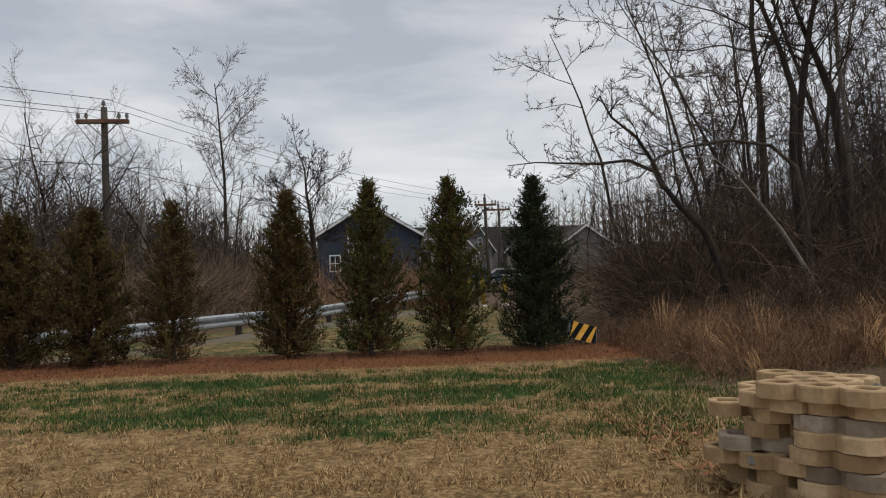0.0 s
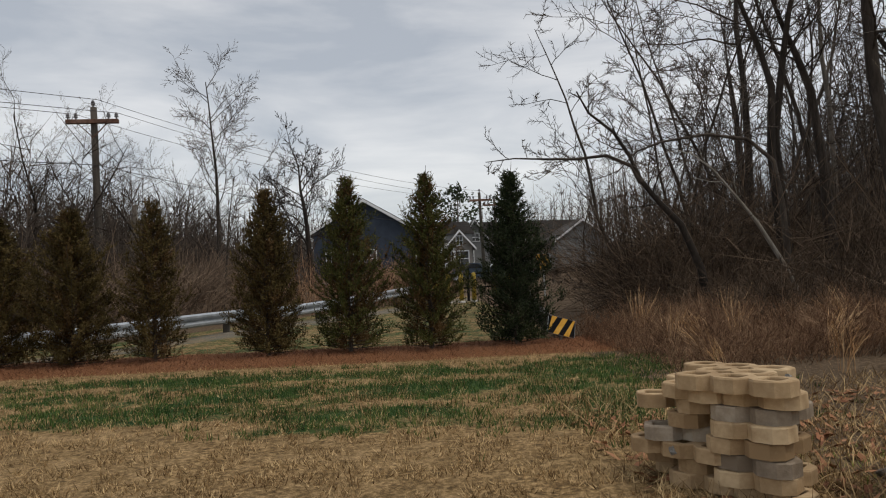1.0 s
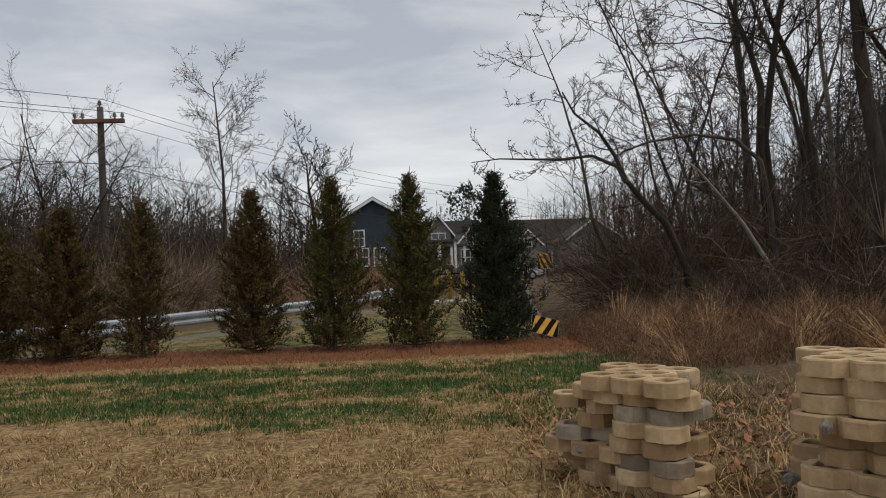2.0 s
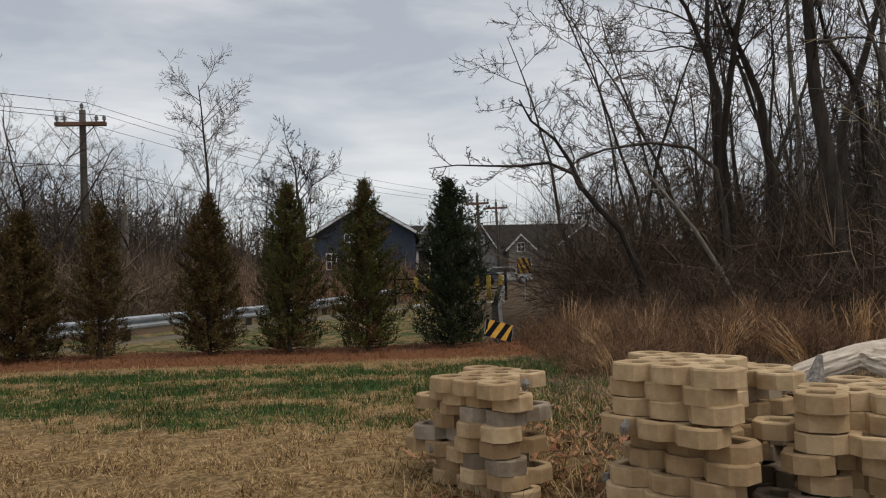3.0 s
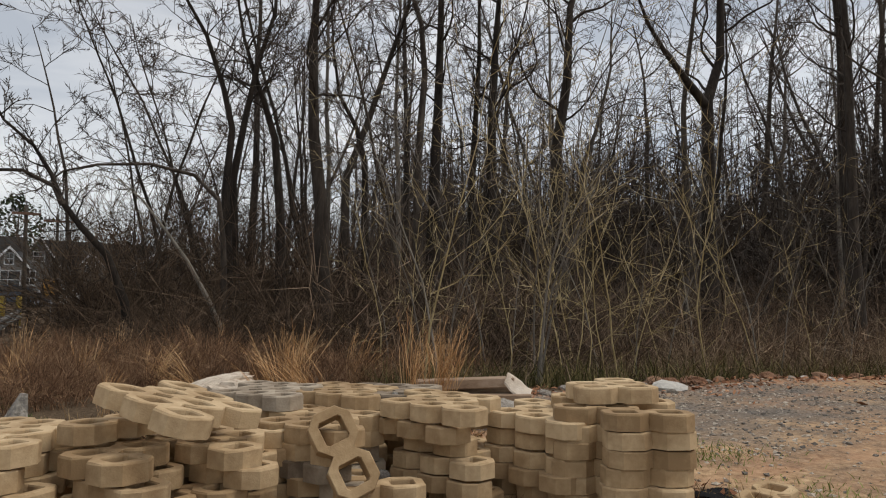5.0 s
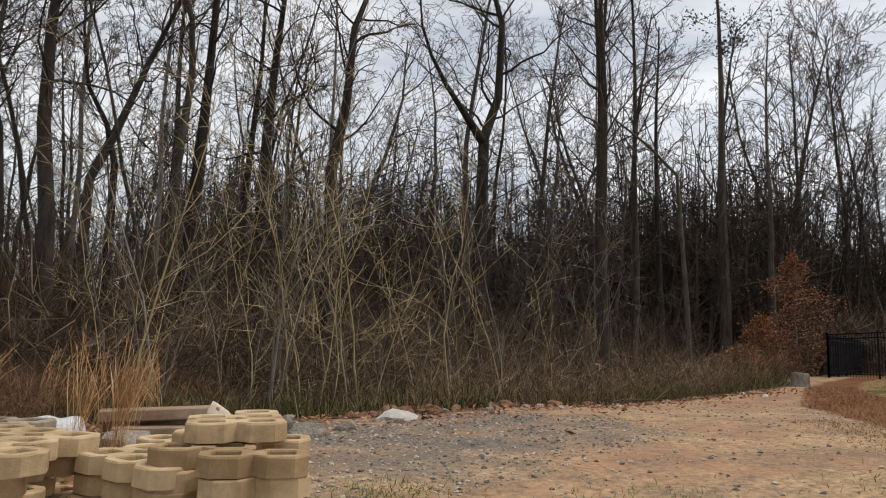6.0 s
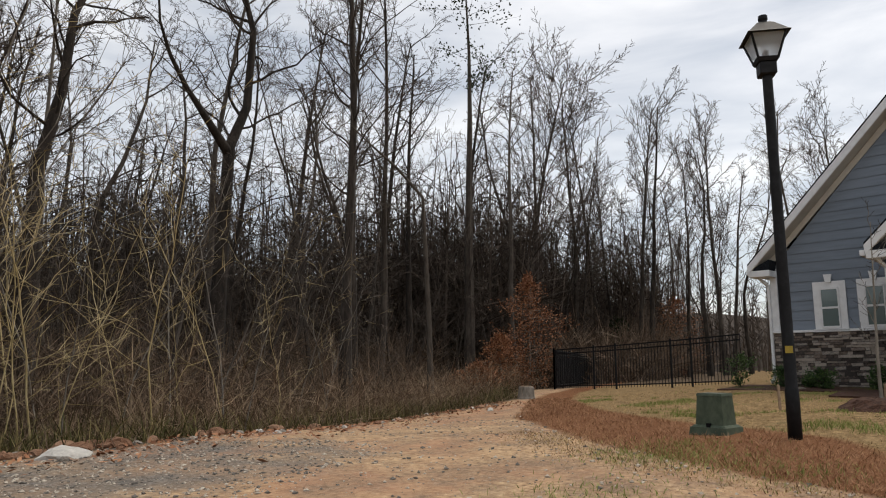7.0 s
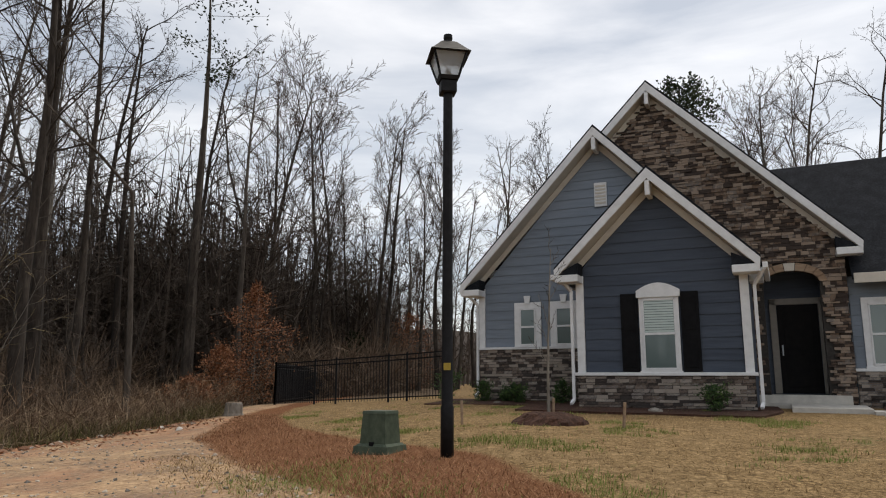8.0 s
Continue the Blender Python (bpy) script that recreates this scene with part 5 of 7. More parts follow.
def guardrail(pts, label, steel=GALV):
    """W-beam on posts along pts (x, y, top height)."""
    e = empty("guardrail", pose(0, 0, 0), label, "guardrail", "", "")
    dense = []
    for a, b in zip(pts, pts[1:]):
        for k in range(6):
            dense.append(Vector(a).lerp(Vector(b), k / 6))
    dense.append(Vector(pts[-1]))
    V, F = [], []
    m = len(W_PROFILE)
    for thick in (0.0, -0.006):
        for i, p in enumerate(dense):
            d = (dense[min(i + 1, len(dense) - 1)] - dense[max(i - 1, 0)])
            nrm = Vector((d.y, -d.x, 0)).normalized()
            for o, h in W_PROFILE:
                V.append(p + nrm * (o + thick) + Vector((0, 0, h - 0.155)))
    half = len(dense) * m
    for i in range(len(dense) - 1):
        for k in range(m - 1):
            a = i * m + k
            F.append((a, a + 1, a + m + 1, a + m))
            F.append((half + a, half + a + m, half + a + m + 1, half + a + 1))
    obj("beam", V, F, steel, e)
    dist, nxt = 0.0, 0.3
    for a, b in zip(dense, dense[1:]):
        seg = (b - a).length
        while nxt <= dist + seg:
            p = a.lerp(b, (nxt - dist) / seg)
            d = (b - a).normalized()
            nrm = Vector((d.y, -d.x, 0)).normalized()
            q = p - nrm * 0.09
            part("post", bar_bm((q.x, q.y, Z(q.x, q.y) - 0.1), (q.x, q.y, p.z + 0.02), 0.11, 0.15, 0.006), WOODPOLE, e)
            nxt += 1.9
        dist += seg
    return e


guardrail([(-8.2, 12.6, 0.60), (-6.05, 14.55, 0.71), (-4.75, 16.6, 0.80), (-2.95, 19.6, 0.87), (-1.5, 23.0, 1.02), (-0.35, 25.8, 1.18), (0.4, 28.0, 1.28)],
          "galvanised W-beam guardrail curving along the road")
guardrail([(2.75, 11.95, 0.36), (2.9, 14.0, 0.5), (3.25, 17.5, 0.72), (3.75, 21.5, 1.0), (4.3, 25.5, 1.25)], "weathered guardrail running up beside the weeds", GALV_DULL)


def striped_panel(e, w, h, y, stripes, slope):
    """Alternating amber and black slanted strips on a panel in the local xz-plane."""
    n = stripes
    for i in range(-2, n + 2):
        x0 = -w / 2 + i * w / n
        poly = [(x0, -h / 2), (x0 + w / n, -h / 2), (x0 + w / n + slope, h / 2), (x0 + slope, h / 2)]
        poly = [(min(w / 2, max(-w / 2, px)), pz) for px, pz in poly]
        if abs(poly[1][0] - poly[0][0]) + abs(poly[2][0] - poly[3][0]) < 0.01:
            continue
        part("stripe", prism_bm(poly, y, y - 0.004), AMBER if i % 2 else BLACKFLAT, e)


end = empty("hazard_panel", pose(2.64, 11.72, Z(2.68, 11.7) + 0.22, -18, 16, 12) @ Matrix.Diagonal((0.82, 1, 0.95, 1)), "bent yellow and black striped guardrail end panel by the cedar", "hazard panel")
part("plate", box_bm(-0.32, 0.32, 0, 0.012, -0.17, 0.17, 0.003), GALV, end)
striped_panel(end, 0.62, 0.33, -0.001, 5, 0.2)
part("stake", bar_bm((0, 0.03, -0.45), (0.05, 0.03, 0.1), 0.05, 0.05), WOODPOLE, end)

for x in (1.05, 1.55, 2.04, 2.52, 3.36, 3.82, 4.28):
    y = 26.1
    b = empty("bollard", pose(x, y, Z(x, y) - 0.02), "yellow-painted steel bollard across the old road", "bollard", "yellow bollards")
    zt = 1.69 - Z(x, y)
    part("pipe", lathe_bm([(0.085, 0), (0.085, zt - 0.06), (0.07, zt - 0.02), (0.03, zt)], 12), YELLOW, b, smooth=True)
    part("collar", lathe_bm([(0.14, 0), (0.14, 0.06), (0.1, 0.1)], 12), PAVING, b)
gate = empty("pipe_gate", pose(0.2, 27.2, Z(0.2, 27.2)), "dark pipe gate across the closed road", "gate")
for zz in (0.45, 1.0):
    part("pipe_rail", bar_bm((0, 0, zz), (4.4, 0, zz + 0.1), 0.06, 0.06, 0.01), BLACKFLAT, gate)
for xx in (0, 2.2, 4.4):
    part("post", bar_bm((xx, 0, -0.1), (xx, 0, 1.25), 0.1, 0.1, 0.01), BLACKFLAT, gate)

sgn = empty("marker_sign", pose(5.2, 26.0, 1.96), "square yellow sign with black slanted bars on a post", "road sign")
part("panel", box_bm(-0.3, 0.3, 0, 0.01, -0.3, 0.3, 0.002), GALV, sgn)
striped_panel(sgn, 0.58, 0.58, -0.002, 5, -0.3)
part("post", bar_bm((0, 0.04, Z(5.2, 26) - 2.1), (0, 0.04, 0.25), 0.05, 0.05), GALV, sgn)

# ---------------------------------------------------------------- utility poles and wires


def utility_pole(x, y, top, turn, arm, r, label):
    g = Z(x, y)
    e = empty("utility_pole", pose(x, y, g - 0.1, 0, -1.2, turn), label, "utility pole", "utility poles")
    h = top - g + 0.1
    part("pole", lathe_bm([(r, 0), (r * 0.92, h * 0.3), (r * 0.8, h * 0.7), (r * 0.72, h)], 12), WOODPOLE, e, smooth=True)
    part("crossarm", box_bm(-arm, arm, -0.14 - r, -r + 0.02, h - 0.62, h - 0.48, 0.008), CROSSARM, e)
    for s in (-1, 1):
        part("brace", bar_bm((s * arm * 0.55, -r - 0.06, h - 0.62), (0, -r - 0.02, h - 1.1), 0.03, 0.03), CROSSARM, e)
    for xx in (-arm * 0.92, -arm * 0.62, arm * 0.62, arm * 0.92, 0):
        z0 = h - 0.48 if xx else h
        part("insulator", lathe_bm([(0.03, 0), (0.03, 0.07), (0.075, 0.08), (0.055, 0.13), (0.065, 0.15), (0.04, 0.22), (0.02, 0.24)], 10), CERAMIC, e).location = (xx, -0.06 - r * (xx != 0), z0)
    return e


utility_pole(-10.5, 24.4, 7.95, 8, 0.85, 0.15, "dark wooden utility pole with a crossarm beyond the guardrail")
utility_pole(5.3, 47.1, 7.5, 5, 0.75, 0.13, "distant wooden utility pole with a crossarm")
utility_pole(7.85, 58.9, 8.5, 5, 0.95, 0.14, "far wooden utility pole with a crossarm")


def wire(a, b, sag, r=0.011):
    a, b = Vector(a), Vector(b)
    pts = [a.lerp(b, k / 14) - Vector((0, 0, sag * 4 * (k / 14) * (1 - k / 14))) for k in range(15)]
    V, F = [], []
    tube(V, F, pts, [r] * 15, 4)
    return tagged(obj("overhead_wire", V, F, WIRE), "thin black overhead power line between poles", "cable", "overhead wires")


for dx, zz in ((-0.75, 7.7), (0.0, 8.2), (0.72, 7.7)):
    wire((-10.5 + dx, 24.3, zz), (-46, -4 + dx, zz + 0.6), 0.5)
    wire((-10.5 + dx, 24.3, zz), (5.3 + dx, 47.0, zz - 0.6), 0.6)
    wire((5.3 + dx, 47.0, zz - 0.6), (7.85 + dx, 58.8, zz + 0.4), 0.15)
    wire((7.85 + dx, 58.8, zz + 0.4), (40 + dx, 90, zz), 0.7)
wire((-10.5, 24.3, 5.9), (5.3, 47.0, 5.2), 0.5, 0.016)
wire((-10.5, 24.3, 5.9), (-46, -4, 6.3), 0.5, 0.016)

# ---------------------------------------------------------------- distant houses and cars


def far_window(e, x, z, w, h, y=-0.03):
    wdw = part("window", box_bm(x - w / 2 - 0.09, x + w / 2 + 0.09, y - 0.02, y + 0.03, z - h / 2 - 0.09, z + h / 2 + 0.09), WHITE, e)
    part("pane", box_bm(x - w / 2, x + w / 2, y - 0.035, y - 0.015, z - h / 2, z + h / 2), PANE_DARK, wdw)
    part("glazing_bar", box_bm(x - w / 2, x + w / 2, y - 0.05, y - 0.03, z - 0.03, z + 0.03), WHITE, wdw)
    part("glazing_bar", box_bm(x - 0.02, x + 0.02, y - 0.05, y - 0.03, z - h / 2, z + h / 2), WHITE, wdw)


def gable_house(x0, x1, y, depth, zb, ze, zp, wall, label, windows=(), turn=0.0, over=0.35):
    """Gable-fronted house, its front wall in the local plane y = 0."""
    mid, w = (x0 + x1) / 2, (x1 - x0) / 2
    e = empty("house", pose(mid, y, 0, 0, 0, turn), label, "house", "distant houses")
    part("wall", prism_bm([(-w, zb), (w, zb), (w, ze), (0, zp), (-w, ze)], 0, depth), wall, e)
    sl = (zp - ze) / w
    for s in (-1, 1):
        a, b = (0.0, zp + 0.08), (s * (w + over), ze + 0.08 - sl * over)
        part("roof", prism_bm([a, b, (b[0], b[1] + 0.16), (0, a[1] + 0.16)], -over, depth + over), FAR_ROOF, e)
        part("rake_board", prism_bm([(a[0], a[1] - 0.12), (b[0], b[1] - 0.12), (b[0], b[1] + 0.1), (0, a[1] + 0.1)], -over - 0.03, -over + 0.0), WHITE, e)
    for x, z, ww, hh in windows:
        far_window(e, x - mid, z, ww, hh)
    return e


ha = gable_house(-6.9, 0.75, 53.0, 11, 2.1, 5.62, 7.9, FAR_NAVY, "navy-blue two-storey gabled house with white trim", ((-4.2, 5.0, 0.7, 1.15), (-3.95, 3.55, 0.8, 1.25), (-2.65, 3.55, 0.8, 1.25), (-5.6, 3.55, 0.7, 1.1)))
part("porch_roof", box_bm(3.85, 6.4, 0.6, 3.6, 4.55, 4.75), FAR_ROOF, ha)
for xx in (5.0, 6.2):
    part("porch_column", box_bm(xx - 0.1, xx + 0.1, 0.7, 0.9, 2.4, 4.6), WHITE, ha)
hb = gable_house(1.0, 3.15, 61.2, 9, 2.4, 5.85, 7.25, FAR_TAN, "greige two-storey house with a front gable and porch", ((2.05, 5.25, 1.1, 1.0),))
part("main_roof", prism_bm([(-4.5, 5.9), (4.2, 5.9), (3.6, 7.0), (-4.0, 7.0)], 1.5, 6), FAR_ROOF, hb)
part("main_wall", box_bm(-4.3, 4.0, 1.6, 6, 2.4, 5.9), FAR_GREY, hb)
part("porch_roof", box_bm(-1.4, 2.3, -1.8, 0, 4.5, 4.7), FAR_ROOF, hb)
for xx in (-1.2, -0.1, 1.0, 2.1):
    part("porch_column", box_bm(xx - 0.1, xx + 0.1, -1.7, -1.5, 2.4, 4.5), WHITE, hb)
hc2 = gable_house(3.7, 5.9, 61.6, 7, 2.4, 4.75, 6.0, FAR_TAN, "low greige garage gable with white trim", ((4.8, 5.2, 0.5, 0.8), (4.8, 3.6, 1.5, 1.3)))
hc = gable_house(5.9, 9.0, 74, 9, 2.8, 5.7, 8.1, FAR_GREY, "grey gabled house behind the parked cars", ((7.45, 6.3, 0.8, 0.8), (6.8, 4.3, 0.8, 1.2)))
part("main_roof", prism_bm([(1.0, 5.6), (12.0, 5.3), (11.2, 7.9), (0.4, 8.0)], 1, 6), FAR_ROOF, hc)
part("main_wall", box_bm(1.2, 11.6, 1.2, 6, 2.8, 5.6), FAR_GREY, hc)
gable_house(10.4, 13.0, 73, 4, 2.8, 5.3, 6.6, FAR_TAN, "small front gable of a far grey house", ((11.7, 5.4, 0.7, 0.8),))
gable_house(14.5, 19.5, 66, 8, 2.6, 5.2, 7.0, FAR_GREY, "pale far house half hidden by the wood")
gable_house(-24, -17, 68, 9, 2.0, 5.0, 7.2, FAR_GREY, "grey far house behind the bare trees")
gable_house(-13, -9, 74, 9, 2.0, 5.0, 7.0, FAR_TAN, "tan far house behind the bare trees")

fen = empty("board_fence", pose(-4.4, 47.5, 0), "low tan timber fence in front of the navy house", "fence")
for i in range(34):
    part("board", box_bm(i * 0.16, i * 0.16 + 0.15, -0.01 + 0.006 * (i % 2), 0.015 + 0.006 * (i % 2), 1.3, 2.55 + 0.02 * (i % 3)), FENCEWOOD, fen)


def car(x, y, turn, paint, label):
    e = empty("car", pose(x, y, Z(x, y), 0, 0, turn), label, "car", "parked cars")
    prof = [(-2.1, 0.35), (2.1, 0.35), (2.15, 0.7), (1.95, 0.88), (1.1, 0.98), (0.55, 1.42), (-1.1, 1.46), (-1.75, 1.02), (-2.12, 0.9)]
    bm = prism_bm(prof, -0.85, 0.85)
    bmesh.ops.bevel(bm, geom=bm.edges[:], offset=0.05, segments=2, affect="EDGES")
    part("body", bm, paint, e)
    part("side_window", prism_bm([(-1.45, 1.02), (0.85, 1.02), (0.45, 1.36), (-1.05, 1.39)], -0.87, 0.87), PANE_DARK, e)
    for sx in (-1.3, 1.3):
        for sy in (-0.78, 0.78):
            w = part("wheel", lathe_bm([(0.2, -0.1), (0.33, -0.1), (0.34, 0), (0.33, 0.1), (0.2, 0.1)], 16), TYRE, e)
            w.matrix_basis = pose(sx, sy, 0.34, 90, 0, 0)
            part("rim", lathe_bm([(0.19, -0.11), (0.2, 0), (0.19, 0.11)], 12), GALV, w)


car(2.4, 57.0, 4, CARWHITE, "white parked car in front of the far houses")
car(5.0, 54.0, 2, CARBLUE, "dark blue-grey parked car")
car(8.0, 56.0, -4, CARWHITE, "pale parked car in the far street")


# distant wooded rise behind everything
def hill():
    V, F = [], []
    n = 120
    for i in range(n + 1):
        a = radians(-75 + 215 * i / n)
        for k, (r, h) in enumerate(((84, -2.0), (96, 5.0), (110, 9.0), (140, 12.0), (210, 9.0))):
            hh = h * (0.72 + 0.28 * smoothstep(0.1, 0.5, a)) * (1.25 - 0.6 * smoothstep(0.9, 1.5, a)) * (0.8 + 0.4 * noise.noise((a * 5, k * 0.7, 0))) + 0.6 * noise.noise((a * 60, k, 5))
            V.append((r * math.cos(a), r * math.sin(a), hh))
    for i in range(n):
        for k in range(4):
            F.append((i * 5 + k, i * 5 + k + 1, i * 5 + 6 + k, i * 5 + 5 + k))
    tagged(obj("wooded_rise", V, F, HILL, smooth=True), "distant brown wooded rise", "hill", kind="structure")


hill()


def far_woods():
    rng = random.Random(77)
    V, F = [], []
    for _ in range(3000):
        a = radians(rng.uniform(-60, 150))
        r = rng.uniform(62, 112)
        x, y = r * math.cos(a), r * math.sin(a)
        if -8 < x < 20 and y < 82:
            continue
        h = rng.uniform(5, 11)
        p = Vector((x, y, max(Z(x, y), 1.0) - 0.5))
        d = Vector((rng.gauss(0, 0.08), rng.gauss(0, 0.08), 1)).normalized()
        top = p + d * h
        tube(V, F, [p, p.lerp(top, 0.5) + Vector((rng.gauss(0, 0.15), rng.gauss(0, 0.15), 0)), top], [0.07, 0.05, 0.012], 3)
        for _ in range(16):
            f = rng.uniform(0.15, 0.95)
            q = p.lerp(top, f)
            dd = Vector((rng.gauss(0, 0.6), rng.gauss(0, 0.6), rng.uniform(0.4, 1))).normalized() * h * 0.28 * (1.2 - f)
            spike(V, F, q, q + dd, 0.04)
    tagged(obj("far_woods", V, F, TWIG), "grey-brown mass of distant bare trees", "woods", kind="stuff")


far_woods()


def mid_woods():
    rng = random.Random(78)
    V, F = [], []
    for k in range(3300):
        a = radians(rng.uniform(2, 66) if k < 2000 else rng.uniform(3, 27))
        r = rng.uniform(30, 62)
        x, y = 6 + r * math.cos(a), -1 + r * math.sin(a)
        if y < (7 if x < 46 else 3):
            continue
        h = rng.uniform(3.4, 12.4)
        p = Vector((x, y, Z(x, y) - 0.2))
        d = Vector((rng.gauss(0, 0.1), rng.gauss(0, 0.1), 1)).normalized()
        top = p + d * h
        tube(V, F, [p, p.lerp(top, 0.5) + Vector((rng.gauss(0, 0.2), rng.gauss(0, 0.2), 0)), top], [0.06, 0.045, 0.012], 3)
        for _ in range(22):
            f = rng.uniform(0.08, 0.95)
            q = p.lerp(top, f)
            dd = Vector((rng.gauss(0, 0.7), rng.gauss(0, 0.7), rng.uniform(0.1, 1))).normalized() * h * 0.26 * (1.2 - f)
            spike(V, F, q, q + dd, 0.026)
            spike(V, F, q + dd * 0.5, q + dd * 0.5 + Vector((rng.gauss(0, 0.5), rng.gauss(0, 0.5), rng.uniform(0.1, 0.9))) * dd.length * 0.6, 0.012)
    tagged(obj("mid_woods", V, F, TWIG_MID), "dark tangle of bare trees deep in the wood", "woods", kind="stuff")


mid_woods()


def scrub_west():
    rng = random.Random(79)
    V, F = [], []
    for _ in range(1600):
        x, y = rng.uniform(-26, -4), rng.uniform(22, 48)
        if x > -9 + (y - 24) * 0.15:
            continue
        h = rng.uniform(1.8, 7.2 if x < -11 else 5.0)
        p = Vector((x, y, Z(x, y) - 0.2))
        top = p + Vector((rng.gauss(0, 0.15), rng.gauss(0, 0.15), 1)).normalized() * h
        tube(V, F, [p, p.lerp(top, 0.5), top], [0.03, 0.022, 0.006], 3)
        for _ in range(30):
            f = rng.uniform(0.05, 0.95)
            q = p.lerp(top, f)
            dd = Vector((rng.gauss(0, 0.6), rng.gauss(0, 0.6), rng.uniform(0.2, 1))).normalized() * h * 0.25
            spike(V, F, q, q + dd, 0.014)
    tagged(obj("scrub_woods", V, F, TWIG_MID), "dense brown scrub and young bare trees beyond the road", "woods", kind="stuff")


scrub_west()

# ---------------------------------------------------------------- street lamp, utility box, garden fence, stump
LX, LY = 12.76, -2.0
lamp = empty("street_lamp", pose(LX, LY, Z(LX, LY) - 0.03, 0, 0, 12), "tall black street lamp with a four-sided lantern, standing in pine straw", "street lamp")
LH = 4.17 - Z(LX, LY) + 0.03
part("pole", lathe_bm([(0.066, 0), (0.066, 0.5), (0.058, 0.52), (0.055, 1.5), (0.05, LH - 0.02), (0.05, LH)], 16), BLACK, lamp, smooth=True)
part("cap_block", box_bm(-0.085, 0.085, -0.085, 0.085, LH - 0.02, LH + 0.12, 0.012), BLACK, lamp)


def frustum_bm(a, b, z0, z1):
    bm = bmesh.new()
    lo = [bm.verts.new((sx * a, sy * a, z0)) for sx, sy in ((-1, -1), (1, -1), (1, 1), (-1, 1))]
    hi = [bm.verts.new((sx * b, sy * b, z1)) for sx, sy in ((-1, -1), (1, -1), (1, 1), (-1, 1))]
    bm.faces.new(lo[::-1])
    bm.faces.new(hi)
    for i in range(4):
        bm.faces.new((lo[i], lo[(i + 1) % 4], hi[(i + 1) % 4], hi[i]))
    return bm


lantern = part("lantern", frustum_bm(0.095, 0.115, LH + 0.12, LH + 0.16), BLACK, lamp)
for i in range(4):
    a = i * math.pi / 2
    bm = bmesh.new()
    q = [(-0.088, 0.092, LH + 0.165), (0.088, 0.092, LH + 0.165), (0.16, 0.166, LH + 0.405), (-0.16, 0.166, LH + 0.405)]
    o = [bm.verts.new(Matrix.Rotation(a, 3, "Z") @ Vector(v)) for v in q]
    n = [bm.verts.new(Matrix.Rotation(a, 3, "Z") @ Vector((v[0], v[1] - 0.005, v[2]))) for v in q]
    bm.faces.new(o)
    bm.faces.new(n[::-1])
    for k in range(4):
        bm.faces.new((o[k], n[k], n[(k + 1) % 4], o[(k + 1) % 4]))
    part("glass_pane", bm, FROST, lantern)
    rot = Matrix.Rotation(a, 3, "Z")
    part("corner_bar", bar_bm(rot @ Vector((0.096, 0.096, LH + 0.14)), rot @ Vector((0.172, 0.172, LH + 0.41)), 0.018, 0.018), BLACK, lantern)
part("lamp_core", lathe_bm([(0.03, LH + 0.16), (0.035, LH + 0.24), (0.02, LH + 0.27)], 10), BLACK, lantern)
part("roof", frustum_bm(0.215, 0.19, LH + 0.405, LH + 0.425), BLACK, lantern)
part("roof_hood", frustum_bm(0.19, 0.085, LH + 0.425, LH + 0.55), BLACK, lantern)
part("roof_cap", frustum_bm(0.085, 0.05, LH + 0.55, LH + 0.575), BLACK, lantern)
part("finial", lathe_bm([(0.045, LH + 0.57), (0.04, LH + 0.6), (0.05, LH + 0.62), (0.048, LH + 0.66), (0.02, LH + 0.67)], 12), BLACK, lantern)
part("yellow_tag", box_bm(-0.035, 0.035, -0.062, -0.052, 0.86, 0.93), YELLOW, lamp, "small yellow tag").matrix_basis = pose(0, 0, 0, 0, 0, -102)

ub = empty("utility_box", pose(13.35, -1.27, Z(13.35, -1.27) - 0.02, 0, 0, -24), "faded green tapered utility pedestal box on pine straw", "utility box")
ub.scale = (0.76, 0.76, 0.85)
part("base_skirt", frustum_bm(0.28, 0.265, 0, 0.11), GREENBOX, ub)
part("base_lip", frustum_bm(0.25, 0.225, 0.11, 0.135), GREENBOX, ub)
part("cover", frustum_bm(0.205, 0.18, 0.135, 0.50), GREENBOX, ub)
part("lid", frustum_bm(0.19, 0.178, 0.495, 0.53), GREENBOX, ub)
part("hasp", box_bm(-0.25, -0.215, -0.03, 0.03, 0.09, 0.16), BLACKFLAT, ub)


def stump(x, y, r, h, label):
    e = empty("tree_stump", pose(x, y, Z(x, y) - 0.04), label, "stump")
    bm = lathe_bm([(r * 1.35, 0), (r * 1.1, h * 0.3), (r, h * 0.9), (r * 0.9, h)], 18)
    for v in bm.verts:
        v.co.x *= 1 + 0.12 * noise.noise(v.co * 6)
        v.co.y *= 1 + 0.12 * noise.noise(v.co * 7 + Vector((3, 0, 0)))
    part("stump_body", bm, BARK_PALE, e)
    part("cut_top", lathe_bm([(r * 0.88, h - 0.01), (r * 0.86, h + 0.01)], 18), LUMBER, e)


stump(23.1, 3.55, 0.2, 0.36, "weathered sawn tree stump at the dirt's edge")


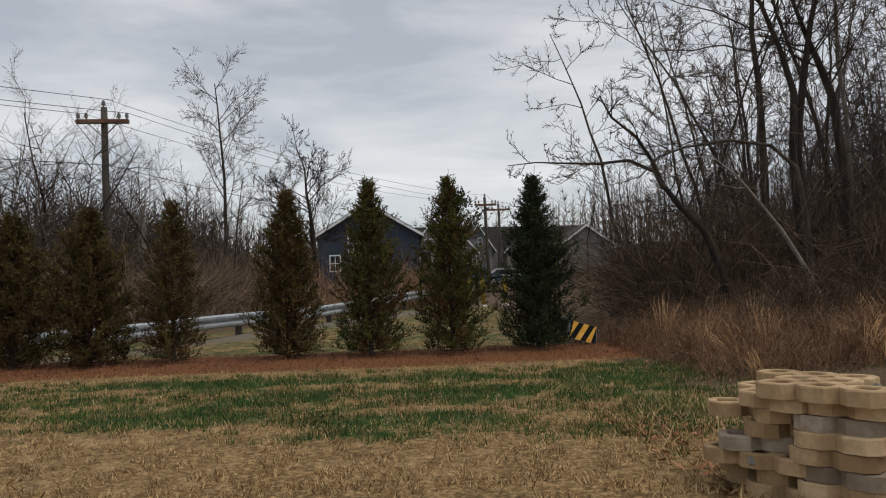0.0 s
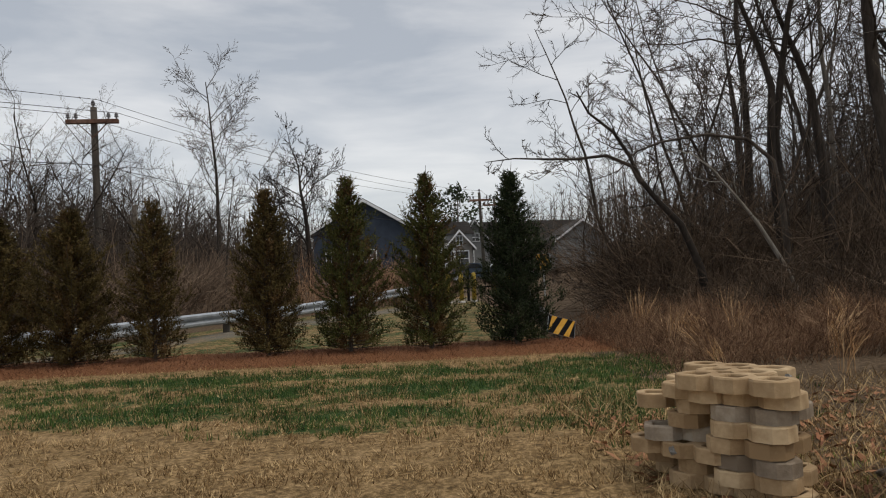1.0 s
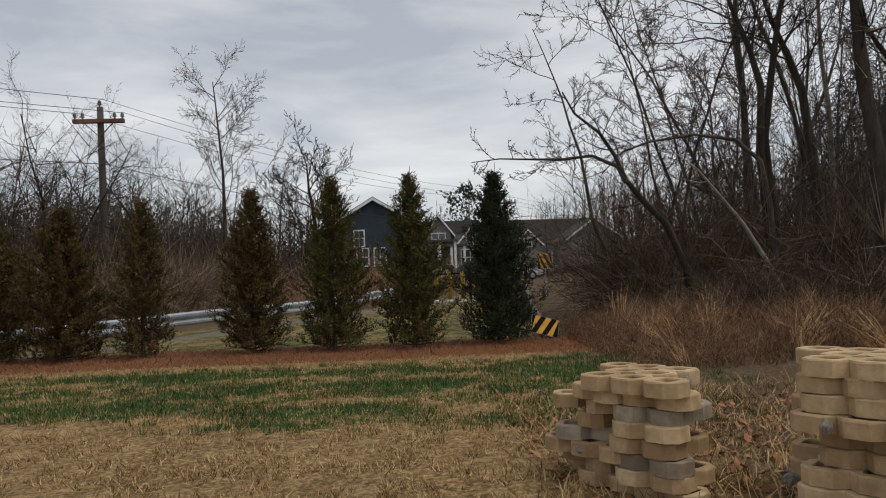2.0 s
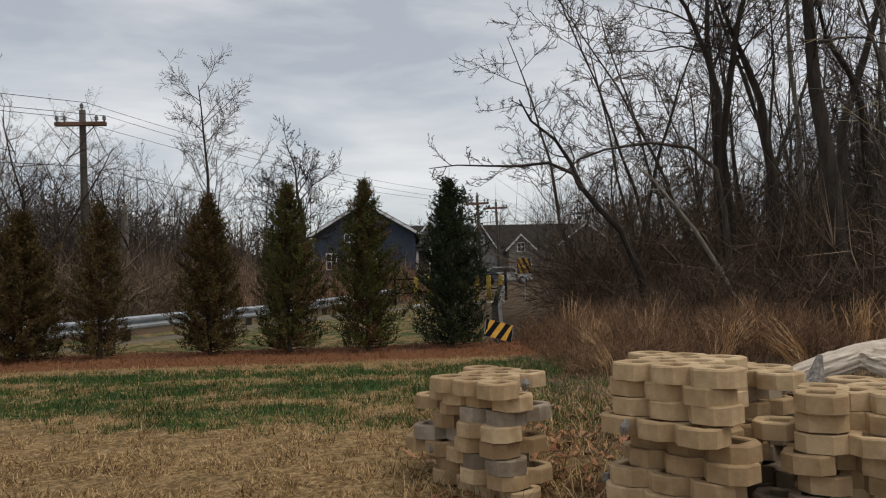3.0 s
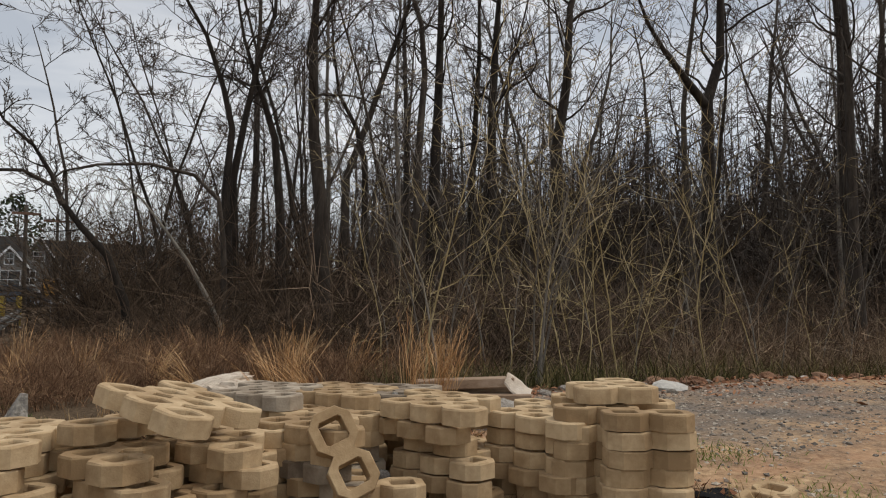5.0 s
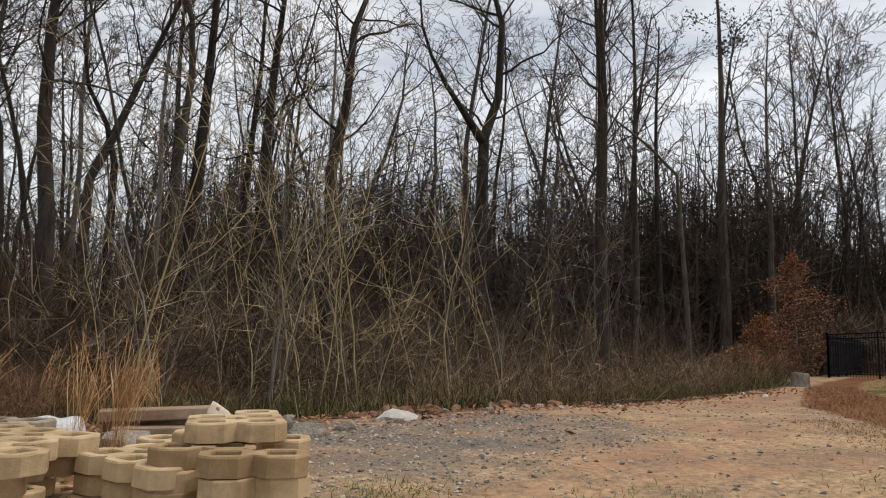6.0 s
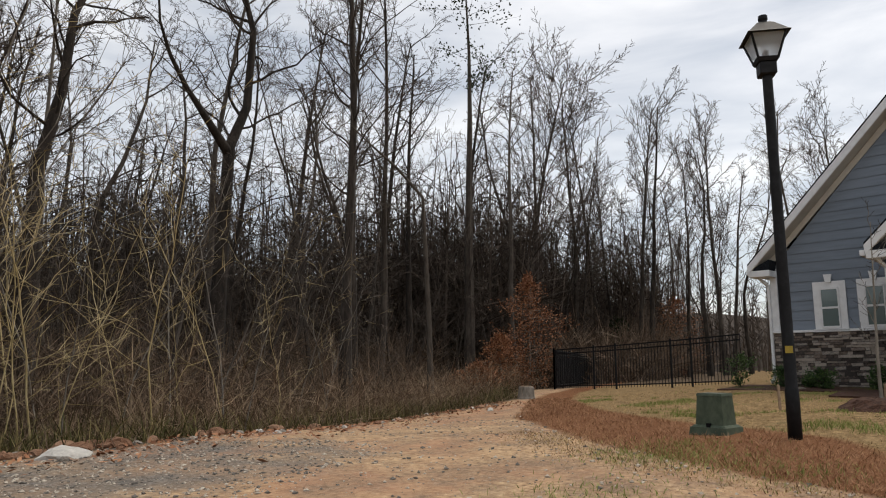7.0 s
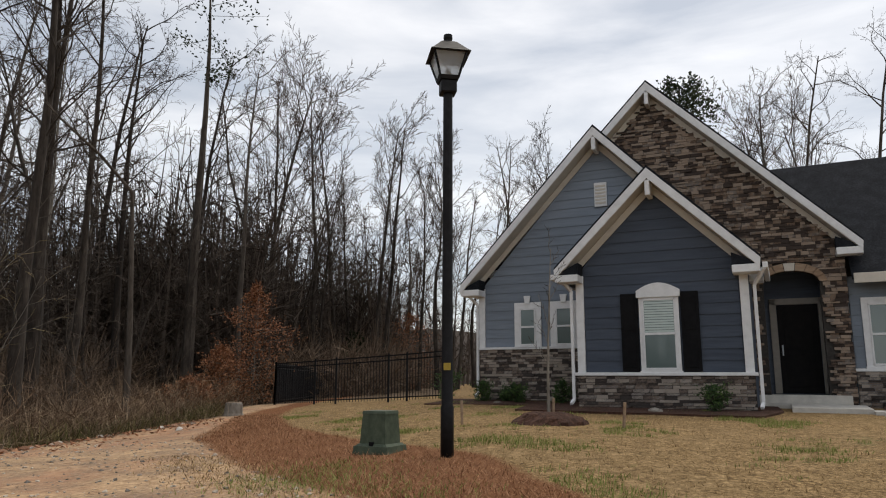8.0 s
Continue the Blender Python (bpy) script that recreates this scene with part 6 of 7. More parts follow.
def picket_fence(name_label, pts, height, spacing, joined=False):
    e = empty("metal_fence", pose(0, 0, 0), name_label, "fence", "garden fence")
    V, F = [], []
    for a, b in zip(pts, pts[1:]):
        a, b = Vector(a), Vector(b)
        d = b - a
        L = d.length
        for zz in (0.12, height - 0.16, height - 0.02):
            part("rail", bar_bm(a + Vector((0, 0, zz)), b + Vector((0, 0, zz)), 0.03, 0.035), BLACK, e)
        n = int(L / spacing)
        for k in range(n + 1):
            p = a + d * (k / n)
            if k % 18 == 0:
                part("post", bar_bm(p - Vector((0, 0, 0.15)), p + Vector((0, 0, height + 0.05)), 0.06, 0.06, 0.006), BLACK, e)
            elif joined:
                o = len(V)
                for zz in (0.04, height):
                    V += [p + Vector((-0.012, -0.012, zz)), p + Vector((0.012, -0.012, zz)), p + Vector((0.012, 0.012, zz)), p + Vector((-0.012, 0.012, zz))]
                F += [(o + i, o + (i + 1) % 4, o + 4 + (i + 1) % 4, o + 4 + i) for i in range(4)]
            else:
                part("picket", bar_bm(p + Vector((0, 0, 0.04)), p + Vector((0, 0, height)), 0.018, 0.018), BLACK, e)
    if joined:
        tagged(obj("picket_run", V, F, BLACK, e), kind="stuff")
    return e


FA = (29.3, 4.25, Z(29.3, 4.25))
picket_fence("black metal picket fence meeting the blue house", [FA, (27.6, 1.9, Z(27.6, 1.9)), (26.4, -0.4, Z(26.4, -0.4)), (25.5, -1.7, Z(25.5, -1.7))], 1.36, 0.105)
picket_fence("black metal picket fence running back down the garden", [FA, (45, 5.2, Z(45, 5.2)), (62, 6.2, Z(62, 6.2))], 1.36, 0.10, True)

# ---------------------------------------------------------------- the blue house
HA = math.degrees(math.atan2(-0.91706, -0.39875))
house = empty("house", pose(24.5, -2.52, 0, 0, 0, HA), "slate-blue gabled house with ledgestone base and white trim", "house")
GZ = 0.45
rs = random.Random(31)


def siding(poly_at, z0, z1, y, material, expo=0.235):
    """Lapped boards between heights, each clipped to the span poly_at(z)."""
    z = z0
    while z < z1 - 0.03:
        zt = min(z + expo, z1)
        a0, b0 = poly_at(z)
        a1, b1 = poly_at(zt)
        if b0 - a0 > 0.06:
            if b1 - a1 < 0.02:
                m = (a0 + b0) / 2
                a1, b1 = m - 0.01, m + 0.01
            V = [(a0, y - 0.022, z), (b0, y - 0.022, z), (b1, y - 0.006, zt + 0.012), (a1, y - 0.006, zt + 0.012), (a0, y + 0.004, z), (b0, y + 0.004, z), (b1, y + 0.004, zt + 0.012), (a1, y + 0.004, zt + 0.012)]
            F = [(0, 1, 2, 3), (5, 4, 7, 6), (1, 0, 4, 5), (3, 2, 6, 7), (0, 3, 7, 4), (2, 1, 5, 6)]
            obj("siding_board", V, F, material, house)
        z = zt


STONES = []
for k in range(6):
    rr = random.Random(40 + k)
    bm = box_bm(-0.5, 0.5, -0.5, 0.5, -0.5, 0.5)
    for v in bm.verts:
        v.co += Vector((rr.uniform(-0.06, 0.06), rr.uniform(-0.25, 0.1), rr.uniform(-0.09, 0.09)))
    me = bpy.data.meshes.new("ledgestone")
    bm.to_mesh(me)
    bm.free()
    me.materials.append(LEDGE)
    STONES.append(me)


def ledgestones(u0, u1, z0, z1, y, inside=None, joined=None):
    """Dry-stacked thin stones over a backing; joined collects them into lists."""
    z = z0
    while z < z1 - 0.03:
        h = rs.uniform(0.04, 0.095)
        h = min(h, z1 - z)
        u = u0 - rs.uniform(0, 0.15)
        while u < u1:
            w = rs.uniform(0.09, 0.30)
            a, b = max(u, u0), min(u + w, u1)
            u += w
            if b - a < 0.04:
                continue
            if inside and not inside((a + b) / 2, z + h / 2, (b - a) / 2):
                continue
            dep = rs.uniform(0.05, 0.085)
            if joined is None:
                o = new("ledgestone", rs.choice(STONES))
                o.parent = house
                o.matrix_basis = Matrix.LocRotScale(((a + b) / 2, y - dep / 2 + 0.02, z + h / 2), None, (b - a - 0.008, dep, h - 0.009))
            else:
                V, F = joined
                n = len(V)
                f = lambda s: rs.uniform(-s, s)
                for yy in (y - dep + 0.02, y + 0.02):
                    for uu, zz in ((a + 0.004, z + 0.004), (b - 0.004, z + 0.004), (b - 0.004, z + h - 0.004), (a + 0.004, z + h - 0.004)):
                        V.append((uu + f(0.004), yy + f(0.008), zz + f(0.006)))
                F += [(n, n + 1, n + 2, n + 3), (n + 1, n, n + 4, n + 5), (n + 2, n + 1, n + 5, n + 6), (n + 3, n + 2, n + 6, n + 7), (n, n + 3, n + 7, n + 4)]
        z += h


def gable_roof(mid, half, eave, peak, y0, y1, over=0.42):
    """Two roof slopes with white rake boards, soffits, a peak bracket and eave returns."""
    sl = (peak - eave) / half
    for s in (-1, 1):
        tip = (mid + s * half, eave)
        part("roof", prism_bm([(mid, peak), tip, (tip[0], tip[1] + 0.05), (mid, peak + 0.06)], y0 - over, y1), SHINGLE, house)
        part("rake_board", prism_bm([(mid, peak - 0.01), (tip[0], tip[1] - 0.01), (tip[0] - s * 0.02, tip[1] - 0.20), (mid, peak - 0.24)], y0 - over - 0.028, y0 - over), WHITE, house)
        part("soffit", prism_bm([(mid, peak - 0.22), (tip[0] - s * 0.05, tip[1] - 0.17), (tip[0] - s * 0.05, tip[1] - 0.19), (mid, peak - 0.245)], y0 - over, y0 + 0.01), SOFFIT, house)
        part("frieze_board", prism_bm([(mid, peak - 0.26), (mid + s * (half - 0.4), eave + 0.4 * sl - 0.26), (mid + s * (half - 0.42), eave + 0.4 * sl - 0.42), (mid, peak - 0.46)], y0 - 0.035, y0 - 0.005), SOFFIT, house)
        x0, x1 = sorted((tip[0] - s * 0.02, tip[0] - s * 0.54))
        ret = part("eave_return", box_bm(x0, x1, y0 - over - 0.02, y0, eave - 0.29, eave - 0.13, 0.01), WHITE, house)
        part("return_roof", prism_bm([(x0, eave - 0.12), (x1, eave - 0.12), (x1 if s < 0 else x0, eave + 0.13)], y0 - over, y0 - 0.01), SHINGLE, ret)
    part("peak_bracket", box_bm(mid - 0.05, mid + 0.05, y0 - over - 0.03, y0 - 0.02, peak - 0.62, peak - 0.28, 0.01), WHITE, house)


# left wing: wall, boards, stone base, gable
part("wing_wall", prism_bm([(0, GZ), (6.55, GZ), (6.55, 3.5), (3.28, 7.1), (0, 3.5)], 0.03, 9), SIDING, house)
w_sl = (7.1 - 3.5) / 3.28
siding(lambda z: (0.12, 3.0 if z < 3.7 else 6.4) if z < 3.5 else (max(0.12, (z - 3.5) / w_sl), 6.55 - (z - 3.5) / w_sl), 2.0, 7.05, 0.02, SIDING)
ledgestones(0.0, 3.05, GZ + 0.2, 1.93, 0.0)
part("stone_backing", box_bm(0.0, 3.1, -0.02, 0.02, GZ, 1.94), MORTAR, house)
part("stone_ledge", box_bm(-0.04, 3.1, -0.09, 0.02, 1.93, 1.99, 0.006), WHITE, house)
part("corner_board", box_bm(-0.03, 0.14, -0.04, 0.02, 1.99, 3.55, 0.004), WHITE, house)
gable_roof(3.28, 3.69, 3.62, 7.50, 0.0, 9)
vent = part("gable_vent", box_bm(3.17, 3.49, -0.04, 0.0, 5.49, 6.12, 0.008), WHITE, house)
for k in range(6):
    part("slat", box_bm(3.2, 3.46, -0.055, -0.035, 5.56 + k * 0.088, 5.605 + k * 0.088), SOFFIT, vent)

# bay in front
BY = -1.9
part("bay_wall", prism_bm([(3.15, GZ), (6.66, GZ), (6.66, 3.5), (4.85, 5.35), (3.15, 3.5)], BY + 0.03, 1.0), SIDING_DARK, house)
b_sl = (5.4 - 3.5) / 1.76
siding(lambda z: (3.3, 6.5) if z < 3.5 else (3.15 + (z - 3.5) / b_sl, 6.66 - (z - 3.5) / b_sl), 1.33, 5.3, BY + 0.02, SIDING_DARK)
ledgestones(3.12, 6.69, GZ + 0.06, 1.25, BY)
part("stone_backing", box_bm(3.12, 6.69, BY - 0.02, BY + 0.02, GZ, 1.26), MORTAR, house)
part("stone_ledge", box_bm(3.06, 6.75, BY - 0.1, BY + 0.02, 1.25, 1.32, 0.006), WHITE, house)
for u in (3.12, 6.52):
    part("corner_board", box_bm(u, u + 0.17, BY - 0.045, BY + 0.02, 1.32, 3.45, 0.004), WHITE, house)
gable_roof(4.85, 2.11, 3.57, 5.68, BY, 1.2)


def sash_window(u0, u1, z0, z1, y, blind, trim=0.11, head=0.0):
    w = part("window", box_bm(u0 - trim, u1 + trim, y - 0.05, y - 0.012, z0 - 0.04, z1 + trim), WHITE, house)
    part("pane", box_bm(u0 + 0.03, u1 - 0.03, y - 0.058, y - 0.05, z0 + 0.03, z1 - 0.03), PANE, w)
    mid = (z0 + z1) / 2
    for a, b, c, d in ((u0, u1, z0, z0 + 0.045), (u0, u1, z1 - 0.045, z1), (u0, u1, mid - 0.025, mid + 0.025), (u0, u0 + 0.035, z0, z1), (u1 - 0.035, u1, z0, z1)):
        part("sash_bar", box_bm(a, b, y - 0.07, y - 0.05, c, d, 0.003), WHITE, w)
    part("sill", box_bm(u0 - trim - 0.02, u1 + trim + 0.02, y - 0.09, y - 0.01, z0 - 0.07, z0 - 0.02, 0.004), WHITE, w)
    if blind:
        n = int((z1 - mid) / 0.055)
        for k in range(n):
            part("blind_slat", box_bm(u0 + 0.04, u1 - 0.04, y - 0.0605, y - 0.0585, mid + 0.03 + k * 0.055, mid + 0.072 + k * 0.055), BLIND, w)
    return w


for u0 in (1.12, 2.08):
    w = sash_window(u0, u0 + 0.42, 2.02, 2.98, 0.0, False, 0.15)
    part("keystone", prism_bm([(u0 + 0.15, 3.1), (u0 + 0.27, 3.1), (u0 + 0.30, 3.3), (u0 + 0.12, 3.3)], -0.085, -0.04), WHITE, w)
big = sash_window(4.56, 5.24, 1.37, 2.88, BY, True, 0.07)
arch = [(4.45 + 0.9 * k / 10, 2.95 + 0.26 * math.sin(math.pi * (0.12 + 0.76 * k / 10))) for k in range(11)]
part("arched_head", prism_bm([(4.45, 2.9), (5.35, 2.9)] + arch[::-1], BY - 0.1, BY - 0.02), WHITE, big)
for u0, u1 in ((4.10, 4.46), (5.35, 5.71)):
    s = part("shutter", box_bm(u0, u1, BY - 0.06, BY - 0.022, 1.33, 3.0, 0.006), BLACKFLAT, house, "black panelled shutter")
    for z0, z1 in ((1.42, 2.1), (2.2, 2.9)):
        part("panel", box_bm(u0 + 0.06, u1 - 0.06, BY - 0.07, BY - 0.058, z0, z1, 0.004), BLACKFLAT, s)

# stone gable, arched porch, door
SY = 0.75
m_u, m_half, m_eave, m_peak = 4.51, 4.50, 4.23, 8.80
m_sl = (m_peak - m_eave) / m_half
under = lambda u: m_peak - 0.3 - abs(u - m_u) * m_sl


def door_arch(u):
    return 3.42 + 0.27 * math.sqrt(max(0.0, 1 - ((u - 7.5) / 0.595) ** 2))


def in_gable(u, z, hw):
    if z > under(abs(u - m_u) + hw + m_u):
        return False
    if 6.905 < u + hw and u - hw < 8.095 and z < door_arch(min(8.08, max(6.92, u))) + (0.2 if 6.82 < u < 8.18 else 0) and z < 3.9:
        return False
    return True


bmg = prism_bm([(6.3, GZ), (6.905, GZ), (6.905, 3.75), (6.3, 3.75)], SY + 0.02, SY + 0.32)
prism_bm([(8.095, GZ), (8.62, GZ), (8.62, 3.75), (8.095, 3.75)], SY + 0.02, SY + 0.32, bmg)
for k in range(10):
    ua, ub = 6.905 + 0.119 * k, 6.905 + 0.119 * (k + 1)
    prism_bm([(ua, door_arch(ua)), (ub, door_arch(ub)), (ub, 3.75), (ua, 3.75)], SY + 0.02, SY + 0.32, bmg)
prism_bm([(1.6, 3.75), (8.62, 3.75), (8.62, under(8.62)), (m_u, m_peak - 0.3), (1.6, under(1.6))], SY + 0.02, SY + 0.32, bmg)
part("gable_backing", bmg, MORTAR, house)
GV, GF = [], []
ledgestones(6.35, 8.64, GZ + 0.1, 3.3, SY, in_gable, (GV, GF))
ledgestones(2.6, 8.64, 3.3, 8.5, SY, in_gable, (GV, GF))
tagged(obj("stone_cladding", GV, GF, LEDGE_ISL, house), kind="stuff")
for k in range(9):
    a0, a1 = math.pi * (1 - k / 9), math.pi * (1 - (k + 1) / 9)
    pts = [(7.5 + r * math.cos(a), 3.4 + rz * math.sin(a)) for a, r, rz in ((a0, 0.595, 0.28), (a1 + 0.02, 0.595, 0.28), (a1 + 0.02, 0.75, 0.46), (a0, 0.75, 0.46))]
    part("arch_stone", prism_bm(pts, SY - 0.06, SY + 0.02), SOFFIT if k == 4 else LUMBER, house)
gable_roof(m_u, m_half, m_eave, m_peak, SY, 8.0, 0.35)
DY = 1.6
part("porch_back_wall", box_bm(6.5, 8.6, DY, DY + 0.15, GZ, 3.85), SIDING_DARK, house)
part("porch_side_wall", box_bm(6.74, 6.89, SY + 0.3, DY, GZ, 3.85), DOORTRIM, house)
part("porch_side_wall", box_bm(8.2, 8.35, SY + 0.3, DY, GZ, 3.85), DOORTRIM, house)
part("porch_ceiling", box_bm(6.74, 8.35, SY + 0.3, DY, 3.78, 3.86), SOFFIT, house)
dr = part("door", box_bm(7.15, 8.03, DY - 0.05, DY - 0.005, 0.87, 2.96, 0.004), DOOR, house, "black front door in a greige casing")
for z0, z1 in ((1.0, 1.75), (1.9, 2.82)):
    part("panel", box_bm(7.28, 7.9, DY - 0.058, DY - 0.05, z0, z1, 0.004), DOOR, dr)
part("door_handle", bar_bm((7.22, DY - 0.09, 1.75), (7.22, DY - 0.09, 2.0), 0.03, 0.03), GALV, dr)
for a, b, c, d in ((6.99, 7.14, 0.86, 3.11), (8.04, 8.18, 0.86, 3.11), (6.99, 8.18, 2.97, 3.12)):
    part("door_casing", box_bm(a, b, DY - 0.07, DY, c, d, 0.004), DOORTRIM, house)
part("porch_floor", box_bm(6.6, 8.5, SY - 0.4, DY, GZ - 0.2, 0.84, 0.01), PAVING, house)
part("porch_step", box_bm(6.75, 8.3, SY - 0.8, SY - 0.4, GZ - 0.2, 0.66, 0.01), PAVING, house)

# right part of the front, with the long main roof
part("right_wall", box_bm(8.5, 15.0, 0.92, 6, GZ - 0.3, 3.5), SIDING, house)
siding(lambda z: (8.66, 14.9), 1.44, 3.45, 0.90, SIDING)
part("stone_ledge", box_bm(8.64, 15, 0.8, 0.92, 1.36, 1.43, 0.006), WHITE, house)
ledgestones(8.66, 10.4, GZ - 0.1, 1.36, 0.88)
sash_window(9.0, 9.85, 1.49, 2.87, 0.89, False, 0.13)
AX = Matrix(((0, 1, 0, 7.0), (1, 0, 0, 0), (0, 0, 1, 0), (0, 0, 0, 1)))
part("main_roof", prism_bm([(1.12, 4.106), (4.6, 7.23), (9.8, 3.4), (9.8, 3.3), (4.6, 7.1), (1.12, 4.0)], 0, 9.5), SHINGLE, house).matrix_basis = AX
part("main_roof", prism_bm([(0.4, 3.46), (1.12, 4.106), (1.12, 4.0), (0.4, 3.36)], 1.72, 9.5), SHINGLE, house).matrix_basis = AX
part("eave_board", box_bm(8.75, 16, 0.35, 0.39, 3.28, 3.5, 0.004), SOFFIT, house)


def downspout(u, y, z0, z1, jog):
    pts = [(u - jog, y - 0.35, z1), (u, y - 0.06, z1 - 0.28), (u, y - 0.06, z0 + 0.45), (u, y - 0.06, z0 + 0.12), (u - 0.03, y - 0.2, z0 + 0.03)]
    for a, b in zip(pts, pts[1:]):
        part("downspout", bar_bm(a, b, 0.065, 0.065, 0.006), WHITE, house)


downspout(-0.06, 0.0, 0.7, 3.4, 0.2)
downspout(3.02, BY, 0.62, 3.4, 0.2)
downspout(6.80, BY, 0.6, 3.35, -0.2)
for u0, u1, y, z in ((-0.45, -0.35, -0.4, 3.4), (2.64, 2.74, BY - 0.4, 3.35), (6.98, 7.08, BY - 0.4, 3.35)):
    part("gutter", box_bm(u0, u1, y, y + 2.2 if y < -1 else 8, z, z + 0.12, 0.01), WHITE, house)


# front garden: bed, walk, shrubs, young tree with stakes, sidewalk
def hw(u, w, z=0.0):
    """House coordinates to the world."""
    return house.matrix_basis @ Vector((u, w, z))


def bed(poly, z, material, name_, label, category):
    """Slightly mounded bed following the ground."""
    bm = bmesh.new()
    c = [hw(u, w) for u, w in poly]
    top = [bm.verts.new((p.x, p.y, Z(p.x, p.y) + z)) for p in c]
    bot = [bm.verts.new((p.x, p.y, Z(p.x, p.y) - 0.1)) for p in c]
    bm.faces.new(top)
    for i in range(len(c)):
        j = (i + 1) % len(c)
        bm.faces.new((top[j], top[i], bot[i], bot[j]))
    bmesh.ops.triangulate(bm, faces=[f for f in bm.faces if len(f.verts) > 4])
    return tagged(part(name_, bm, material, None), label, category)


MULCH = mat("dark_bark_mulch", [(0.03, 0.014, 0.009), (0.06, 0.028, 0.018), (0.10, 0.05, 0.032)], 20, 0.97, 0.03, 50)
bed([(-0.9, -1.5), (1.9, -1.8), (2.2, -3.5), (6.8, -3.7), (7.15, -1.9), (7.0, 0.3), (6.75, 0.3), (6.75, -1.85), (3.1, -1.85), (3.1, 0.05), (-0.8, 0.05)], 0.035, MULCH, "mulch_bed", "dark bark mulch bed along the house front", "garden bed")
bed([(8.9, -1.2), (12.5, -1.2), (12.5, 0.85), (9.1, 0.85)], 0.05, MULCH, "mulch_bed", "dark bark mulch bed beside the porch", "garden bed")
bed([(7.3, -1.5), (8.7, -1.5), (8.7, 0.0), (7.3, 0.0)], 0.10, PAVING, "front_walk", "pale concrete front walk below the porch", "walk")
bed([(8.7, -1.7), (14, -1.7), (14, -1.1), (8.7, -1.1)], 0.07, PAVING, "front_walk", "pale concrete walk along the front bed", "walk")
for i, (u, w, h, r) in enumerate(((0.3, -0.55, 0.36, 0.22), (1.3, -0.9, 0.30, 0.24), (2.4, -0.7, 0.4, 0.2), (5.9, -2.45, 0.36, 0.26), (-0.7, -0.6, 0.62, 0.30), (0.9, -0.5, 0.22, 0.16), (9.8, 0.3, 0.4, 0.3))):
    p = hw(u, w)
    leafy("shrub", "small green shrub in the mulch bed", "shrub", p.x, p.y, h * 1.35, r * 1.25, 900, 0.055, SHRUB, BARK, 500 + i, 0.1, None, "foundation shrubs", 0.012, 0.4)
rb = random.Random(3)


def rock(x, y, s, material=ROCK, label="rough grey-tan stone lying on the bare ground", group="loose stones", flat=0.6, name_="stone", lift=0.0):
    bm = bmesh.new()
    bmesh.ops.create_icosphere(bm, subdivisions=2, radius=1)
    o = Vector((rb.uniform(0, 50), 0, 0))
    for v in bm.verts:
        n = noise.noise(v.co * 1.1 + o)
        v.co *= 1 + 0.45 * n + 0.12 * noise.noise(v.co * 3.2 + o)
        v.co.z *= flat
    ob = part(name_, bm, material, None)
    ob.matrix_basis = pose(x, y, Z(x, y) + s * 0.25 * flat + lift, rb.uniform(-8, 8), rb.uniform(-8, 8), rb.uniform(0, 360)) @ Matrix.Diagonal((s, s * rb.uniform(0.6, 0.95), s * rb.uniform(0.7, 1), 1))
    return tagged(ob, label, "stone", group)


for u, w, s in ((0.9, -1.2, 0.12), (4.9, -3.0, 0.16), (8.9, -2.2, 0.12)):
    p = hw(u, w)
    rock(p.x, p.y, s, label="pale stone at the edge of the mulch bed", group="bed stones")

TX, TY = 17.0, -3.45
yt = empty("young_tree", pose(TX, TY, Z(TX, TY) - 0.02), "thin newly planted bare tree in a mulch ring", "tree")
gy = grown(seed=77, height=3.0, r0=0.032, counts=(10, 4, 2), start=(0.35, 0.2, 0.2), ratio=(0.28, 0.4, 0.4), angle=(42, 40, 40), lift=0.1, twig=0.004, bend=0.02)
obj("trunk", gy.trunk[0], gy.trunk[1], BARK_PALE, yt, smooth=True)
obj("crown", gy.crown[0], gy.crown[1], TWIG_DARK, yt)
for dx, dy in ((-0.15, 1.35), (-1.0, -0.95), (0.25, -0.1)):
    s = empty("tree_stake", pose(TX + dx, TY + dy, Z(TX + dx, TY + dy), rb.uniform(-6, 6), rb.uniform(-6, 6), 20), "short tan wooden tree stake in the lawn", "stake", "tree stakes")
    part("stake_body", bar_bm((0, 0, -0.1), (0, 0, 0.36), 0.035, 0.035, 0.003), LUMBER, s)
bmm = lathe_bm([(0.62, -0.05), (0.56, 0.04), (0.47, 0.09), (0.36, 0.13), (0.24, 0.17), (0.13, 0.17), (0.05, 0.16)], 34)
for v in bmm.verts:
    v.co *= 1 + 0.16 * noise.noise(v.co * 4) + 0.12 * noise.noise(v.co * 13)
mr = part("mulch_ring", bmm, MULCH, None)
mr.matrix_basis = pose(TX - 0.15, TY, Z(TX, TY))
tagged(mr, "mounded dark mulch ring under the young tree", "mulch")

sw = bmesh.new()
for u0, u1 in ((0, 1.5), (1.515, 3.0), (3.015, 4.5), (4.515, 6.0)):
    box_bm(u0, u1, 0, 1.4, -0.12, 0.03, bm=sw)
sidewalk = part("sidewalk", sw, PAVING, None)
sidewalk.matrix_basis = pose(10.55, -4.3, Z(10.5, -5) + 0.02, 0, 0, HA - 8)
sidewalk.data.transform(Matrix.Translation((0, -1.4, 0)))
tagged(sidewalk, "pale concrete sidewalk slabs at the lawn's edge", "sidewalk", kind="structure")

# ---------------------------------------------------------------- debris behind the piles and along the dirt


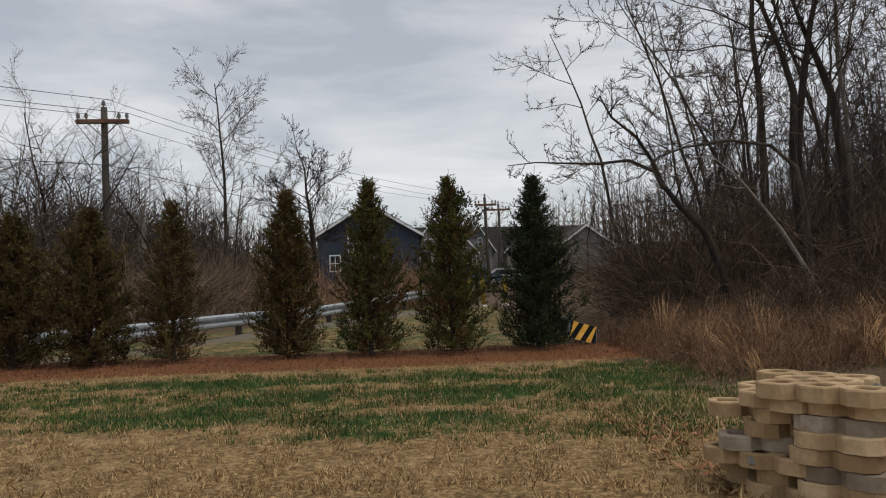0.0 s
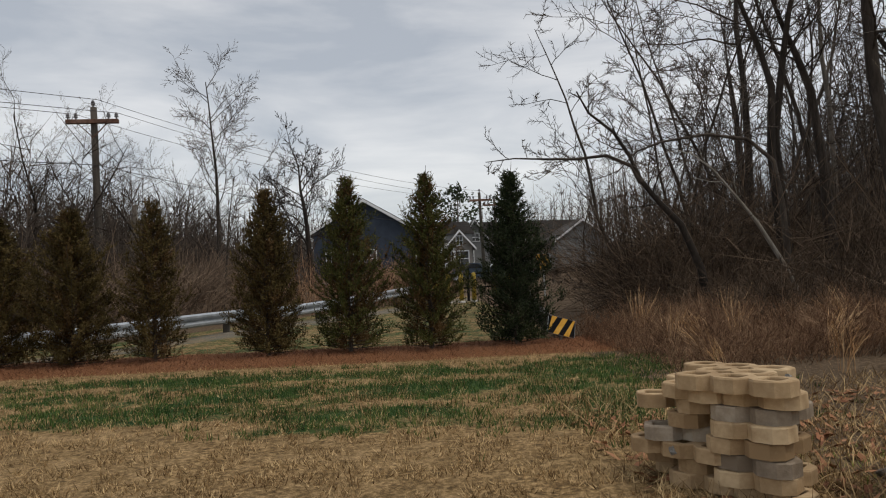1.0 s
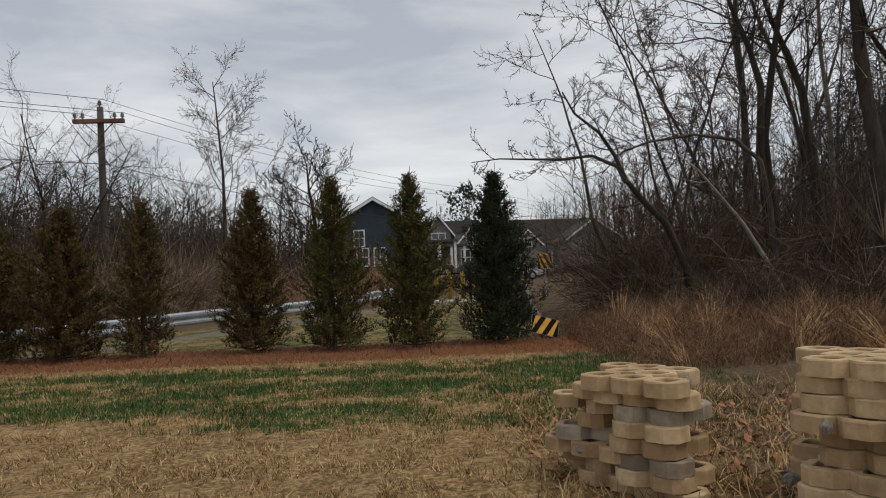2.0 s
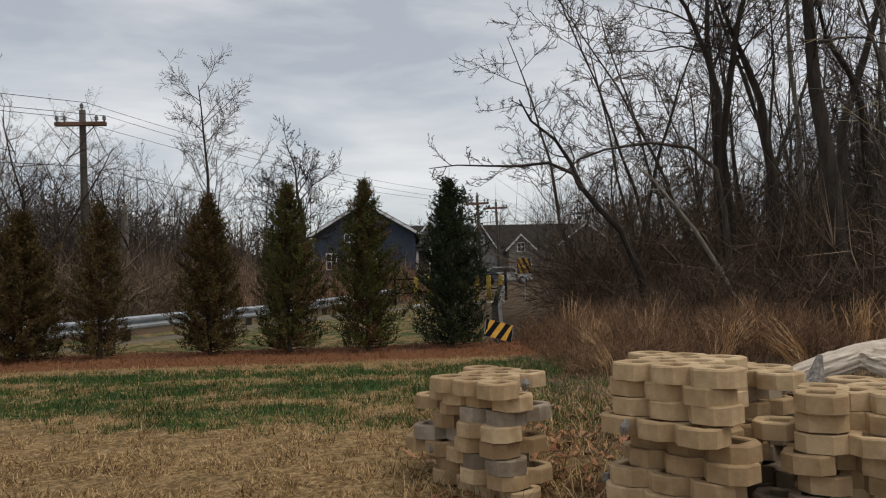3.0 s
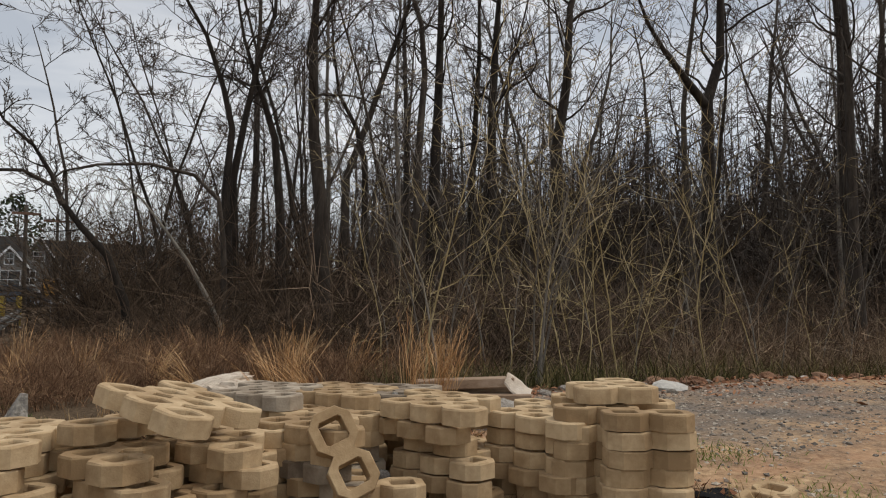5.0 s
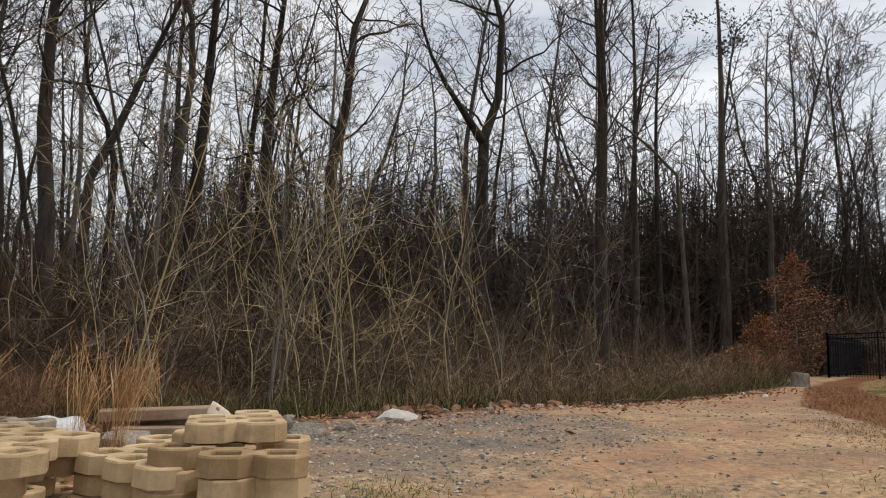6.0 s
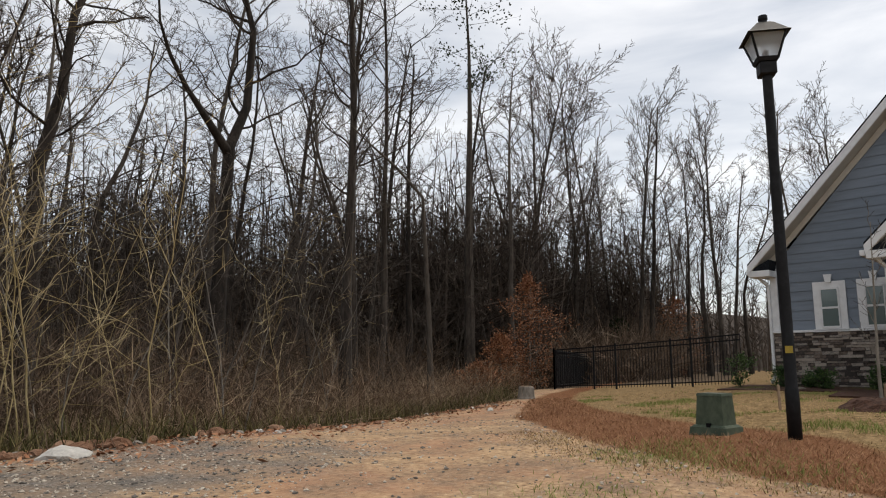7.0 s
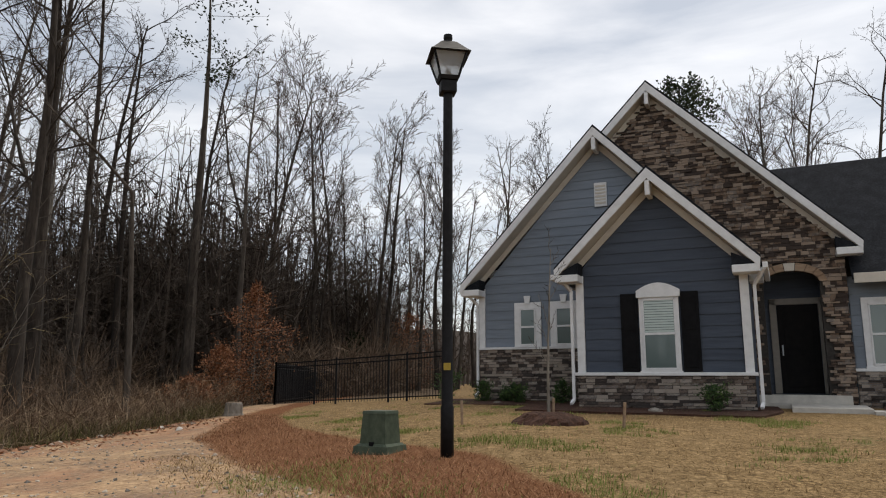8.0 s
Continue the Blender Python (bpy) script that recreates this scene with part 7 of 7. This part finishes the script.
def crumpled_sheet(x, y, z, lx, ly, rot, material, label, category, seed, name_):
    """A folded, crumpled sheet with thickness."""
    n = 16
    V, F = [], []
    for t in (0.0, -0.02):
        for j in range(n + 1):
            for i in range(n + 1):
                px, py = lx * (i / n - 0.5), ly * (j / n - 0.5)
                h = 0.10 * noise.noise((px * 2.2, py * 4, seed)) + 0.05 * noise.noise((px * 7, py * 7, seed + 3)) + 0.10 * math.cos(py / ly * 3.0)
                V.append((px + 0.03 * noise.noise((px * 5, py * 5, seed + 9)), py, h + t))
    m = (n + 1) ** 2
    for j in range(n):
        for i in range(n):
            a = j * (n + 1) + i
            F.append((a, a + 1, a + n + 2, a + n + 1))
            F.append((m + a, m + a + n + 1, m + a + n + 2, m + a + 1))
    for k in range(n):
        for a, b in ((k, k + 1), (k * (n + 1) + n, (k + 1) * (n + 1) + n)):
            F.append((a, m + a, m + b, b))
        for a, b in (((k + 1) * (n + 1), k * (n + 1)), (n * (n + 1) + k + 1, n * (n + 1) + k)):
            F.append((a, m + a, m + b, b))
    ob = obj(name_, V, F, material, smooth=False)
    ob.matrix_basis = pose(x, y, z, *rot)
    return tagged(ob, label, category)


def bundle(x, y, z, size, rot, seed, label):
    """A creased, rolled-up sheet as a lumpy body with sharp folds."""
    bm = bmesh.new()
    bmesh.ops.create_icosphere(bm, subdivisions=4, radius=1)
    for v in bm.verts:
        p = v.co.copy()
        crease = abs(noise.noise(Vector((p.x * 0.9, p.y * 3.2, p.z * 3.2 + seed)))) + 0.5 * abs(noise.noise(Vector((p.x * 3 + seed, p.y * 6, p.z * 6))))
        v.co = p * (1.05 - 0.24 * crease)
        v.co.z = max(v.co.z, -0.5)
    ob = part("tarpaulin", bm, BURLAP, None)
    ob.matrix_basis = pose(x, y, z, *rot) @ Matrix.Diagonal((*size, 1))
    return tagged(ob, label, "tarpaulin")


bundle(4.72, 5.05, 0.40, (0.56, 0.16, 0.13), (0, -20, -16), 3, "creased off-white tarpaulin roll lying in the weeds")
bundle(5.2, 4.8, 0.40, (0.42, 0.24, 0.16), (4, 12, -24), 8, "crumpled off-white tarpaulin lying in the weeds")
crumpled_sheet(7.86, 4.6, Z(7.9, 4.6) + 0.12, 0.3, 0.22, (0, 22, -40), BURLAP, "torn white sheet draped over old lumber", "tarpaulin", 12, "tarpaulin")
crumpled_sheet(6.57, 4.95, 0.33, 0.36, 0.28, (24, 4, 20), PLASTIC, "crumpled clear plastic sheet caught in the grass", "plastic sheet", 5, "plastic_sheet")
for i, (a, b) in enumerate((((7.0, 5.15, 0.40), (7.86, 4.66, 0.43)), ((7.05, 5.0, 0.27), (7.95, 4.5, 0.27)), ((7.1, 5.3, 0.30), (8.1, 4.85, 0.31)))):
    tagged(part("old_board", bar_bm(a, b, 0.22, 0.10, 0.01), LUMBER, None), "weathered old timber board dumped by the thicket", "board", "old boards")
shard = bmesh.new()
bmesh.ops.create_cone(shard, cap_ends=True, segments=5, radius1=0.09, radius2=0.02, depth=0.22)
sh = part("concrete_shard", shard, CONC_RAW, None)
sh.matrix_basis = pose(3.44, 3.02, 0.62, 8, 10, 20) @ Matrix.Diagonal((1, 0.5, 1, 1))
tagged(sh, "pale pointed concrete shard standing on the pile", "shard")
for k, (x, y) in enumerate(((3.40, 3.0), (3.46, 3.06), (3.42, 3.02))):
    paver(x, y, Z(x, y) + k * 0.17, 20 + 40 * k, "five", True)
crumpled_sheet(5.55, 2.2, Z(5.5, 2.2) + 0.10, 0.22, 0.16, (0, 10, 30), REDTAPE, "red plastic scrap between the piles", "scrap", 20, "plastic_scrap")

# stones, clods and rubble along the dirt's edge
rock(9.95, 4.42, 0.22, PAVING, "pale broken concrete slab at the dirt's edge", "edge stones", 0.4)
for i in range(46):
    x = rb.uniform(7.0, 21)
    y = forest_edge(x) + rb.gauss(-0.25, 0.3)
    rock(x, y, rb.uniform(0.025, 0.09), rb.choice((ROCK, ROCK, CLAY, PAVING)), "rough stone in the rubble along the dirt", "edge stones")
for i in range(34):
    x = rb.choice((rb.uniform(12.5, 15.5), rb.uniform(9.2, 11.5)))
    rock(x, forest_edge(x) + rb.uniform(0.0, 0.6), rb.uniform(0.05, 0.16), CLAY, "clod of pushed-up red-brown earth", "earth clods", 0.6, "earth_clod")
for x, y, s in ((7.4, 4.2, 0.16), (7.7, 3.9, 0.14), (8.3, 4.0, 0.2), (6.7, 3.6, 0.12), (7.0, 4.6, 0.2), (8.9, 4.1, 0.14), (2.55, 3.3, 0.07), (2.2, 1.9, 0.08)):
    rock(x, y, s, ROCK)


def gravel():
    rng = random.Random(6)
    V, F = [], []
    base = [Vector(v) for v in ((1, 0, 0), (-1, 0, 0), (0, 1, 0), (0, -1, 0), (0, 0, 1), (0, 0, -1))]
    tri = ((0, 2, 4), (2, 1, 4), (1, 3, 4), (3, 0, 4), (2, 0, 5), (1, 2, 5), (3, 1, 5), (0, 3, 5))
    made = 0
    while made < 9000:
        x = 6.0 + 11 * rng.random() ** 1.5
        y = rng.uniform(-2.4, forest_edge(x) + 0.2)
        if y < mulch_north(x) and x > 9.9:
            continue
        if zones(x, y)[4] < 0.3 and rng.random() < 0.8:
            continue
        s = rng.choice((0.005, 0.006, 0.008, 0.01, 0.014, 0.022)) * rng.uniform(0.7, 1.4)
        m = Euler((rng.uniform(0, 6), rng.uniform(0, 6), rng.uniform(0, 6))).to_matrix()
        c = Vector((x, y, Z(x, y) + s * 0.15))
        o = len(V)
        for b in base:
            v = m @ (b * s * rng.uniform(0.6, 1.2))
            V.append(c + Vector((v.x, v.y, v.z * 0.6)))
        F += [(o + a, o + b, o + d) for a, b, d in tri]
        made += 1
    tagged(obj("gravel", V, F, PEBBLE), "loose gravel and crumbs over the bare dirt", "gravel", kind="stuff")


gravel()


def leaf_litter():
    rng = random.Random(9)
    V, F = [], []
    for _ in range(5200):
        if rng.random() < 0.55:
            x, y = rng.uniform(1.2, 6.6), rng.uniform(1.0, 5.6)
        else:
            x = rng.uniform(6, 22)
            y = forest_edge(x) + rng.gauss(0.1, 0.7)
        z = Z(x, y) + rng.uniform(0.004, 0.03)
        a = rng.uniform(0, 6.28)
        d = Vector((math.cos(a), math.sin(a), rng.gauss(0, 0.35))) * rng.uniform(0.03, 0.06)
        s = Vector((-math.sin(a), math.cos(a), rng.gauss(0, 0.35))) * rng.uniform(0.012, 0.025)
        p = Vector((x, y, z))
        o = len(V)
        V += [p - d, p + s, p + d, p - s]
        F += [(o, o + 1, o + 2), (o, o + 2, o + 3)]
    tagged(obj("fallen_leaves", V, F, LEAF_DRY), "scattered brown fallen leaves", "leaves", kind="stuff")


leaf_litter()

# odds and ends on the dirt beside the last pile
paver(6.66, 1.12, Z(6.66, 1.12) - 0.03, 10, "pair", tilt=(3, -4), group="loose pavers")
scrap = crumpled_sheet(6.45, 1.30, Z(6.45, 1.30) + 0.005, 0.34, 0.2, (0, 0, 25), BLACKFLAT, "crumpled black plastic lying on the dirt", "plastic sheet", 31, "plastic_sheet")
scrap.matrix_basis = scrap.matrix_basis @ Matrix.Diagonal((1, 1, 0.3, 1))
